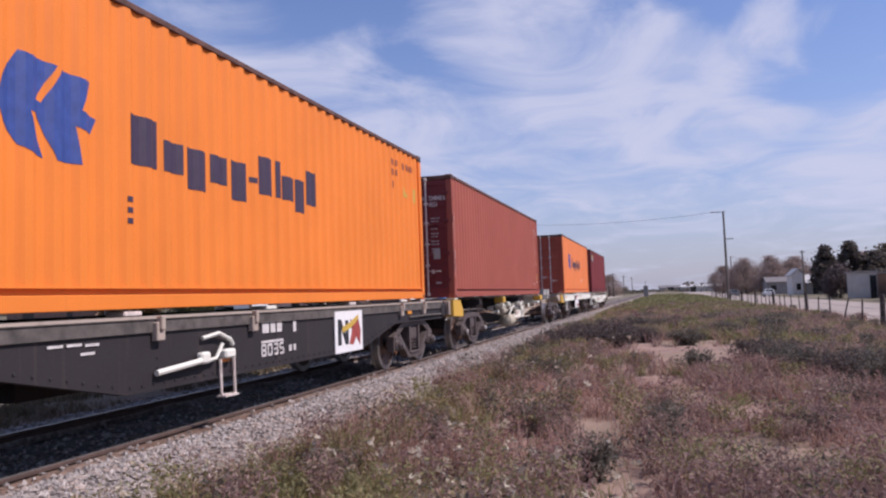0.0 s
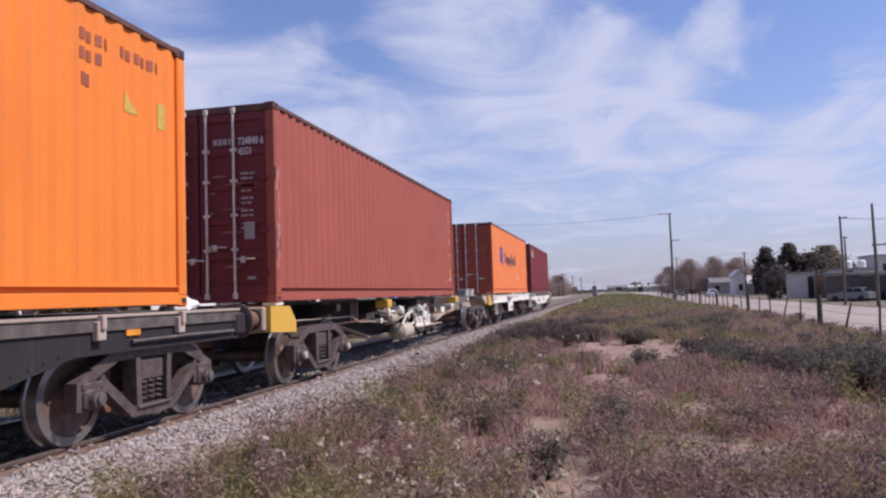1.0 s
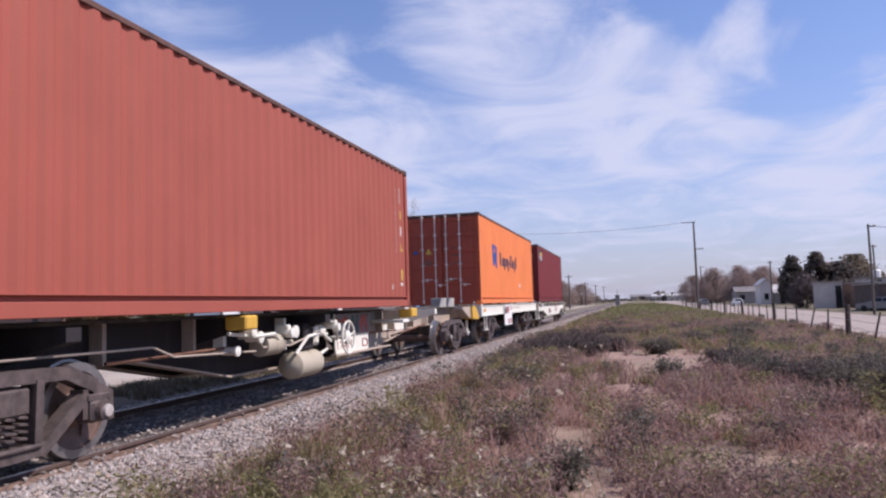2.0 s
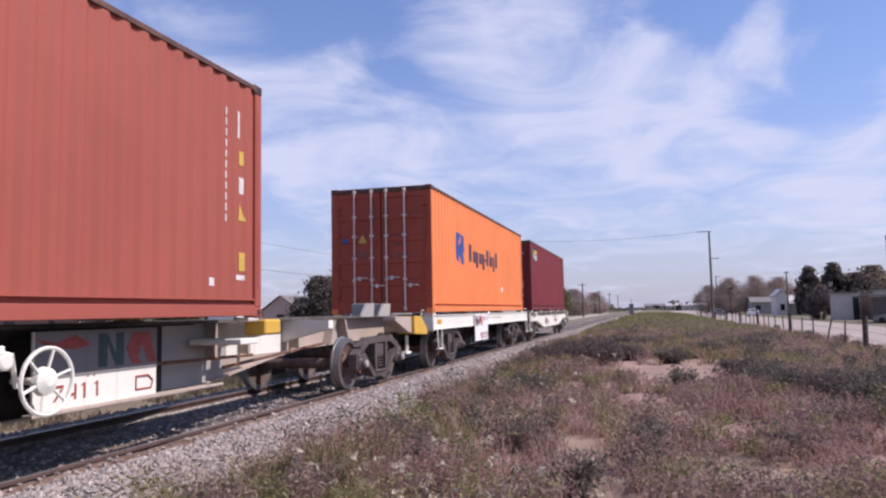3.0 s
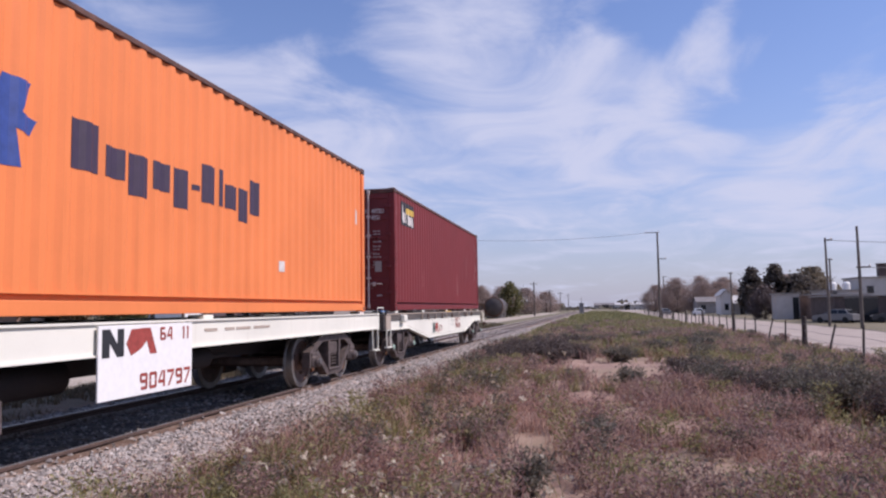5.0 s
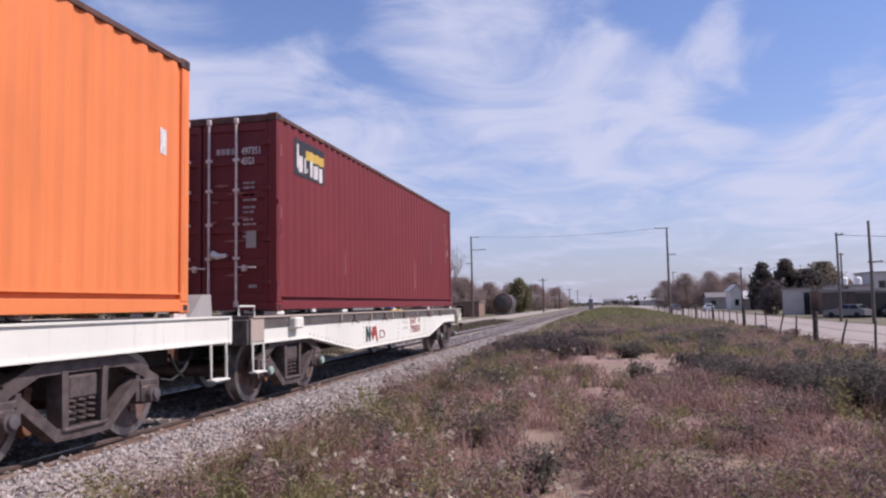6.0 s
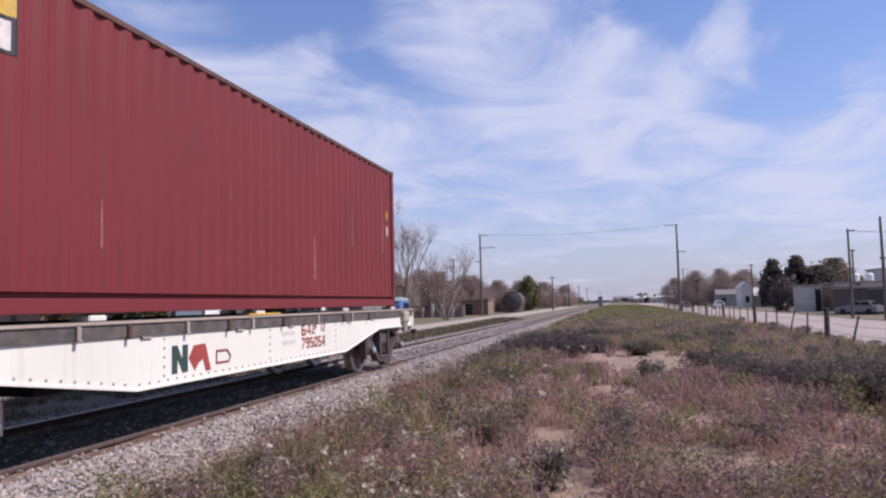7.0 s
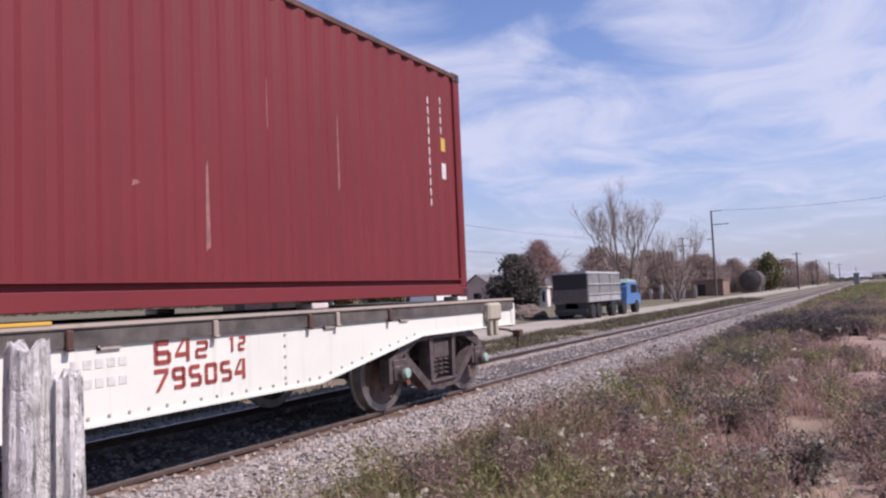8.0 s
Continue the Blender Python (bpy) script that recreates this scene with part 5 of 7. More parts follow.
for i, y in enumerate((51.3, 52.0, 53.0, 53.9, 54.5, 55.42, 56.66, 57.8, 58.2, 59.1)):
    part("lashing_hook", Solid().box(1.224, 1.25, y - 0.025, y + 0.025, 1.03, 1.15, 0, 0.008).box(1.2, 1.265, y - 0.024, y + 0.024, 1.012, 1.035, 0, 0.008), M_grime if i % 2 else M_beige, w)
    if i % 2:
        part("label_holder", Solid().box(1.196, 1.216, y + 0.22, y + 0.40, 1.00, 1.018).box(1.196, 1.216, y + 0.22, y + 0.24, 1.0, 1.08), M_beige, w)
part("emblem", Solid().prism([(52.76, 0.60), (52.86, 0.60), (52.86, 0.76), (52.96, 0.60), (53.06, 0.60), (53.06, 0.90), (52.96, 0.90), (52.96, 0.74), (52.86, 0.90), (52.76, 0.90)], 1.196, 1.200, "x"), M_greenletter, w)
part("emblem", Solid().prism([(53.08, 0.75), (53.18, 0.88), (53.34, 0.89), (53.42, 0.89), (53.54, 0.58), (53.43, 0.58), (53.37, 0.72), (53.28, 0.68), (53.2, 0.60)], 1.196, 1.200, "x"), M_redletter, w)
part("frame_mark", Solid().tube([(1.2, 53.66, 0.65), (1.2, 53.95, 0.65), (1.2, 53.98, 0.72), (1.2, 53.9, 0.79), (1.2, 53.66, 0.79), (1.2, 53.66, 0.65)], 0.012, 5), M_redletter, w)
stencil("6", 0.175, 0.19, M_redletter, on_side(1.200, 56.10, 0.850), "lettering", w)
stencil("4", 0.165, 0.18, M_redletter, on_side(1.200, 56.29, 0.855), "lettering", w)
stencil("2", 0.135, 0.16, M_redletter, on_side(1.200, 56.48, 0.865), "lettering", w)
stencil("12", 0.125, 0.21, M_redletter, on_side(1.200, 56.82, 0.885), "lettering", w)
stencil("795054", 0.165, 0.94, M_redletter, on_side(1.200, 56.10, 0.655), "lettering", w)
M_faded = plain("faded_grey_stencil", (0.60, 0.575, 0.53), 0.6)
for j in range(2):
    for i in range(5):
        part("lettering", Solid().box(1.196, 1.199, 55.45 + 0.09 * i, 55.51 + 0.09 * i, 0.88 - 0.13 * j, 0.94 - 0.13 * j), M_faded, w)
part("tail_bracket", Solid().box(0.9, 1.22, 62.2, 62.32, 0.78, 1.12, 0, 0.02).box(0.95, 1.2, 62.3, 62.36, 0.92, 1.0, 0, 0.01), M_white, w)
part("uncoupling_lever", Solid().tube([(0.3, 62.5, 0.78), (1.0, 62.5, 0.72), (1.16, 62.48, 0.66), (1.18, 62.46, 0.46)], 0.018, 6).box(1.12, 1.24, 62.40, 62.52, 0.62, 0.72, 0, 0.01), M_grime, w)
part("pole_pocket", Solid().box(1.196, 1.30, 61.35, 61.72, 0.90, 1.14, 0, 0.03).box(1.2, 1.27, 61.42, 61.5, 0.70, 0.91, 0, 0.01).box(1.2, 1.27, 61.58, 61.66, 0.70, 0.91, 0, 0.01), M_tank, w, "cream cast pocket with rusty legs")


# ---- weeds on the bank ----
def quick_mesh(name, verts, faces, material):
    """A mesh from number arrays: vertices (n, 3) and faces of one size (m, k)."""
    me = bpy.data.meshes.new(name)
    n, (m, k) = len(verts), faces.shape
    me.vertices.add(n)
    me.vertices.foreach_set("co", np.ascontiguousarray(verts, dtype=np.float32).ravel())
    me.loops.add(m * k)
    me.loops.foreach_set("vertex_index", np.ascontiguousarray(faces, dtype=np.int32).ravel())
    me.polygons.add(m)
    me.polygons.foreach_set("loop_start", np.arange(0, m * k, k, dtype=np.int32))
    me.update(calc_edges=True)
    me.materials.append(material)
    return me


def patchy(x, y, size, seed):
    """Smooth random patches between 0 and 1."""
    def cell(i, j):
        h = np.sin(i * 127.1 + j * 311.7 + seed * 74.7) * 43758.5453
        return h - np.floor(h)
    u, v = x / size, y / size
    i, j = np.floor(u), np.floor(v)
    a, b = u - i, v - j
    a, b = a * a * (3 - 2 * a), b * b * (3 - 2 * b)
    return (cell(i, j) * (1 - a) + cell(i + 1, j) * a) * (1 - b) + (cell(i, j + 1) * (1 - a) + cell(i + 1, j + 1) * a) * b


def bare_spot(x, y):
    """Trodden sandy places without growth: 1 inside."""
    s = np.zeros_like(x)
    for cx, cy, rx, ry in ((0.35, 18.3, 1.9, 2.6), (0.4, 14.8, 0.8, 1.5), (0.9, 16.6, 1.1, 1.4), (1.3, 15.6, 0.9, 0.8), (-0.75, 7.6, 0.26, 0.9), (-1.5, 9.8, 0.7, 0.6), (1.0, 9.6, 0.6, 0.7), (-0.40, 5.2, 0.30, 1.0), (-2.2, 7.6, 0.55, 0.45), (-0.2, 12.6, 0.55, 1.1), (3.0, 9.0, 0.6, 0.7), (0.2, 10.6, 0.45, 0.8), (1.6, 12.2, 0.6, 0.6), (0.9, 6.8, 0.4, 0.5), (2.0, 7.8, 0.4, 0.5), (-1.6, 14.5, 0.7, 0.6), (1.4, 21.5, 1.2, 0.7)):
        s = np.maximum(s, np.exp(-(((x - cx) / rx) ** 2 + ((y - cy) / ry) ** 2) ** 2))
    return s


def scatter(rng, n, y0=2.3, y1=60, left=-3.75, right=7.6):
    """Places on the bank, thicker near the viewer."""
    y = y0 * (y1 / y0) ** rng.random(n)
    x = rng.uniform(left, right, n)
    edge = left + 0.35 * patchy(y, y * 0 + 3, 0.9, 9) + 0.25 * patchy(y, y * 0, 0.3, 5) - 0.1
    keep = (x > edge) & (x < 2.0 + 0.5 * y)
    return x[keep], y[keep]


def blades(name, x, y, h, width, bow, material, label, seed):
    """Thin bent stalks: a quad and a tip each."""
    rng = np.random.default_rng(seed)
    n = len(x)
    z = ground_height(x, y) - 0.01
    a, b = rng.uniform(0, 6.28, n), rng.uniform(0, 6.28, n)
    lean = bow * rng.random(n) * h
    w = width * (0.6 + 0.8 * rng.random(n)) * (1 + y / 14)
    wx, wy = np.cos(a) * w / 2, np.sin(a) * w / 2
    lx, ly = np.cos(b) * lean, np.sin(b) * lean
    v = np.empty((n, 6, 3))
    for k, (t, s) in enumerate(((0.0, 1.0), (0.55, 0.85), (1.0, 0.25))):
        cx, cy, cz = x + lx * t * t, y + ly * t * t, z + h * t * (1 - 0.15 * t)
        v[:, 2 * k] = np.stack([cx - wx * s, cy - wy * s, cz], -1)
        v[:, 2 * k + 1] = np.stack([cx + wx * s, cy + wy * s, cz], -1)
    f = (np.array([(0, 1, 3, 2), (2, 3, 5, 4)])[None] + 6 * np.arange(n)[:, None, None]).reshape(-1, 4)
    return tagged(new(name, quick_mesh(name, v.reshape(-1, 3), f, material)), label, "weeds", "", "stuff")


def tufts(name, x, y, lo, hi, few, most, width, bow, material, label, seed):
    """Stalks gathered in tufts of uneven size."""
    rng = np.random.default_rng(seed + 500)
    i = np.repeat(np.arange(len(x)), rng.integers(few, most, len(x)))
    r = (0.02 + 0.07 * rng.random(len(x)))[i] * (1 + y[i] / 25)
    tall = rng.uniform(lo, hi, len(x))[i] * rng.uniform(0.45, 1.15, len(i))
    tx, ty = x[i] + r * rng.standard_normal(len(i)), y[i] + r * rng.standard_normal(len(i))
    return blades(name, tx, ty, tall * (1 + ty / 70), width, bow, material, label, seed)


def leaf_quads(rng, cx, cy, cz, size, slim=0.45):
    """Small leaves turned every way round the given places."""
    n = len(cx)
    d = rng.standard_normal((n, 3))
    d[:, 2] = d[:, 2] * 0.7 + 0.5
    d /= np.linalg.norm(d, axis=1)[:, None]
    e = np.cross(d, rng.standard_normal((n, 3)))
    e /= np.linalg.norm(e, axis=1)[:, None]
    c = np.stack([cx, cy, cz], -1)
    s = (size * rng.uniform(0.6, 1.4, n))[:, None]
    v = np.stack([c - d * s * 0.5, c + e * s * slim * 0.5, c + d * s * 0.5, c - e * s * slim * 0.5], 1).reshape(-1, 3)
    return v, np.arange(4 * n).reshape(n, 4)


def clumps(name, x, y, h, r, leaves, size, material, label, seed, slim=0.4):
    rng = np.random.default_rng(seed)
    n = len(x)
    i = np.repeat(np.arange(n), leaves)
    t = rng.random(len(i)) ** 0.8
    rad = r[i] * (0.35 + 0.75 * t) * np.sqrt(rng.random(len(i)))
    a = rng.uniform(0, 6.28, len(i))
    cx, cy = x[i] + rad * np.cos(a), y[i] + rad * np.sin(a)
    cz = ground_height(cx, cy) + 0.01 + h[i] * t
    v, f = leaf_quads(rng, cx, cy, cz, size * (1 + cy / 16), slim)
    return tagged(new(name, quick_mesh(name, v, f, material)), label, "weeds", "", "stuff")


M_straw = leafy("dry_stalks", [(0.0, (0.216, 0.124, 0.115)), (0.45, (0.386, 0.238, 0.197)), (0.8, (0.507, 0.350, 0.274)), (1.0, (0.600, 0.466, 0.403))], 0.25)
M_purple = leafy("purple_brown_weed", [(0.0, (0.124, 0.076, 0.076)), (0.4, (0.259, 0.162, 0.152)), (0.7, (0.374, 0.262, 0.218)), (0.88, (0.287, 0.257, 0.147)), (1.0, (0.447, 0.386, 0.295))], 0.3)
M_green = leafy("olive_weed", [(0.0, (0.113, 0.109, 0.052)), (0.5, (0.221, 0.211, 0.092)), (0.85, (0.342, 0.293, 0.137)), (1.0, (0.450, 0.357, 0.209))], 0.3)
M_bush = leafy("grey_green_shrub", [(0.0, (0.068, 0.062, 0.055)), (0.5, (0.135, 0.122, 0.098)), (1.0, (0.227, 0.199, 0.158))], 0.2)
M_darkshrub = leafy("dark_purplish_shrub", [(0.0, (0.054, 0.045, 0.044)), (0.5, (0.113, 0.090, 0.083)), (1.0, (0.189, 0.149, 0.128))], 0.2)
M_flower = leafy("pale_flower", [(0.0, (0.432, 0.360, 0.270)), (0.6, (0.576, 0.513, 0.414)), (1.0, (0.666, 0.630, 0.540))], 0.1)
M_dullgrass = leafy("dull_grass", [(0.0, (0.081, 0.073, 0.040)), (0.5, (0.153, 0.126, 0.075)), (1.0, (0.258, 0.199, 0.142))], 0.3)
M_stem = plain("weed_stem", (0.10, 0.075, 0.05), 0.85)


def grow_weeds():
    rng = np.random.default_rng(11)
    # dry stalks in tufts of uneven size
    x, y = scatter(rng, 15000)
    keep = (rng.random(len(x)) > 1.2 * bare_spot(x, y)) & (patchy(x, y, 0.9, 2) * 0.6 + patchy(x, y, 2.6, 3) * 0.4 + 0.30 * rng.random(len(x)) > 0.60)
    x, y = x[keep], y[keep]
    tufts("dry_grass", x, y, 0.08, 0.32, 4, 26, 0.0065, 1.0, M_straw, "thin dry straw-coloured and brownish grass stalks", 21)
    # low purple-brown weeds
    x, y = scatter(rng, 12000)
    keep = (rng.random(len(x)) > 1.2 * bare_spot(x, y)) & (patchy(x, y, 0.70, 4) * 0.65 + patchy(x, y, 2.4, 44) * 0.45 + 0.10 * rng.random(len(x)) + 0.5 * np.exp(-((x + 1.4) / 1.2) ** 2 - ((y - 22.5) / 3.5) ** 2) > 0.66)
    keep &= rng.random(len(x)) < 0.35 + 0.65 * smooth(-2.4, -1.0, x)
    x, y = x[keep], y[keep]
    tufts("purple_stalks", x, y, 0.10, 0.36, 5, 20, 0.0085, 1.1, M_purple, "upright purple-brown weed stalks", 28)
    keep = rng.random(len(x)) < 0.45
    x, y = x[keep], y[keep]
    clumps("purple_weeds", x, y, rng.uniform(0.06, 0.30, len(x)) * (0.5 + 0.9 * patchy(x, y, 0.7, 4)), rng.uniform(0.05, 0.17, len(x)) * (1 + y / 40), 38, 0.024, M_purple, "low purple-brown flowering weeds", 22, 0.5)
    # knee-high plants that stand out one by one
    for label, mat, seed, count in (("taller purple-brown weeds in loose clumps", M_purple, 70, 620), ("taller olive green weeds in loose clumps", M_green, 71, 420), ("grey-green bushy weeds in loose clumps", M_bush, 72, 420)):
        x, y = scatter(rng, count, 3.2, 60)
        keep = (bare_spot(x, y) < 0.25) & (patchy(x, y, 2.2, seed) > 0.45)
        x, y = x[keep], y[keep]
        clumps("tall_weeds", x, y, rng.uniform(0.20, 0.48, len(x)), rng.uniform(0.12, 0.30, len(x)), 230, 0.030, mat, label, seed, 0.35)
    # dense purple-brown growth on the open side of the path
    x, y = scatter(rng, 1700, 3.2, 14, -0.6, 6.5)
    keep = (bare_spot(x, y) < 0.2) & (patchy(x, y, 0.8, 91) + 0.25 * rng.random(len(x)) > 0.48)
    x, y = x[keep], y[keep]
    clumps("dense_weeds", x, y, rng.uniform(0.12, 0.34, len(x)), rng.uniform(0.08, 0.18, len(x)), 90, 0.026, M_purple, "dense dull purple-brown weeds on the bank", 92, 0.4)
    # green weeds: the verge of the ballast, the foreground, the middle distance
    x, y = scatter(rng, 14000)
    verge = np.exp(-((x + 3.2) / 0.7) ** 2) + np.exp(-((y - 4.2) / 1.5) ** 2) * (x < -0.5) + 0.9 * np.exp(-((y - 30) / 14) ** 2) * np.exp(-((x - 1.5) / 3.0) ** 2) + 0.8 * smooth(2.0, 4.5, x) * smooth(24, 14, y) + 0.35 * smooth(18, 26, y) + 1.3 * np.exp(-((x + 2.3) / 0.8) ** 2 - ((y - 15.5) / 2.6) ** 2) - 0.30 * smooth(-1.8, -0.6, x) * smooth(12.5, 9.5, y)
    keep = (rng.random(len(x)) > bare_spot(x, y)) & (patchy(x, y, 0.55, 14) * 0.7 + 0.3 * rng.random(len(x)) + 0.42 * verge > 0.74)
    x, y = x[keep], y[keep]
    tufts("green_stalks", x, y, 0.10, 0.32, 6, 24, 0.0085, 1.2, M_green, "green grass and weed stalks in tufts", 29)
    keep = rng.random(len(x)) < 0.4
    x, y = x[keep], y[keep]
    clumps("green_weeds", x, y, rng.uniform(0.07, 0.24, len(x)) * (1 + 0.5 * smooth(2.5, 4.5, x)), rng.uniform(0.04, 0.14, len(x)) * (1 + y / 40), 30, 0.026, M_green, "olive green leafy weeds", 23, 0.4)
    x, y = scatter(rng, 60000, 2.3, 26)
    verge = np.exp(-((x + 3.3) / 0.6) ** 2) + np.exp(-((y - 3.8) / 1.6) ** 2) * (x < -0.3)
    keep = (rng.random(len(x)) < 0.9 * verge) & (patchy(x, y, 0.5, 31) > 0.35)
    x, y = x[keep], y[keep]
    blades("green_grass", x, y, rng.uniform(0.08, 0.26, len(x)), 0.0050, 0.9, M_green, "fresh green grass blades beside the ballast", 24)
    # rank growth on the far side of the track
    x, y = rng.uniform(-14.0, -7.9, 9000), 4 + 60 * rng.random(9000) ** 1.3
    keep = patchy(x, y, 1.1, 61) + 0.3 * rng.random(len(x)) > 0.45
    x, y = x[keep], y[keep]
    tufts("far_side_weeds", x, y, 0.06, 0.20, 8, 22, 0.009, 1.0, M_dullgrass, "dull green and straw weeds on the far side of the track", 25)
    x, y = scatter(rng, 9000, 45, 160, -3.4, 6.5)
    clumps("distant_weeds", x, y, rng.uniform(0.10, 0.45, len(x)), rng.uniform(0.15, 0.45, len(x)), 22, 0.028, M_green, "low green growth further along the bank", 26, 0.6)
    # thin growth round the viewer's feet and behind
    x, y = rng.uniform(-3.7, 6.5, 2600), rng.uniform(-9, 2.4, 2600)
    keep = (patchy(x, y, 0.9, 66) > 0.45) & (x * x + y * y > 0.5)
    tufts("trodden_grass", x[keep], y[keep], 0.05, 0.18, 4, 18, 0.0060, 1.1, M_straw, "short trodden dry grass on the bank", 33)
    # a few stalks by the near rail
    x, y = rng.uniform(-4.75, -4.1, 60), rng.uniform(2.4, 9.0, 60)
    tufts("railside_grass", x, y, 0.12, 0.34, 3, 10, 0.0045, 0.7, M_straw, "single dry stalks growing beside the rail", 27)
    # pale flower heads
    x, y = scatter(rng, 1100, 3.0, 24)
    keep = patchy(x, y, 1.2, 40) - 0.45 * smooth(-1.0, 0.6, x) + 0.8 * np.exp(-(((x + 1.8) / 1.0) ** 2 + ((y - 6.0) / 1.2) ** 2)) > 0.60
    x, y = x[keep], y[keep]
    n = len(x)
    z = ground_height(x, y) + rng.uniform(0.14, 0.34, n)
    i = np.repeat(np.arange(n), 14)
    o = rng.standard_normal((len(i), 3)) * (0.010 + 0.012 * rng.random(n))[i][:, None]
    v, f = leaf_quads(rng, x[i] + o[:, 0], y[i] + o[:, 1], z[i] + o[:, 2], 0.040 * np.ones(len(i)), 0.8)
    tagged(new("pale_flowers", quick_mesh("pale_flowers", v, f, M_flower)), "small white and cream flower heads among weeds", "flowers", "", "stuff")


grow_weeds()


def shrub(x, y, h, r, seed, material=None, label="grey-green leafy shrub on the weedy bank"):
    """Stems from one root with many small leaves on them."""
    rng = np.random.default_rng(seed)
    z0 = float(ground_height(x, y))
    ob = thing("shrub", label, "shrub", "shrubs on the bank", pose(x, y, z0 - 0.02))
    s, pts = Solid(), []
    for k in range(max(9, int(24 * r / 0.3))):
        a, out = rng.uniform(0, 6.28), r * np.sqrt(rng.random())
        tip = np.array([out * np.cos(a), out * np.sin(a), h * rng.uniform(0.6, 1.0) * (1 - 0.35 * (out / r) ** 2)])
        mid = tip * np.array([0.45, 0.45, 0.6])
        s.tube([(0, 0, 0), tuple(mid), tuple(tip)], 0.006, 4, 0, 0.002)
        for t in rng.random(90):
            p = mid * (t / 0.5) if t < 0.5 else mid + (tip - mid) * (t - 0.5) / 0.5
            pts.append(p + rng.standard_normal(3) * np.array([0.05, 0.05, 0.04]) * (0.6 + r))
    part("stem", s, M_stem, ob)
    pts = np.array(pts)
    v, f = leaf_quads(rng, pts[:, 0], pts[:, 1], np.maximum(pts[:, 2], 0.02), 0.045 * (1 + y / 30) * np.ones(len(pts)), 0.28)
    part("foliage", quick_mesh("foliage", v, f, material or M_bush), None, ob)


# single shrubs on the open ground
LONE = [(0.42, 13.7, 0.46, 0.30), (0.50, 20.5, 0.50, 0.42), (-0.12, 8.3, 0.34, 0.22), (-0.62, 6.1, 0.32, 0.20), (-2.2, 13.5, 0.35, 0.4), (-3.0, 8.6, 0.24, 0.2), (-2.9, 5.8, 0.26, 0.2),
        (1.35, 8.1, 0.30, 0.24), (2.1, 17.6, 0.40, 0.4), (1.6, 24.0, 0.4, 0.6), (3.0, 26.0, 0.45, 0.7), (0.2, 29.0, 0.4, 0.7), (2.2, 33.0, 0.45, 0.8), (-0.8, 36.0, 0.45, 0.8), (4.2, 31.0, 0.45, 0.7), (3.8, 21.0, 0.4, 0.5)]
# a ragged row that runs out from the path towards the fence
ROW = [(1.55, 15.6, 0.46, 0.36), (1.95, 14.3, 0.52, 0.42), (2.15, 13.2, 0.56, 0.40), (2.5, 12.4, 0.56, 0.42), (2.9, 13.0, 0.60, 0.50), (2.85, 11.5, 0.62, 0.40), (3.3, 12.0, 0.66, 0.45), (3.05, 10.4, 0.66, 0.36),
       (3.5, 10.9, 0.76, 0.42), (3.25, 9.5, 0.66, 0.34), (3.75, 9.9, 0.86, 0.42), (4.15, 10.8, 0.90, 0.5), (4.2, 9.4, 0.80, 0.42), (4.7, 10.2, 0.85, 0.5), (3.6, 8.6, 0.55, 0.32), (2.2, 15.4, 0.45, 0.42), (3.7, 13.4, 0.55, 0.5), (4.8, 12.0, 0.7, 0.5)]
# a dark bank of growth close to the ballast
BANK = [(-3.0, 20.3, 0.50, 0.5), (-2.4, 19.6, 0.55, 0.5), (-1.8, 20.2, 0.60, 0.55), (-1.2, 20.0, 0.55, 0.5), (-2.7, 21.6, 0.60, 0.6), (-2.0, 22.0, 0.65, 0.6), (-1.3, 21.8, 0.60, 0.6), (-2.4, 23.6, 0.60, 0.7), (-1.4, 24.0, 0.60, 0.7), (-0.6, 21.4, 0.5, 0.45), (-2.0, 26.5, 0.55, 0.7), (-1.0, 27.0, 0.5, 0.7), (-2.8, 18.2, 0.35, 0.4)]
for i, (x, y, h, r) in enumerate(LONE):
    shrub(x, y, h * 1.1, r * 1.25, 100 + i)
for i, (x, y, h, r) in enumerate(ROW):
    shrub(x, y, h * 1.05, r * 1.2, 200 + i, M_bush if i % 3 else M_darkshrub, "ragged grey-green shrub in a row on the bank")
for i, (x, y, h, r) in enumerate(BANK):
    shrub(x, y, h, r * 1.15, 300 + i, M_darkshrub, "dark purplish shrub close to the ballast")


# ---- fence ----
M_postwood = plain("weathered_fence_wood", (0.075, 0.06, 0.052), 0.9, 0, 0.4, 7, 0.5)
M_wire = plain("dull_wire", (0.16, 0.15, 0.15), 0.5, 0.6)


def fence():
    f = thing("wire_fence", "wire fence with dark wooden posts and thin droppers", "fence", "", pose(0, 0, 0))
    rng = random.Random(5)
    ys = [11.9 + 3.12 * i for i in range(44)]
    for i, y in enumerate(ys):
        x = float(fence_line(y))
        z = float(ground_height(x, y))
        big = i % 5 == 0
        r, h = (0.095, 1.24) if big else (0.036, 1.05)
        lean = rng.uniform(-0.06, 0.06) if i not in (2, 4, 7) else rng.choice((0.26, -0.2))
        s = Solid().tube([(x, y, z - 0.1), (x + lean * 0.5, y + 0.01, z + h * 0.5), (x + lean, y, z + h)], r, 8 if big else 5, 0, r * 0.85)
        part("post" if big else "dropper", s, M_postwood, f)
    for h in (0.25, 0.5, 0.75, 0.98):
        pts = [(float(fence_line(y)) - 0.03, y, float(ground_height(fence_line(y), y)) + h) for y in ys]
        part("wire", Solid().tube(pts, 0.006, 4), M_wire, f)


fence()


# ---- poles and lines ----
M_pole = plain("grey_brown_pole_wood", (0.13, 0.105, 0.09), 0.85, 0, 0.3, 4)


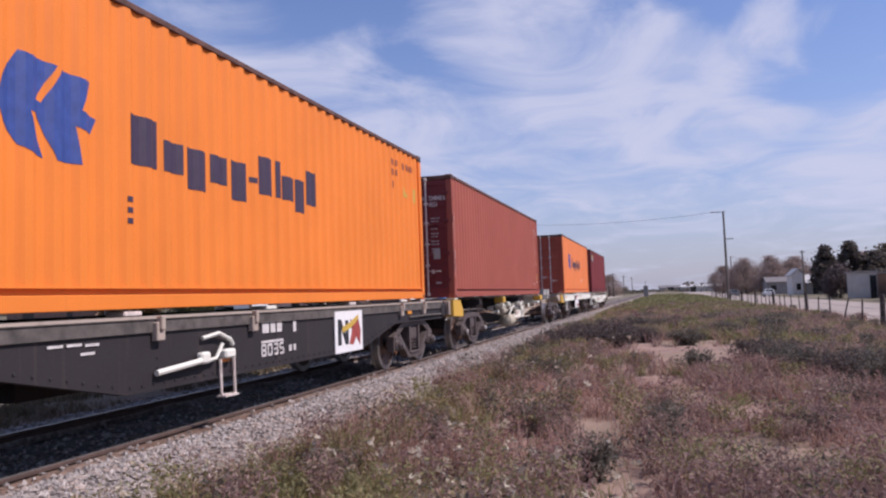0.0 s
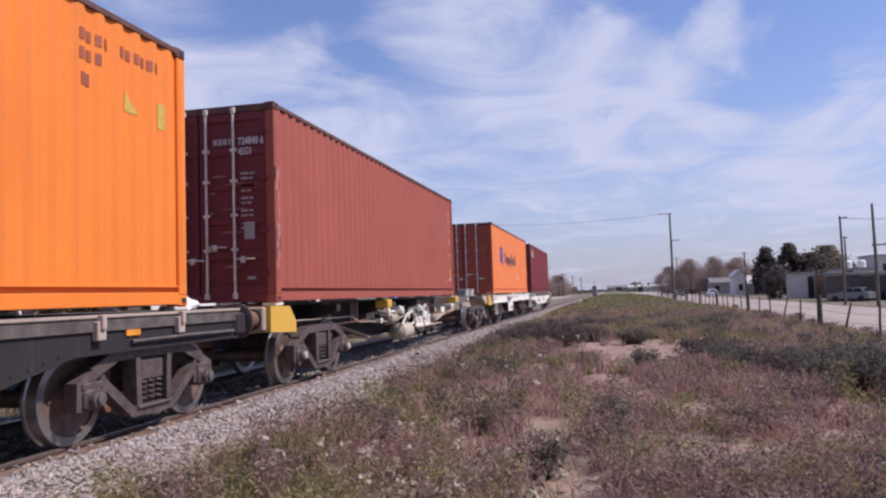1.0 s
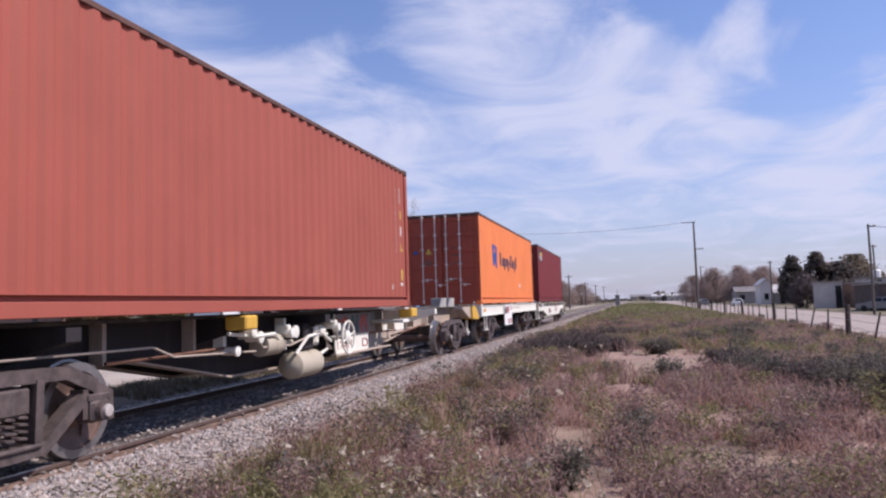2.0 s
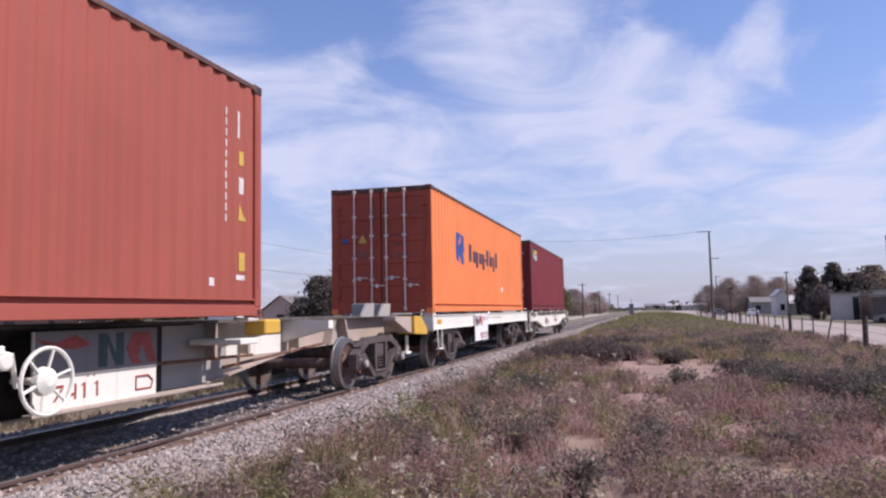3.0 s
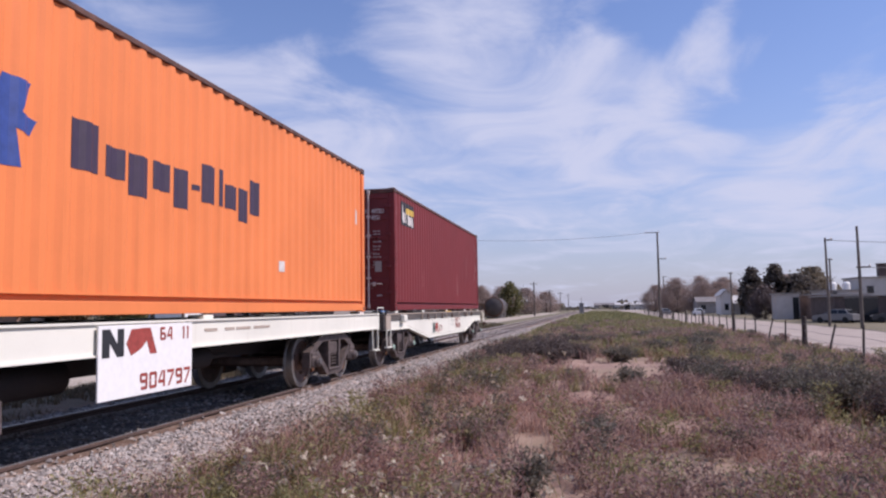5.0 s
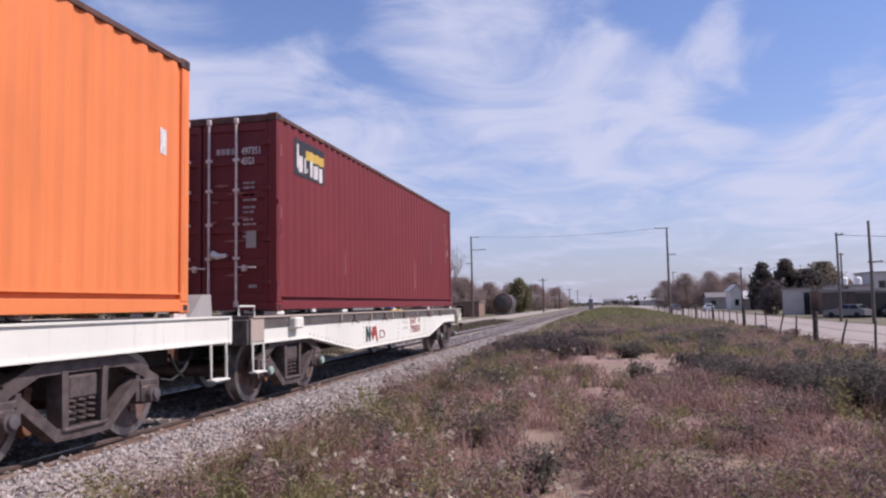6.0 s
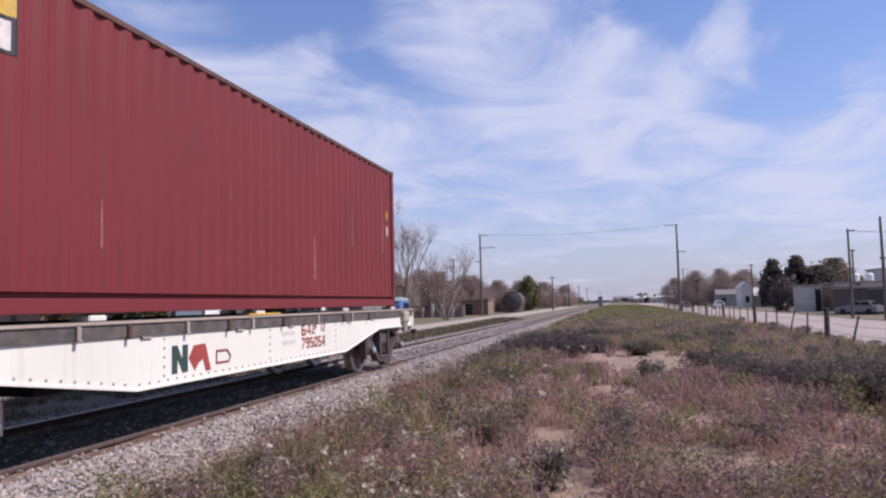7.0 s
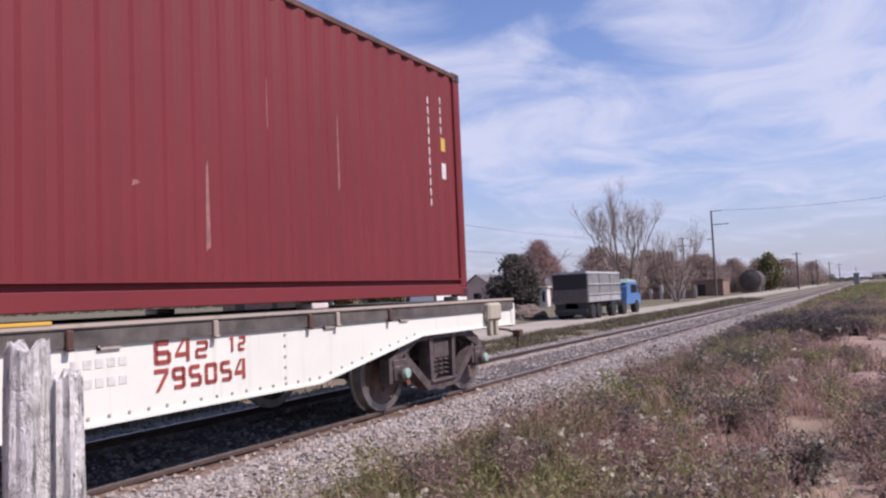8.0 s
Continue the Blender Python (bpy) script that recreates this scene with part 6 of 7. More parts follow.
def utility_pole(x, y, z, top, radius, arms, label="weathered wooden line pole with crossarm"):
    ob = thing("utility_pole", label, "utility pole", "poles along the line", pose(x, y, z))
    part("shaft", Solid().tube([(0, 0, -0.3), (0.02, 0, top * 0.5), (0, 0, top)], radius, 10, 0, radius * 0.62), M_pole, ob)
    for h, a, b in arms:
        s = Solid().box(a, b, -0.06, 0.06, h - 0.06, h + 0.06, 0, 0.01)
        o = part("crossarm", s, M_pole, ob)
        for u in (a + 0.1, b - 0.1):
            part("insulator", Solid().turned([(0, 0.05), (0.12, 0.06), (0.16, 0.03)], "z", (u, 0, h + 0.06), 8, [0, 0]), M_zinc, o)
    return ob


def second_leg(ob, x, top, radius):
    """The other leg of a double pole."""
    part("shaft", Solid().tube([(x, 0, -0.3), (x, 0, top)], radius, 10, 0, radius * 0.7), M_pole, ob)


utility_pole(9.7, 126.0, -0.5, 14.0, 0.22, [(13.95, -1.9, 0.3), (9.6, 0.0, 1.3)])
utility_pole(-22.7, 125.5, -0.6, 13.8, 0.20, [(13.7, -0.2, 1.6), (11.5, 0.0, 2.6), (9.2, -0.9, 0.2)])
utility_pole(19.8, 240.0, -0.6, 11.2, 0.2, [(11.0, -0.4, 1.2)])
utility_pole(-39.8, 182.0, -0.6, 13.2, 0.22, [(13.0, -1.3, 1.3), (11.2, -1.0, 1.0), (10.2, -1.0, 1.0)])
utility_pole(-15.2, 180.0, -0.6, 8.2, 0.22, [(7.7, -0.9, 0.9)])
utility_pole(-16.5, 260.0, -0.6, 8.2, 0.22, [(7.7, -1.2, 1.2)])
utility_pole(-15.0, 300.0, -0.6, 8.0, 0.22, [(7.5, -1.2, 1.2)])
utility_pole(-15.0, 380.0, -0.6, 8.5, 0.22, [(8.0, -1.2, 1.2)])
utility_pole(20.3, 73.0, -0.6, 8.0, 0.13, [(7.8, -0.1, 0.6)], "thin wooden pole beside the dirt street")
utility_pole(21.1, 67.0, -0.6, 8.4, 0.15, [(5.0, -0.2, 0.9)], "thin wooden pole beside the dirt street")
utility_pole(23.1, 140.0, -0.6, 7.9, 0.16, [(7.6, -0.4, 0.4)], "thin wooden pole beside the dirt street")
utility_pole(31.0, 110.0, -0.6, 8.2, 0.16, [(8.0, -0.4, 0.4)], "thin wooden pole beside the dirt street")
double_pole = utility_pole(-74.9, 90.0, -0.6, 12.7, 0.20, [(12.6, -1.9, 1.9), (10.6, -1.9, 1.9)], "tall double line pole with two crossarms")
for x in (-1.5, 1.5):
    second_leg(double_pole, x, 12.6, 0.10)
utility_pole(-36.1, 60.0, -0.6, 6.7, 0.16, [(6.5, -0.3, 0.5)], "plain wooden pole behind the track")


def wire(a, b, sag, label="thin overhead wire between poles"):
    pts = [(a[0] + (b[0] - a[0]) * t, a[1] + (b[1] - a[1]) * t, a[2] + (b[2] - a[2]) * t - sag * 4 * t * (1 - t)) for t in np.linspace(0, 1, 17)]
    whole("overhead_wire", Solid().tube(pts, 0.022, 4), M_wire, label, "wire", "overhead wires")


wire((8.0, 126, 13.45), (-21.3, 125.5, 13.15), 0.55)
wire((20.3, 73, 7.2), (40, 60, 6.4), 0.6)
wire((21.1, 67, 4.4), (45, 64, 5.0), 0.5)
wire((-74.9, 90, 10.1), (-36.1, 60, 5.9), 0.9)
wire((-36.1, 60, 5.9), (-39.8, 182, 10.5), 1.5)
wire((-63, 20, 17.5), (-39.8, 182, 12.2), 3.5)
wire((-110, 110, 11), (-74.9, 90, 10.1), 0.8)


def street_lamp(x, y, z):
    ob = thing("street_lamp", "bent grey steel street lamp", "street lamp", "", pose(x, y, z))
    part("mast", Solid().tube([(0, 0, 0), (0, 0, 8.6), (0.5, 0, 9.3), (1.6, 0, 9.9), (2.1, 0, 9.95)], 0.10, 8, 0, 0.06), M_zinc, ob)
    part("lamp_head", Solid().box(2.0, 2.55, -0.12, 0.12, 9.86, 10.0, 0, 0.04), M_zinc, ob)


street_lamp(-53.8, 80.0, -0.6)


# ---- trees ----
M_bark = plain("grey_bark", (0.23, 0.18, 0.15), 0.9, 0, 0.35, 5, 0.4)
M_darkbark = plain("dark_bark", (0.075, 0.058, 0.05), 0.9, 0, 0.35, 5, 0.4)
M_rustleaf = leafy("browning_leaves", [(0.0, (0.12, 0.082, 0.045)), (0.5, (0.23, 0.15, 0.075)), (1.0, (0.34, 0.22, 0.11))], 0.15)
M_oliveleaf = leafy("olive_leaves", [(0.0, (0.075, 0.075, 0.036)), (0.5, (0.15, 0.14, 0.06)), (1.0, (0.24, 0.21, 0.09))], 0.15)
M_darkleaf = leafy("dark_evergreen_leaves", [(0.0, (0.070, 0.062, 0.056)), (0.6, (0.133, 0.110, 0.094)), (1.0, (0.203, 0.164, 0.133))], 0.1)
M_twig = leafy("bare_twigs", [(0.0, (0.213, 0.150, 0.132)), (0.5, (0.325, 0.240, 0.204)), (1.0, (0.450, 0.348, 0.288))], 0.1, 0.85, 0.1)


M_darktwig = leafy("dark_twigs", [(0.0, (0.090, 0.066, 0.066)), (0.5, (0.144, 0.108, 0.102)), (1.0, (0.216, 0.168, 0.150))], 0.1, 0.85, 0.1)
M_redtwig = leafy("reddish_twigs", [(0.0, (0.209, 0.121, 0.110)), (0.5, (0.319, 0.193, 0.171)), (1.0, (0.418, 0.275, 0.242))], 0.1, 0.85, 0.1)
M_browncrown = leafy("brownish_crown", [(0.0, (0.12, 0.095, 0.07)), (0.5, (0.20, 0.165, 0.12)), (1.0, (0.29, 0.24, 0.18))], 0.15)


def branch(s, rng, start, way, length, radius, depth, spread, tips, up=0.25):
    """One limb and what grows from it."""
    mid = start + way * length * 0.5 + Vector([rng.uniform(-1, 1) for _ in range(3)]) * length * 0.06
    end = start + way * length + Vector([rng.uniform(-1, 1) for _ in range(3)]) * length * 0.08
    s.tube([start, mid, end], radius, 6 if radius > 0.06 else 4, 0, radius * 0.55)
    if depth == 0:
        tips.append(end)
        return
    for k in range(rng.choice((2, 3, 3))):
        side = Vector([rng.uniform(-1, 1) for _ in range(3)])
        w = (way + side * spread + Vector((0, 0, up))).normalized()
        at = mid.lerp(end, rng.uniform(0.1, 1.0))
        branch(s, rng, at, w, length * rng.uniform(0.55, 0.8), radius * 0.52, depth - 1, spread, tips, up)


def bare_tree(x, y, z, height, stems, seed, lean=0.35, depth=4, label="tall bare tree with many thin upright limbs", thick=0.20):
    rng = random.Random(seed)
    ob = thing("tree", label, "tree", "trees", pose(x, y, z))
    s, tips = Solid(), []
    for k in range(stems):
        a = 2 * math.pi * k / stems + rng.uniform(-0.4, 0.4)
        w = Vector((math.cos(a) * lean, math.sin(a) * lean, 1)).normalized()
        branch(s, rng, Vector((math.cos(a) * thick, math.sin(a) * thick, -0.2)), w, height * rng.uniform(0.38, 0.46), thick * rng.uniform(0.7, 1.0), depth, 0.42, tips, 0.30)
    part("trunk", s, M_bark, ob, "grey forked trunk with bare limbs")
    g = np.random.default_rng(seed)
    p = np.array([tuple(t) for t in tips])
    i = np.repeat(np.arange(len(p)), 6)
    q = p[i] + g.standard_normal((len(i), 3)) * 0.30
    v, f = leaf_quads(g, q[:, 0], q[:, 1], q[:, 2], 0.42 * np.ones(len(i)), 0.045)
    part("crown", quick_mesh("crown", v, f, M_twig), None, ob)


def leafy_tree(x, y, z, height, width, seed, leaf, label, low=0.12, leaves=5200, size=0.26, peak=0.5, slim=0.6, k=120):
    """Trunk, limbs and a crown of small leaves in uneven clumps."""
    rng, g = random.Random(seed), np.random.default_rng(seed)
    ob = thing("tree", label, "tree", "trees", pose(x, y, z))
    s, tips = Solid(), []
    branch(s, rng, Vector((0, 0, -0.2)), Vector((0.03, 0.02, 1)).normalized(), height * 0.45, width * 0.035, 3, 0.6, tips)
    part("trunk", s, M_darkbark, ob)
    a = g.uniform(0, 6.28, k)
    t = g.random(k)
    prof = np.sin(np.pi * np.clip((t * (1 - 0.10) + 0.10), 0, 1) ** (0.6 + peak * 0.6))
    r = width * 0.40 * prof * np.sqrt(g.uniform(0.35, 1.0, k))
    c = np.stack([r * np.cos(a), r * np.sin(a), height * (low + (0.93 - low) * t)], -1)
    i = g.integers(0, k, leaves)
    q = c[i] + g.standard_normal((leaves, 3)) * np.array([0.070, 0.070, 0.055]) * width * g.uniform(0.6, 1.15, k)[i][:, None]
    q[:, 2] = np.clip(q[:, 2], 0.15, height)
    v, f = leaf_quads(g, q[:, 0], q[:, 1], q[:, 2], size * np.ones(leaves), slim)
    part("crown", quick_mesh("crown", v, f, leaf), None, ob)


bare_tree(-25.6, 87.0, -0.6, 12.6, 7, 3, 0.42, 5, "tall bare tree with many thin upright limbs", 0.21)
bare_tree(-22.0, 95.0, -0.6, 9.5, 6, 8, 0.5, 4, "smaller bare tree beside the tall one", 0.12)
leafy_tree(-40.2, 87.0, -0.6, 6.8, 8.4, 5, M_darkleaf, "dense dark green round tree beside the gravel road", 0.02, 14000, 0.38)
leafy_tree(-61.8, 75.0, -0.6, 8.3, 8.8, 6, M_rustleaf, "rounded tree with browning olive leaves", 0.02, 17000, 0.36)
leafy_tree(-50.8, 73.5, -0.6, 7.0, 7.4, 7, M_oliveleaf, "rounded tree with olive leaves", 0.02, 15000, 0.34, 0.3)
leafy_tree(-51.6, 78.0, -0.6, 8.9, 8.6, 9, M_darkleaf, "dark green rounded tree behind an olive one", 0.03, 15000, 0.36)
leafy_tree(29.3, 154.0, -0.6, 9.3, 6.2, 10, M_darkleaf, "dark evergreen tree behind the low houses", 0.10, 9000, 0.55, 0.4, 0.6, 70)
leafy_tree(33.8, 156.0, -0.6, 9.9, 6.4, 11, M_darkleaf, "dark evergreen tree behind the low houses", 0.10, 9000, 0.55, 0.4, 0.6, 70)
leafy_tree(38.0, 156.0, -0.6, 7.8, 9.5, 12, M_darkleaf, "lower dark evergreen tree behind the low houses", 0.05, 9000, 0.6, 0.4, 0.6, 80)
leafy_tree(22.8, 112.0, -0.6, 4.7, 5.0, 15, M_darktwig, "dark leafless tree beside a plastered block", 0.06, 9000, 0.5, 0.5, 0.12, 60)
leafy_tree(42.5, 164.0, -0.6, 9.4, 11.5, 13, M_browncrown, "broad brownish tree behind the low houses", 0.08, 9000, 0.6)
leafy_tree(-19.6, 168.0, -0.6, 8.0, 7.0, 14, M_oliveleaf, "rounded olive tree near the track", 0.1, 3200, 0.5)
for i, (x, y, h, w) in enumerate(((-33, 108, 7, 9), (-30, 124, 7.5, 10), (-36, 135, 8.5, 11), (-28, 145, 7.5, 10), (-26, 165, 7, 9), (-33, 160, 8, 11), (-24, 190, 7.5, 10), (-22, 230, 8, 12), (-20, 290, 8, 14),
                                  (26, 200, 7.6, 11), (32, 214, 8.2, 12), (40, 215, 7.5, 12), (24, 250, 7.5, 12), (30, 290, 8, 14), (-37.5, 112, 8.4, 10), (-41, 97, 9.2, 8), (22, 225, 10, 13), (29, 228, 10.5, 13), (36, 230, 10, 14), (19, 262, 9, 12), (44, 190, 9, 13))):
    g = random.Random(300 + i)
    leafy_tree(x, y, -0.6, h, w, 40 + i, M_redtwig if x == -41 else M_twig, "leafless brownish tree with a fine haze of twigs", 0.05, 14000, 0.85, 0.5, 0.06, 220)


def far_woods():
    """Low uneven woods along the horizon."""
    g = np.random.default_rng(77)
    n = 26000
    a = radians(-75) + radians(135) * g.random(n)
    d = g.uniform(420, 760, n)
    x, y = d * np.sin(a), d * np.cos(a)
    top = 3.0 + 6.5 * patchy(a * 57.3, a * 0 + 2, 2.3, 81) * patchy(a * 57.3, a * 0 + 5, 7.0, 82) + 1.5 * patchy(a * 57.3, a * 0 + 9, 0.6, 83)
    top = np.where(np.abs(a + 0.01) < 0.035, 1.5, top)
    z = -0.6 + top * g.random(n)
    v, f = leaf_quads(g, x, y, z, 2.6 * np.ones(n), 0.7)
    tagged(new("far_woods", quick_mesh("far_woods", v, f, M_farleaf)), "far low brownish green woods along the horizon", "woods", "", "stuff")


M_farleaf = leafy("far_leaves", [(0.0, (0.075, 0.070, 0.055)), (0.5, (0.125, 0.11, 0.085)), (1.0, (0.19, 0.16, 0.125))], 0.1)
far_woods()


# ---- buildings ----
M_plaster = plain("dirty_plaster", (0.30, 0.275, 0.26), 0.9, 0, 0.25, 0.8)
M_whitewall = plain("whitewashed_wall", (0.52, 0.49, 0.46), 0.9, 0, 0.12, 0.8)
M_warmplaster = plain("warm_grey_plaster", (0.50, 0.455, 0.42), 0.9, 0, 0.15, 0.8)
M_palewall = plain("pale_limewashed_wall", (0.74, 0.68, 0.63), 0.9, 0, 0.1, 0.8)
M_pinkwall = plain("pinkish_wall", (0.62, 0.44, 0.38), 0.9, 0, 0.15, 0.8)
M_brick = plain("brown_brick_wall", (0.23, 0.145, 0.11), 0.9, 0, 0.3, 1.5)
# brick colour darkened for the workshop's shaded front; the chimney shares it
M_darkbrick = plain("dark_brick_wall", (0.10, 0.072, 0.064), 0.9, 0, 0.35, 1.5)
M_roof = plain("old_sheet_roof", (0.20, 0.18, 0.175), 0.7, 0.2, 0.3, 1.0)
M_paleroof = plain("pale_sheet_roof", (0.50, 0.48, 0.47), 0.6, 0.2, 0.2, 1.0)
M_opening = plain("dark_window_glass", (0.02, 0.022, 0.026), 0.15)


def house(x, y, z, wide, deep, eave, ridge, wall, roof, label, windows=(), along="x", name="house"):
    """A low house: walls, a gabled or flat roof with eaves, openings set into the walls that face the track and the viewer."""
    ob = thing(name, label, "house", "houses", pose(x, y, z))
    part("wall", Solid().box(-wide / 2, wide / 2, 0, deep, 0, eave, 0, 0.02), wall, ob)
    if ridge > eave:
        if along == "x":
            gable = [(0, eave), (deep, eave), (deep / 2, ridge)]
            part("gable", Solid().prism(gable, -wide / 2, wide / 2, "x"), wall, ob)
            for a, b in (((-0.3, eave - 0.05), (deep / 2, ridge + 0.08)), ((deep + 0.3, eave - 0.05), (deep / 2, ridge + 0.08))):
                part("roof", Solid().prism([a, b, (b[0], b[1] + 0.1), (a[0], a[1] + 0.1)], -wide / 2 - 0.25, wide / 2 + 0.25, "x"), roof, ob)
        else:
            part("gable", Solid().prism([(-wide / 2, eave), (wide / 2, eave), (0, ridge)], 0, deep, "y"), wall, ob)
            for k in (1, -1):
                a, b = (k * (wide / 2 + 0.3), eave - 0.08), (0, ridge + 0.08)
                part("roof", Solid().prism([a, b, (b[0], b[1] + 0.1), (a[0], a[1] + 0.1)], -0.3, deep + 0.3, "y"), roof, ob)
    else:
        part("roof", Solid().box(-wide / 2 - 0.2, wide / 2 + 0.2, -0.2, deep + 0.2, eave, eave + 0.16, 0, 0.02), roof, ob)
    for u, w, z0, z1 in windows:
        o = part("window" if z0 > 0.3 else "door", Solid().box(u, u + w, -0.025, 0.02, z0, z1), M_opening, ob)
        part("lintel", Solid().box(u - 0.08, u + w + 0.08, -0.05, 0.01, z1, z1 + 0.1), M_plaster, o)
        part("sill", Solid().box(u - 0.08, u + w + 0.08, -0.05, 0.01, z0 - 0.08, z0), M_plaster, o)
    return ob


house(24.5, 106.0, -0.6, 2.9, 2.6, 3.3, 3.3, M_warmplaster, M_plaster, "small flat grey plastered block on the street", [(0.62, 0.75, 0.0, 2.9)])
house(26.2, 165.0, -0.6, 2.3, 7.0, 4.0, 5.2, M_palewall, M_paleroof, "narrow whitewashed gabled house on the street", [(-0.4, 0.8, 1.0, 2.2)], "y")
house(30.2, 164.0, -0.6, 5.2, 7.0, 2.3, 3.9, M_plaster, M_paleroof, "low house with a pale sheet roof", [(-1.6, 1.0, 0.0, 2.0)])
house(32.5, 86.0, -0.6, 16.0, 9.0, 2.75, 2.75, M_darkbrick, M_plaster, "long low dark brick workshop with a flat roof", [(-7.0, 3.2, 0.0, 2.6), (-2.6, 3.0, 0.0, 2.6), (2.0, 1.2, 1.1, 2.0)])
house(30.4, 104.0, -0.6, 7.0, 8.0, 3.1, 3.1, M_brick, M_plaster, "low brownish house with a flat roof", [(-2.0, 1.0, 0.0, 2.0), (0.4, 1.4, 1.0, 2.2)])
house(33.6, 114.0, -0.6, 5.0, 6.0, 3.8, 3.8, M_warmplaster, M_plaster, "plastered house with white water tanks on its roof", [(-1.6, 0.9, 2.6, 3.6)])
house(39.4, 116.0, -0.6, 6.0, 7.0, 5.6, 5.6, M_whitewall, M_plaster, "taller pale house with a dark chimney block", [(-2.0, 0.9, 3.4, 4.4), (0.6, 0.9, 3.4, 4.4)])
for x in (32.6, 34.4):
    whole("water_tank", Solid().turned([(0, 0.52), (0.85, 0.55), (1.0, 0.45), (1.08, 0.18), (1.16, 0.18)], "z", (0, 0, 0), 16, [0] * 4), M_decal, "white round water tank on a flat roof", "water tank", "water tanks", pose(x, 115.0, 3.36), "", True)
whole("chimney", Solid().box(-0.6, 0.6, -0.5, 0.5, 0, 1.8, 0, 0.03).box(-0.7, 0.7, -0.6, 0.6, 1.8, 1.95, 0, 0.02), M_darkbrick, "dark brick chimney block on a pale house", "chimney", "", pose(40.2, 118.0, 5.16))
house(26.6, 190.0, -0.6, 6.4, 8.0, 2.8, 3.9, M_plaster, M_roof, "low grey house far down the street", [(-2.4, 1.2, 1.0, 2.1), (1.0, 1.2, 1.0, 2.1)])
house(20.0, 430.0, -0.6, 22.0, 14.0, 2.8, 4.0, M_whitewall, M_paleroof, "far pale shed with a low roof", [(-6.0, 3.0, 0.0, 3.0)])
house(6.0, 480.0, -0.6, 18.0, 16.0, 2.8, 4.2, M_plaster, M_roof, "far grey shed with a low roof", [(-4.0, 4.0, 0.0, 3.2)])
house(-51.6, 98.0, -0.6, 5.6, 9.0, 2.7, 4.7, M_pinkwall, M_roof, "small gabled house with pinkish walls", [(-0.6, 1.3, 0.9, 2.0)], "y")
house(-86.0, 88.0, -0.6, 16.0, 10.0, 3.4, 4.8, M_brick, M_plaster, "low brown shed behind the tracks", [(-5.0, 2.0, 0.0, 2.4), (3.0, 1.0, 1.0, 2.2)])
house(-36.9, 88.0, -0.6, 1.1, 1.1, 2.4, 2.4, M_palewall, M_palewall, "small white gate house with a dark opening", [(-0.1, 0.35, 0.7, 1.9)], "x", "hut")
house(-71.0, 84.0, -0.6, 2.6, 4.0, 2.7, 2.7, M_whitewall, M_whitewall, "small white hut with a dark doorway", [(-1.0, 1.1, 0.0, 2.0)], "x", "hut")
house(-29.0, 128.0, -0.6, 14.0, 6.0, 2.6, 2.6, M_brick, M_roof, "low brown house among bare trees", [(-5.0, 1.2, 0.8, 2.0), (-1.0, 1.2, 0.8, 2.0), (3.0, 1.2, 0.0, 2.0)])


def boundary_wall(x0, y0, n, seed):
    """Pale posts of a low wall by the gravel road."""
    rng = random.Random(seed)
    ob = thing("boundary_wall", "low wall with pale posts beside the gravel road", "wall", "", pose(x0, y0, -0.6))
    part("panel", Solid().box(0, n * 1.6, -0.06, 0.06, 0, 1.0, 0, 0.01), M_brick, ob)
    for i in range(n + 1):
        part("post", Solid().box(i * 1.6 - 0.22, i * 1.6 + 0.22, -0.14, 0.14, 0, rng.uniform(1.3, 2.2), 0, 0.02), M_whitewall if rng.random() < 0.6 else M_plaster, ob)


boundary_wall(-36.0, 112.0, 8, 3)


def tank(x, y, z):
    ob = thing("storage_tank", "large dark rusty cylindrical tank lying on cradles", "tank", "", pose(x, y, z))
    part("shell", Solid().turned([(-0.4, 0.5), (-0.3, 1.4), (0.0, 1.9), (7.0, 1.9), (7.3, 1.4), (7.4, 0.5)], "y", (0, 0, 2.3), 28, [0] * 5), plain("dark_tank_steel", (0.085, 0.07, 0.065), 0.6, 0.2, 0.3, 1.0), ob, "", None, True)
    part("rim", Solid().turned([(-0.06, 1.9), (-0.06, 2.0), (0.1, 2.0), (0.1, 1.9)], "y", (0, 0, 2.3), 28, [0] * 3), M_rust, ob)
    for u in (1.0, 6.0):
        part("cradle", Solid().box(-1.6, 1.6, u - 0.2, u + 0.2, 0, 1.2, 0, 0.03), M_plaster, ob)


tank(-20.9, 150.0, -0.6)
whole("signal_cabinet", Solid().box(-0.35, 0.35, -0.3, 0.3, -0.2, 2.0, 0, 0.03).box(-0.42, 0.42, -0.37, 0.37, 2.0, 2.1, 0, 0.02).tube([(0, 0, 2.0), (0, 0, 2.9)], 0.05, 6), M_plaster, "grey signal cabinet standing by the track", "cabinet", "", pose(-2.7, 120, 0))


# ---- vehicles ----
M_tyre = plain("tyre_rubber", (0.018, 0.017, 0.017), 0.85, 0, 0.3)
M_silver = plain("silver_car_paint", (0.20, 0.195, 0.20), 0.4, 0.3, 0.05, 2)
M_glass = plain("dark_car_glass", (0.015, 0.017, 0.02), 0.1, 0, 0.1)
M_tarp = plain("grey_tarpaulin", (0.34, 0.33, 0.33), 0.8, 0, 0.25, 1.2)
M_truckgrey = plain("grey_truck_body", (0.20, 0.19, 0.185), 0.6, 0, 0.2, 1.5)
M_blue_cab = plain("blue_truck_paint", (0.075, 0.17, 0.36), 0.45, 0, 0.15, 2)
M_lamp = plain("lamp_glass", (0.5, 0.48, 0.45), 0.2)


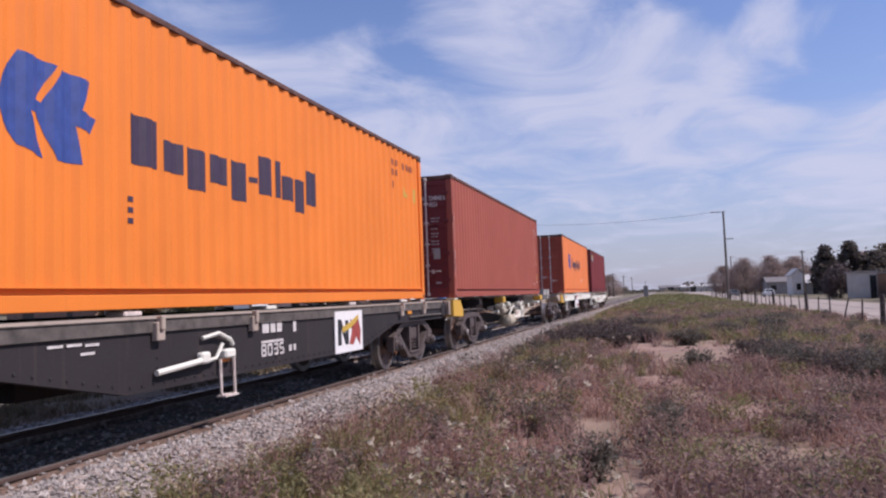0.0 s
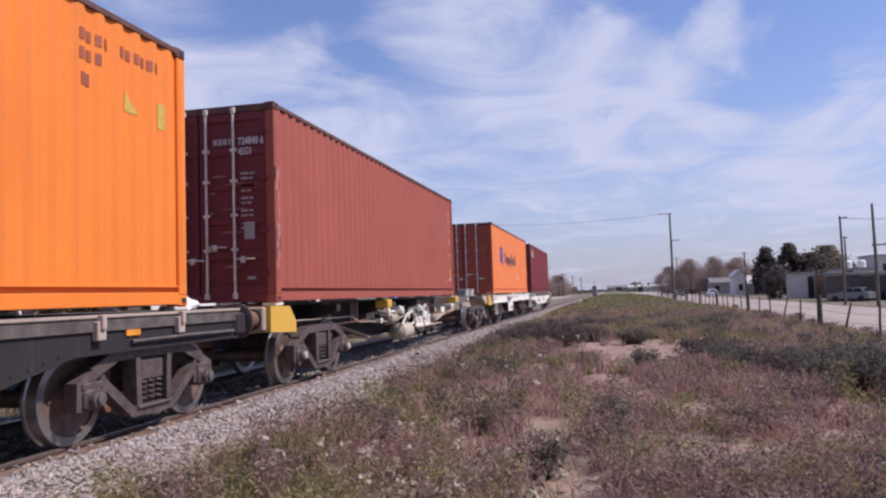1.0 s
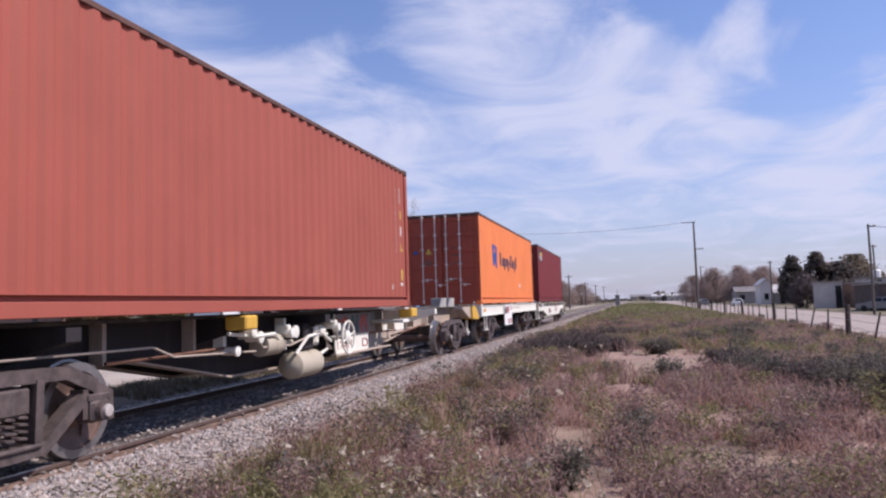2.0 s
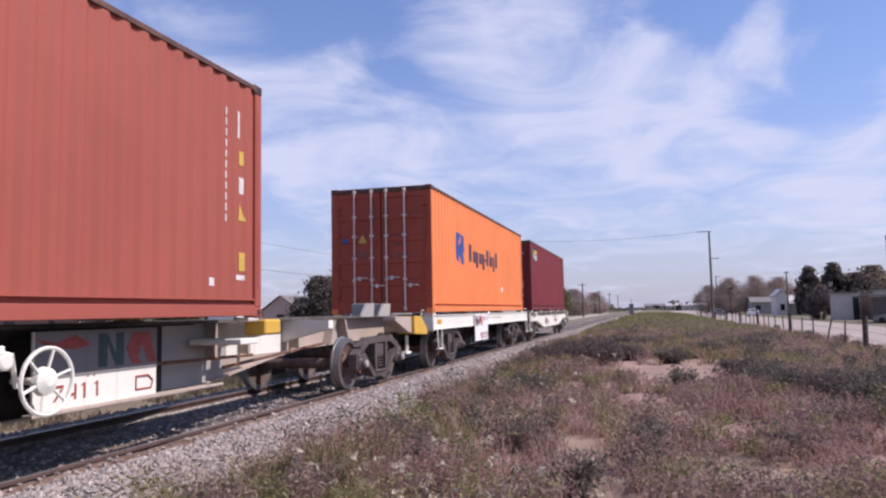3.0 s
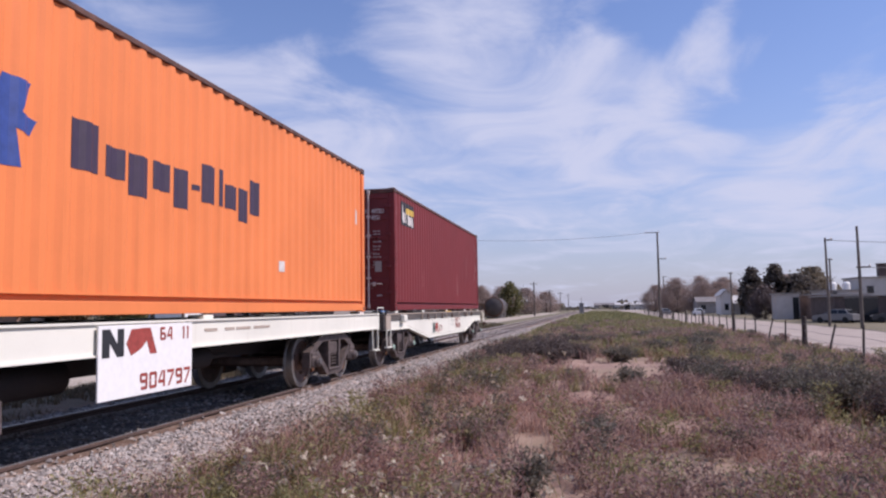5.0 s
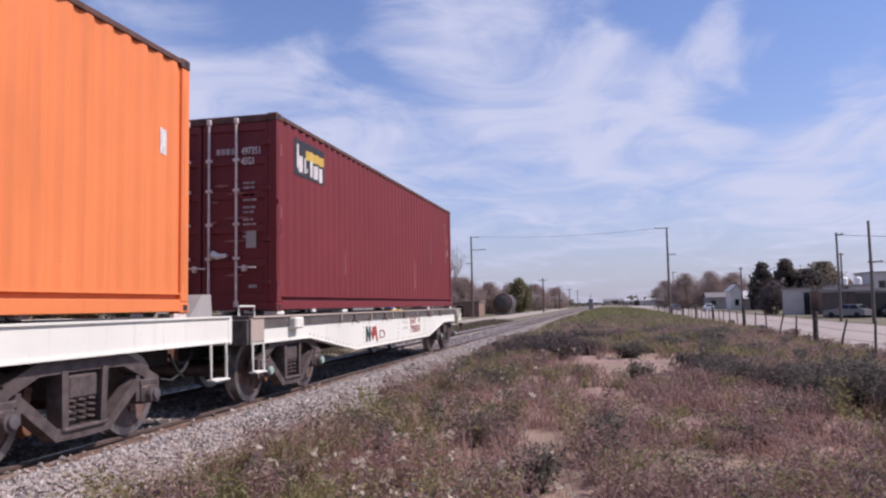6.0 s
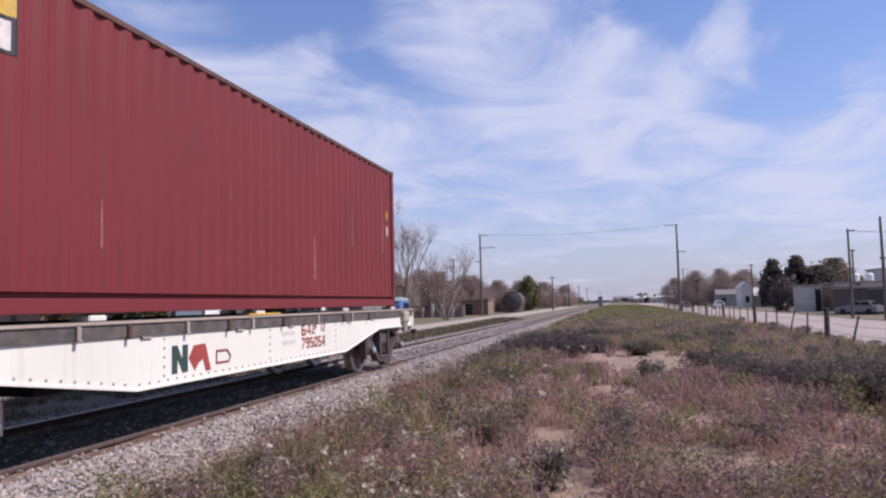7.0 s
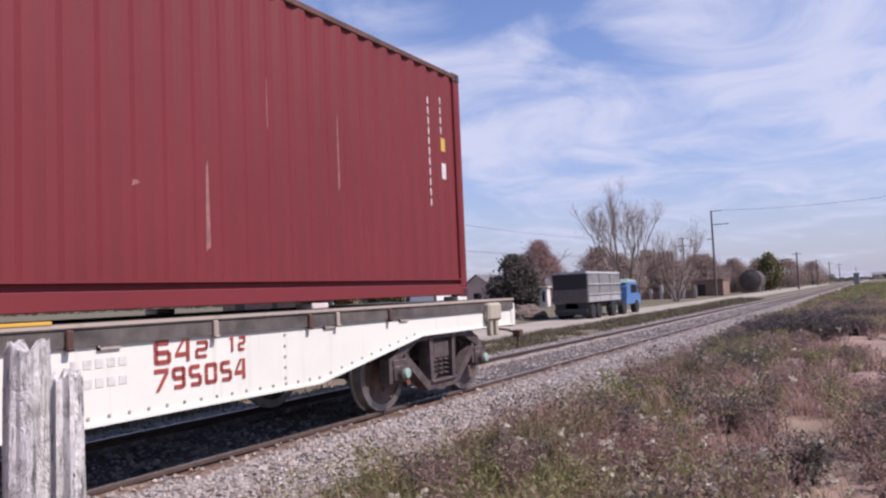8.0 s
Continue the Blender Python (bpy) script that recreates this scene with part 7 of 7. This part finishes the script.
def road_wheel(parent, x, y, r, w):
    o = part("wheel", Solid().turned([(-w / 2, r * 0.6), (-w / 2, r * 0.95), (-w * 0.4, r), (w * 0.4, r), (w / 2, r * 0.95), (w / 2, r * 0.6)], "x", (x, y, r), 20, [0] * 5), M_tyre, parent)
    part("rim", Solid().turned([(-w * 0.46, r * 0.6), (w * 0.46, r * 0.6)], "x", (x, y, r), 16, [0]), M_zinc, o)


def car(x, y, z, turn, material, label):
    ob = thing("car", label, "car", "parked cars", pose(x, y, z, 0, 0, turn))
    lower = [(-2.1, 0.28), (2.1, 0.28), (2.12, 0.62), (1.95, 0.80), (1.0, 0.92), (-1.5, 0.95), (-2.08, 0.86)]
    part("body", Solid().prism(lower, -0.84, 0.84, "x"), material, ob)
    s = Solid()
    v = [(k * w, yy, zz) for k in (1, -1) for yy, zz, w in ((-1.75, 0.93, 0.78), (-1.25, 1.38, 0.62), (0.05, 1.42, 0.62), (0.95, 0.92, 0.78))]
    s.add(v, [(0, 1, 2, 3), (4, 7, 6, 5), (0, 4, 5, 1), (1, 5, 6, 2), (2, 6, 7, 3)])
    part("cabin", s, material, ob)
    for k in (1, -1):
        for a, b in ((-1.5, -0.55), (-0.48, 0.62)):
            side = [(k * 0.785, a, 0.97), (k * 0.785, b, 0.97), (k * 0.655, min(b, 0.15), 1.33), (k * 0.655, max(a, -1.2), 1.33)]
            part("side_window", Solid().add(side, [(0, 1, 2, 3)]), M_glass, ob)
        for yy in (-1.3, 1.3):
            road_wheel(ob, k * 0.76, yy, 0.31, 0.2)
        part("headlight", Solid().box(*sorted((k * 0.5, k * 0.8)), 2.04, 2.12, 0.62, 0.74, 0, 0.02), M_lamp, ob)
    part("windscreen", Solid().add([(-0.66, 0.89, 0.96), (0.66, 0.89, 0.96), (0.56, 0.16, 1.38), (-0.56, 0.16, 1.38)], [(0, 1, 2, 3)]), M_glass, ob)
    part("rear_window", Solid().add([(-0.66, -1.74, 0.97), (0.66, -1.74, 0.97), (0.56, -1.32, 1.35), (-0.56, -1.32, 1.35)], [(0, 1, 2, 3)]), M_glass, ob)


car(24.3, 85.0, -0.58, 48, M_silver, "silver saloon car parked beside the street")
car(29.5, 84.0, -0.58, 80, plain("dark_car_paint", (0.05, 0.05, 0.055), 0.35, 0.2), "dark car parked before the workshop")
car(14.0, 168.0, -0.58, 5, M_silver, "silver car far down the street")
car(18.6, 150.0, -0.58, 0, plain("white_car_paint", (0.7, 0.7, 0.7), 0.35), "white car far down the street")


def truck(x, y, z):
    """A tipper lorry with a high grey body, seen from behind, and its blue cab."""
    ob = thing("lorry", "grey tipper lorry with a faded blue cab", "lorry", "", pose(x, y, z))
    part("tipper_body", Solid().box(-1.25, 1.25, 0.0, 7.2, 1.15, 2.30, 0, 0.03).prism([(-1.25, 2.30), (1.25, 2.30), (1.22, 3.12), (-1.22, 3.12)], 0.0, 7.2, "y"), M_truckgrey, ob, "high grey tipper body")
    part("tarpaulin", Solid().prism([(-1.27, 3.08), (1.27, 3.08), (1.1, 3.22), (-1.1, 3.22)], -0.05, 7.25, "y"), M_tarp, ob)
    for y in (0.03, 2.4, 4.8, 7.1):
        for k in (1, -1):
            part("body_rib", Solid().box(*sorted((k * 1.25, k * 1.28)), y, y + 0.07, 1.15, 3.08), M_truckgrey, ob)
    for z in (1.62, 2.30):
        part("body_rail", Solid().box(1.25, 1.32, 0, 7.2, z, z + 0.10, 0, 0.01), M_tarp, ob)
    part("tailgate", Solid().box(-1.2, 1.2, -0.06, 0.0, 2.05, 3.06, 0, 0.02), M_dark, ob)
    part("lower_tailgate", Solid().box(-1.22, 1.22, -0.08, 0.0, 1.12, 2.0, 0, 0.02), M_frame, ob, "dirty brown lower tailgate")
    part("side_board", Solid().box(1.252, 1.262, 0.1, 7.1, 1.18, 1.55), M_tarp, ob, "pale dusty lower side board")
    part("mudflap", Solid().box(-1.2, 1.2, 0.2, 0.24, 0.3, 1.1, 0, 0.01), M_black, ob)
    part("chassis", Solid().box(-0.45, 0.45, 0.2, 12.2, 0.72, 1.12, 0, 0.02), M_black, ob)
    part("bumper", Solid().box(-1.15, 1.15, -0.1, 0.1, 0.5, 0.75, 0, 0.02), M_black, ob)
    for k in (1, -1):
        for yy in (1.1, 2.4, 5.6, 8.2, 11.6):
            road_wheel(ob, k * 1.0, yy, 0.52, 0.42)
    part("cab", Solid().prism([(8.9, 0.75), (12.9, 0.75), (12.9, 1.4), (12.2, 1.6), (11.9, 2.42), (9.6, 2.46), (9.2, 2.1)], -1.15, 1.15, "x"), M_blue_cab, ob, "faded blue cab")
    part("cab_roof", Solid().prism([(9.3, 2.40), (11.95, 2.40), (11.8, 2.62), (9.6, 2.70)], -1.1, 1.1, "x"), plain("pale_green_roof_paint", (0.32, 0.42, 0.38), 0.5), ob)
    for k in (1, -1):
        part("cab_window", Solid().prism([(10.2, 1.6), (11.9, 1.6), (11.78, 2.22), (10.2, 2.26)], *sorted((k * 1.15, k * 1.165)), "x"), M_glass, ob)
    part("rear_window", Solid().box(-0.7, 0.7, 9.1, 9.25, 1.8, 2.2), M_glass, ob)


truck(-17.95, 47.4, -0.6)


M_heap = plain("dumped_brown_earth", (0.15, 0.11, 0.09), 0.95, 0, 0.4, 4, 0.6)


def earth_mound(x, y, z, r, h, seed):
    """An uneven heap of dumped earth."""
    bm = bmesh.new()
    bmesh.ops.create_icosphere(bm, subdivisions=4, radius=1.0)
    for v in bm.verts:
        k = 1 + 0.28 * noise.noise(v.co * 1.8 + Vector((seed, 0, 0))) + 0.10 * noise.noise(v.co * 6)
        v.co = Vector((v.co.x * r * k, v.co.y * r * 0.8 * k, max(-0.05, v.co.z * h * k)))
    me = bpy.data.meshes.new("earth_mound")
    bm.to_mesh(me)
    bm.free()
    me.materials.append(M_heap)
    tagged(new("earth_mound", me), "low mound of brown earth beside the gravel road", "mound", "mounds of earth").matrix_basis = pose(x, y, z)


earth_mound(-22.6, 50.5, -0.62, 1.7, 0.8, 3)
earth_mound(-24.6, 55.0, -0.62, 1.5, 1.0, 8)


def van(x, y, z):
    ob = thing("van", "white box lorry standing behind the tracks", "lorry", "", pose(x, y, z, 0, 0, 70))
    part("box_body", Solid().box(-1.2, 1.2, -2.6, 1.6, 0.75, 3.4, 0, 0.04), M_decal, ob)
    part("cab", Solid().prism([(1.65, 0.5), (3.5, 0.5), (3.5, 1.3), (3.0, 1.5), (2.6, 2.3), (1.65, 2.4)], -1.05, 1.05, "x"), M_decal, ob)
    for k in (1, -1):
        part("cab_window", Solid().prism([(1.9, 1.45), (2.85, 1.45), (2.5, 2.1), (1.9, 2.15)], *sorted((k * 1.05, k * 1.065)), "x"), M_glass, ob)
        for yy in (-1.6, 2.6):
            road_wheel(ob, k * 0.95, yy, 0.42, 0.3)


van(-43.0, 70.0, -0.6)


# ---- the old post close by ----
def old_post():
    """A split, bleached wooden post of two halves."""
    s0 = Shade("bleached_split_wood", 0.95)
    grain = s0.noise(14, 8, 0.7, (1, 1, 0.06))
    fine = s0.noise(60, 4, 0.7, (1, 1, 0.12))
    col = s0.ramp(grain, [(0.22, (0.24, 0.21, 0.19)), (0.36, (0.66, 0.63, 0.59)), (0.58, (0.90, 0.88, 0.85))])
    lichen = s0.noise(26, 6, 0.75, (1, 1, 0.7))
    col = s0.mix(s0.range(lichen, 0.52, 0.62, 0, 0.7), col, (0.42, 0.37, 0.34))
    col = s0.mix(s0.range(fine, 0.55, 0.66, 0, 0.8), col, (0.09, 0.075, 0.07))
    blotch = s0.noise(13, 7, 0.75, (1, 1, 0.45), "Object", 0.8)
    col = s0.mix(s0.range(blotch, 0.58, 0.66, 0, 0.8), col, (0.19, 0.165, 0.15))
    s0.colour(col).bump(blotch, 1.0, 0.05)
    ob = thing("wooden_post", "old bleached and split wooden post beside the track", "post", "", pose(-2.09, 1.23, 0))
    g = random.Random(17)
    for name, cx, w, top in (("left_half", -0.043, 0.056, 1.385), ("right_half", 0.043, 0.055, 1.300)):
        s, seg, rings = Solid(), 22, 14
        ph = [g.choice((g.uniform(0.74, 0.88), g.uniform(0.98, 1.14), g.uniform(0.95, 1.1))) for _ in range(seg)]
        v, f = [], []
        for j in range(rings):
            z = -0.1 + (top + 0.1) * j / (rings - 1)
            for i in range(seg):
                a = 2 * math.pi * i / seg
                r = w * ph[i] * (1 + 0.06 * math.sin(3 * z + i)) * (1 - 0.12 * (j / (rings - 1)) ** 6)
                zz = z + (g.uniform(-0.022, 0.018) if j == rings - 1 else 0)
                v.append((cx + r * math.cos(a) * 1.05, r * math.sin(a), zz))
        for j in range(rings - 1):
            for i in range(seg):
                f.append((j * seg + i, j * seg + (i + 1) % seg, (j + 1) * seg + (i + 1) % seg, (j + 1) * seg + i))
        top_ring = [(rings - 1) * seg + i for i in range(seg)]
        v.append((cx, 0, top - 0.02))
        f += [(top_ring[i], top_ring[(i + 1) % seg], len(v) - 1) for i in range(seg)]
        s.add(v, f)
        o = part(name, s, s0.mat, ob, "", None, False)
    part("knot_hole", Solid().turned([(-0.055, 0.010), (-0.046, 0.008)], "y", (0.055, 0, 1.02), 8, [0]), M_black, ob)
    ob.rotation_euler = (0, 0, radians(64))


old_post()
s = Solid()
for i in range(9):
    a = random.uniform(0, 6.28)
    s.prism([(-4.3 + 0.10 * math.cos(a + k) * random.uniform(0.5, 1.3), 9.75 + 0.13 * math.sin(a + k) * random.uniform(0.5, 1.3)) for k in (0, 1.6, 3.1, 4.7)], 0.055 + 0.008 * i, 0.06 + 0.008 * i, "z")
whole("litter", s, M_bag, "crumpled pale plastic litter on the ballast", "litter")


def plastic_bag():
    """A crumpled white bag lying on the deck's end."""
    g = random.Random(6)
    bm = bmesh.new()
    bmesh.ops.create_icosphere(bm, subdivisions=3, radius=1.0)
    for v in bm.verts:
        k = 1 + 0.30 * noise.noise(v.co * 2.1) + 0.12 * noise.noise(v.co * 6)
        v.co = Vector((v.co.x * 0.22 * k, v.co.y * 0.34 * k, max(-0.02, v.co.z * 0.15 * k)))
    me = bpy.data.meshes.new("plastic_bag")
    bm.to_mesh(me)
    bm.free()
    me.materials.append(M_bag)
    return tagged(new("plastic_bag", me), "crumpled white plastic bag on the dark wagon's end", "bag")


bag = plastic_bag()


# ---- what moves ----
def motions():
    """The train rolls past at a steady pace and its wheels turn with it."""
    ahead = lambda t: 2.112 - SPEED * t
    steps = [0.5 * i for i in range(17)]
    for key, ob in wagons.items():
        walk(ob, [(t, pose(TRACK, ahead(t), RAIL)) for t in steps])
    for key, ob in boxes.items():
        walk(ob, [(t, pose(TRACK, ahead(t) + AT[key], DECK)) for t in steps])
    walk(bag, [(t, pose(TRACK + 0.72, ahead(t) + 12.72, RAIL + 1.215)) for t in steps])
    turn = math.degrees(SPEED / WHEEL)
    for i, (ob, y) in enumerate(wheels):
        walk(ob, [(k / 15, pose(0, y, 0, turn * k / 15 + 37 * i)) for k in range(121)])


motions()
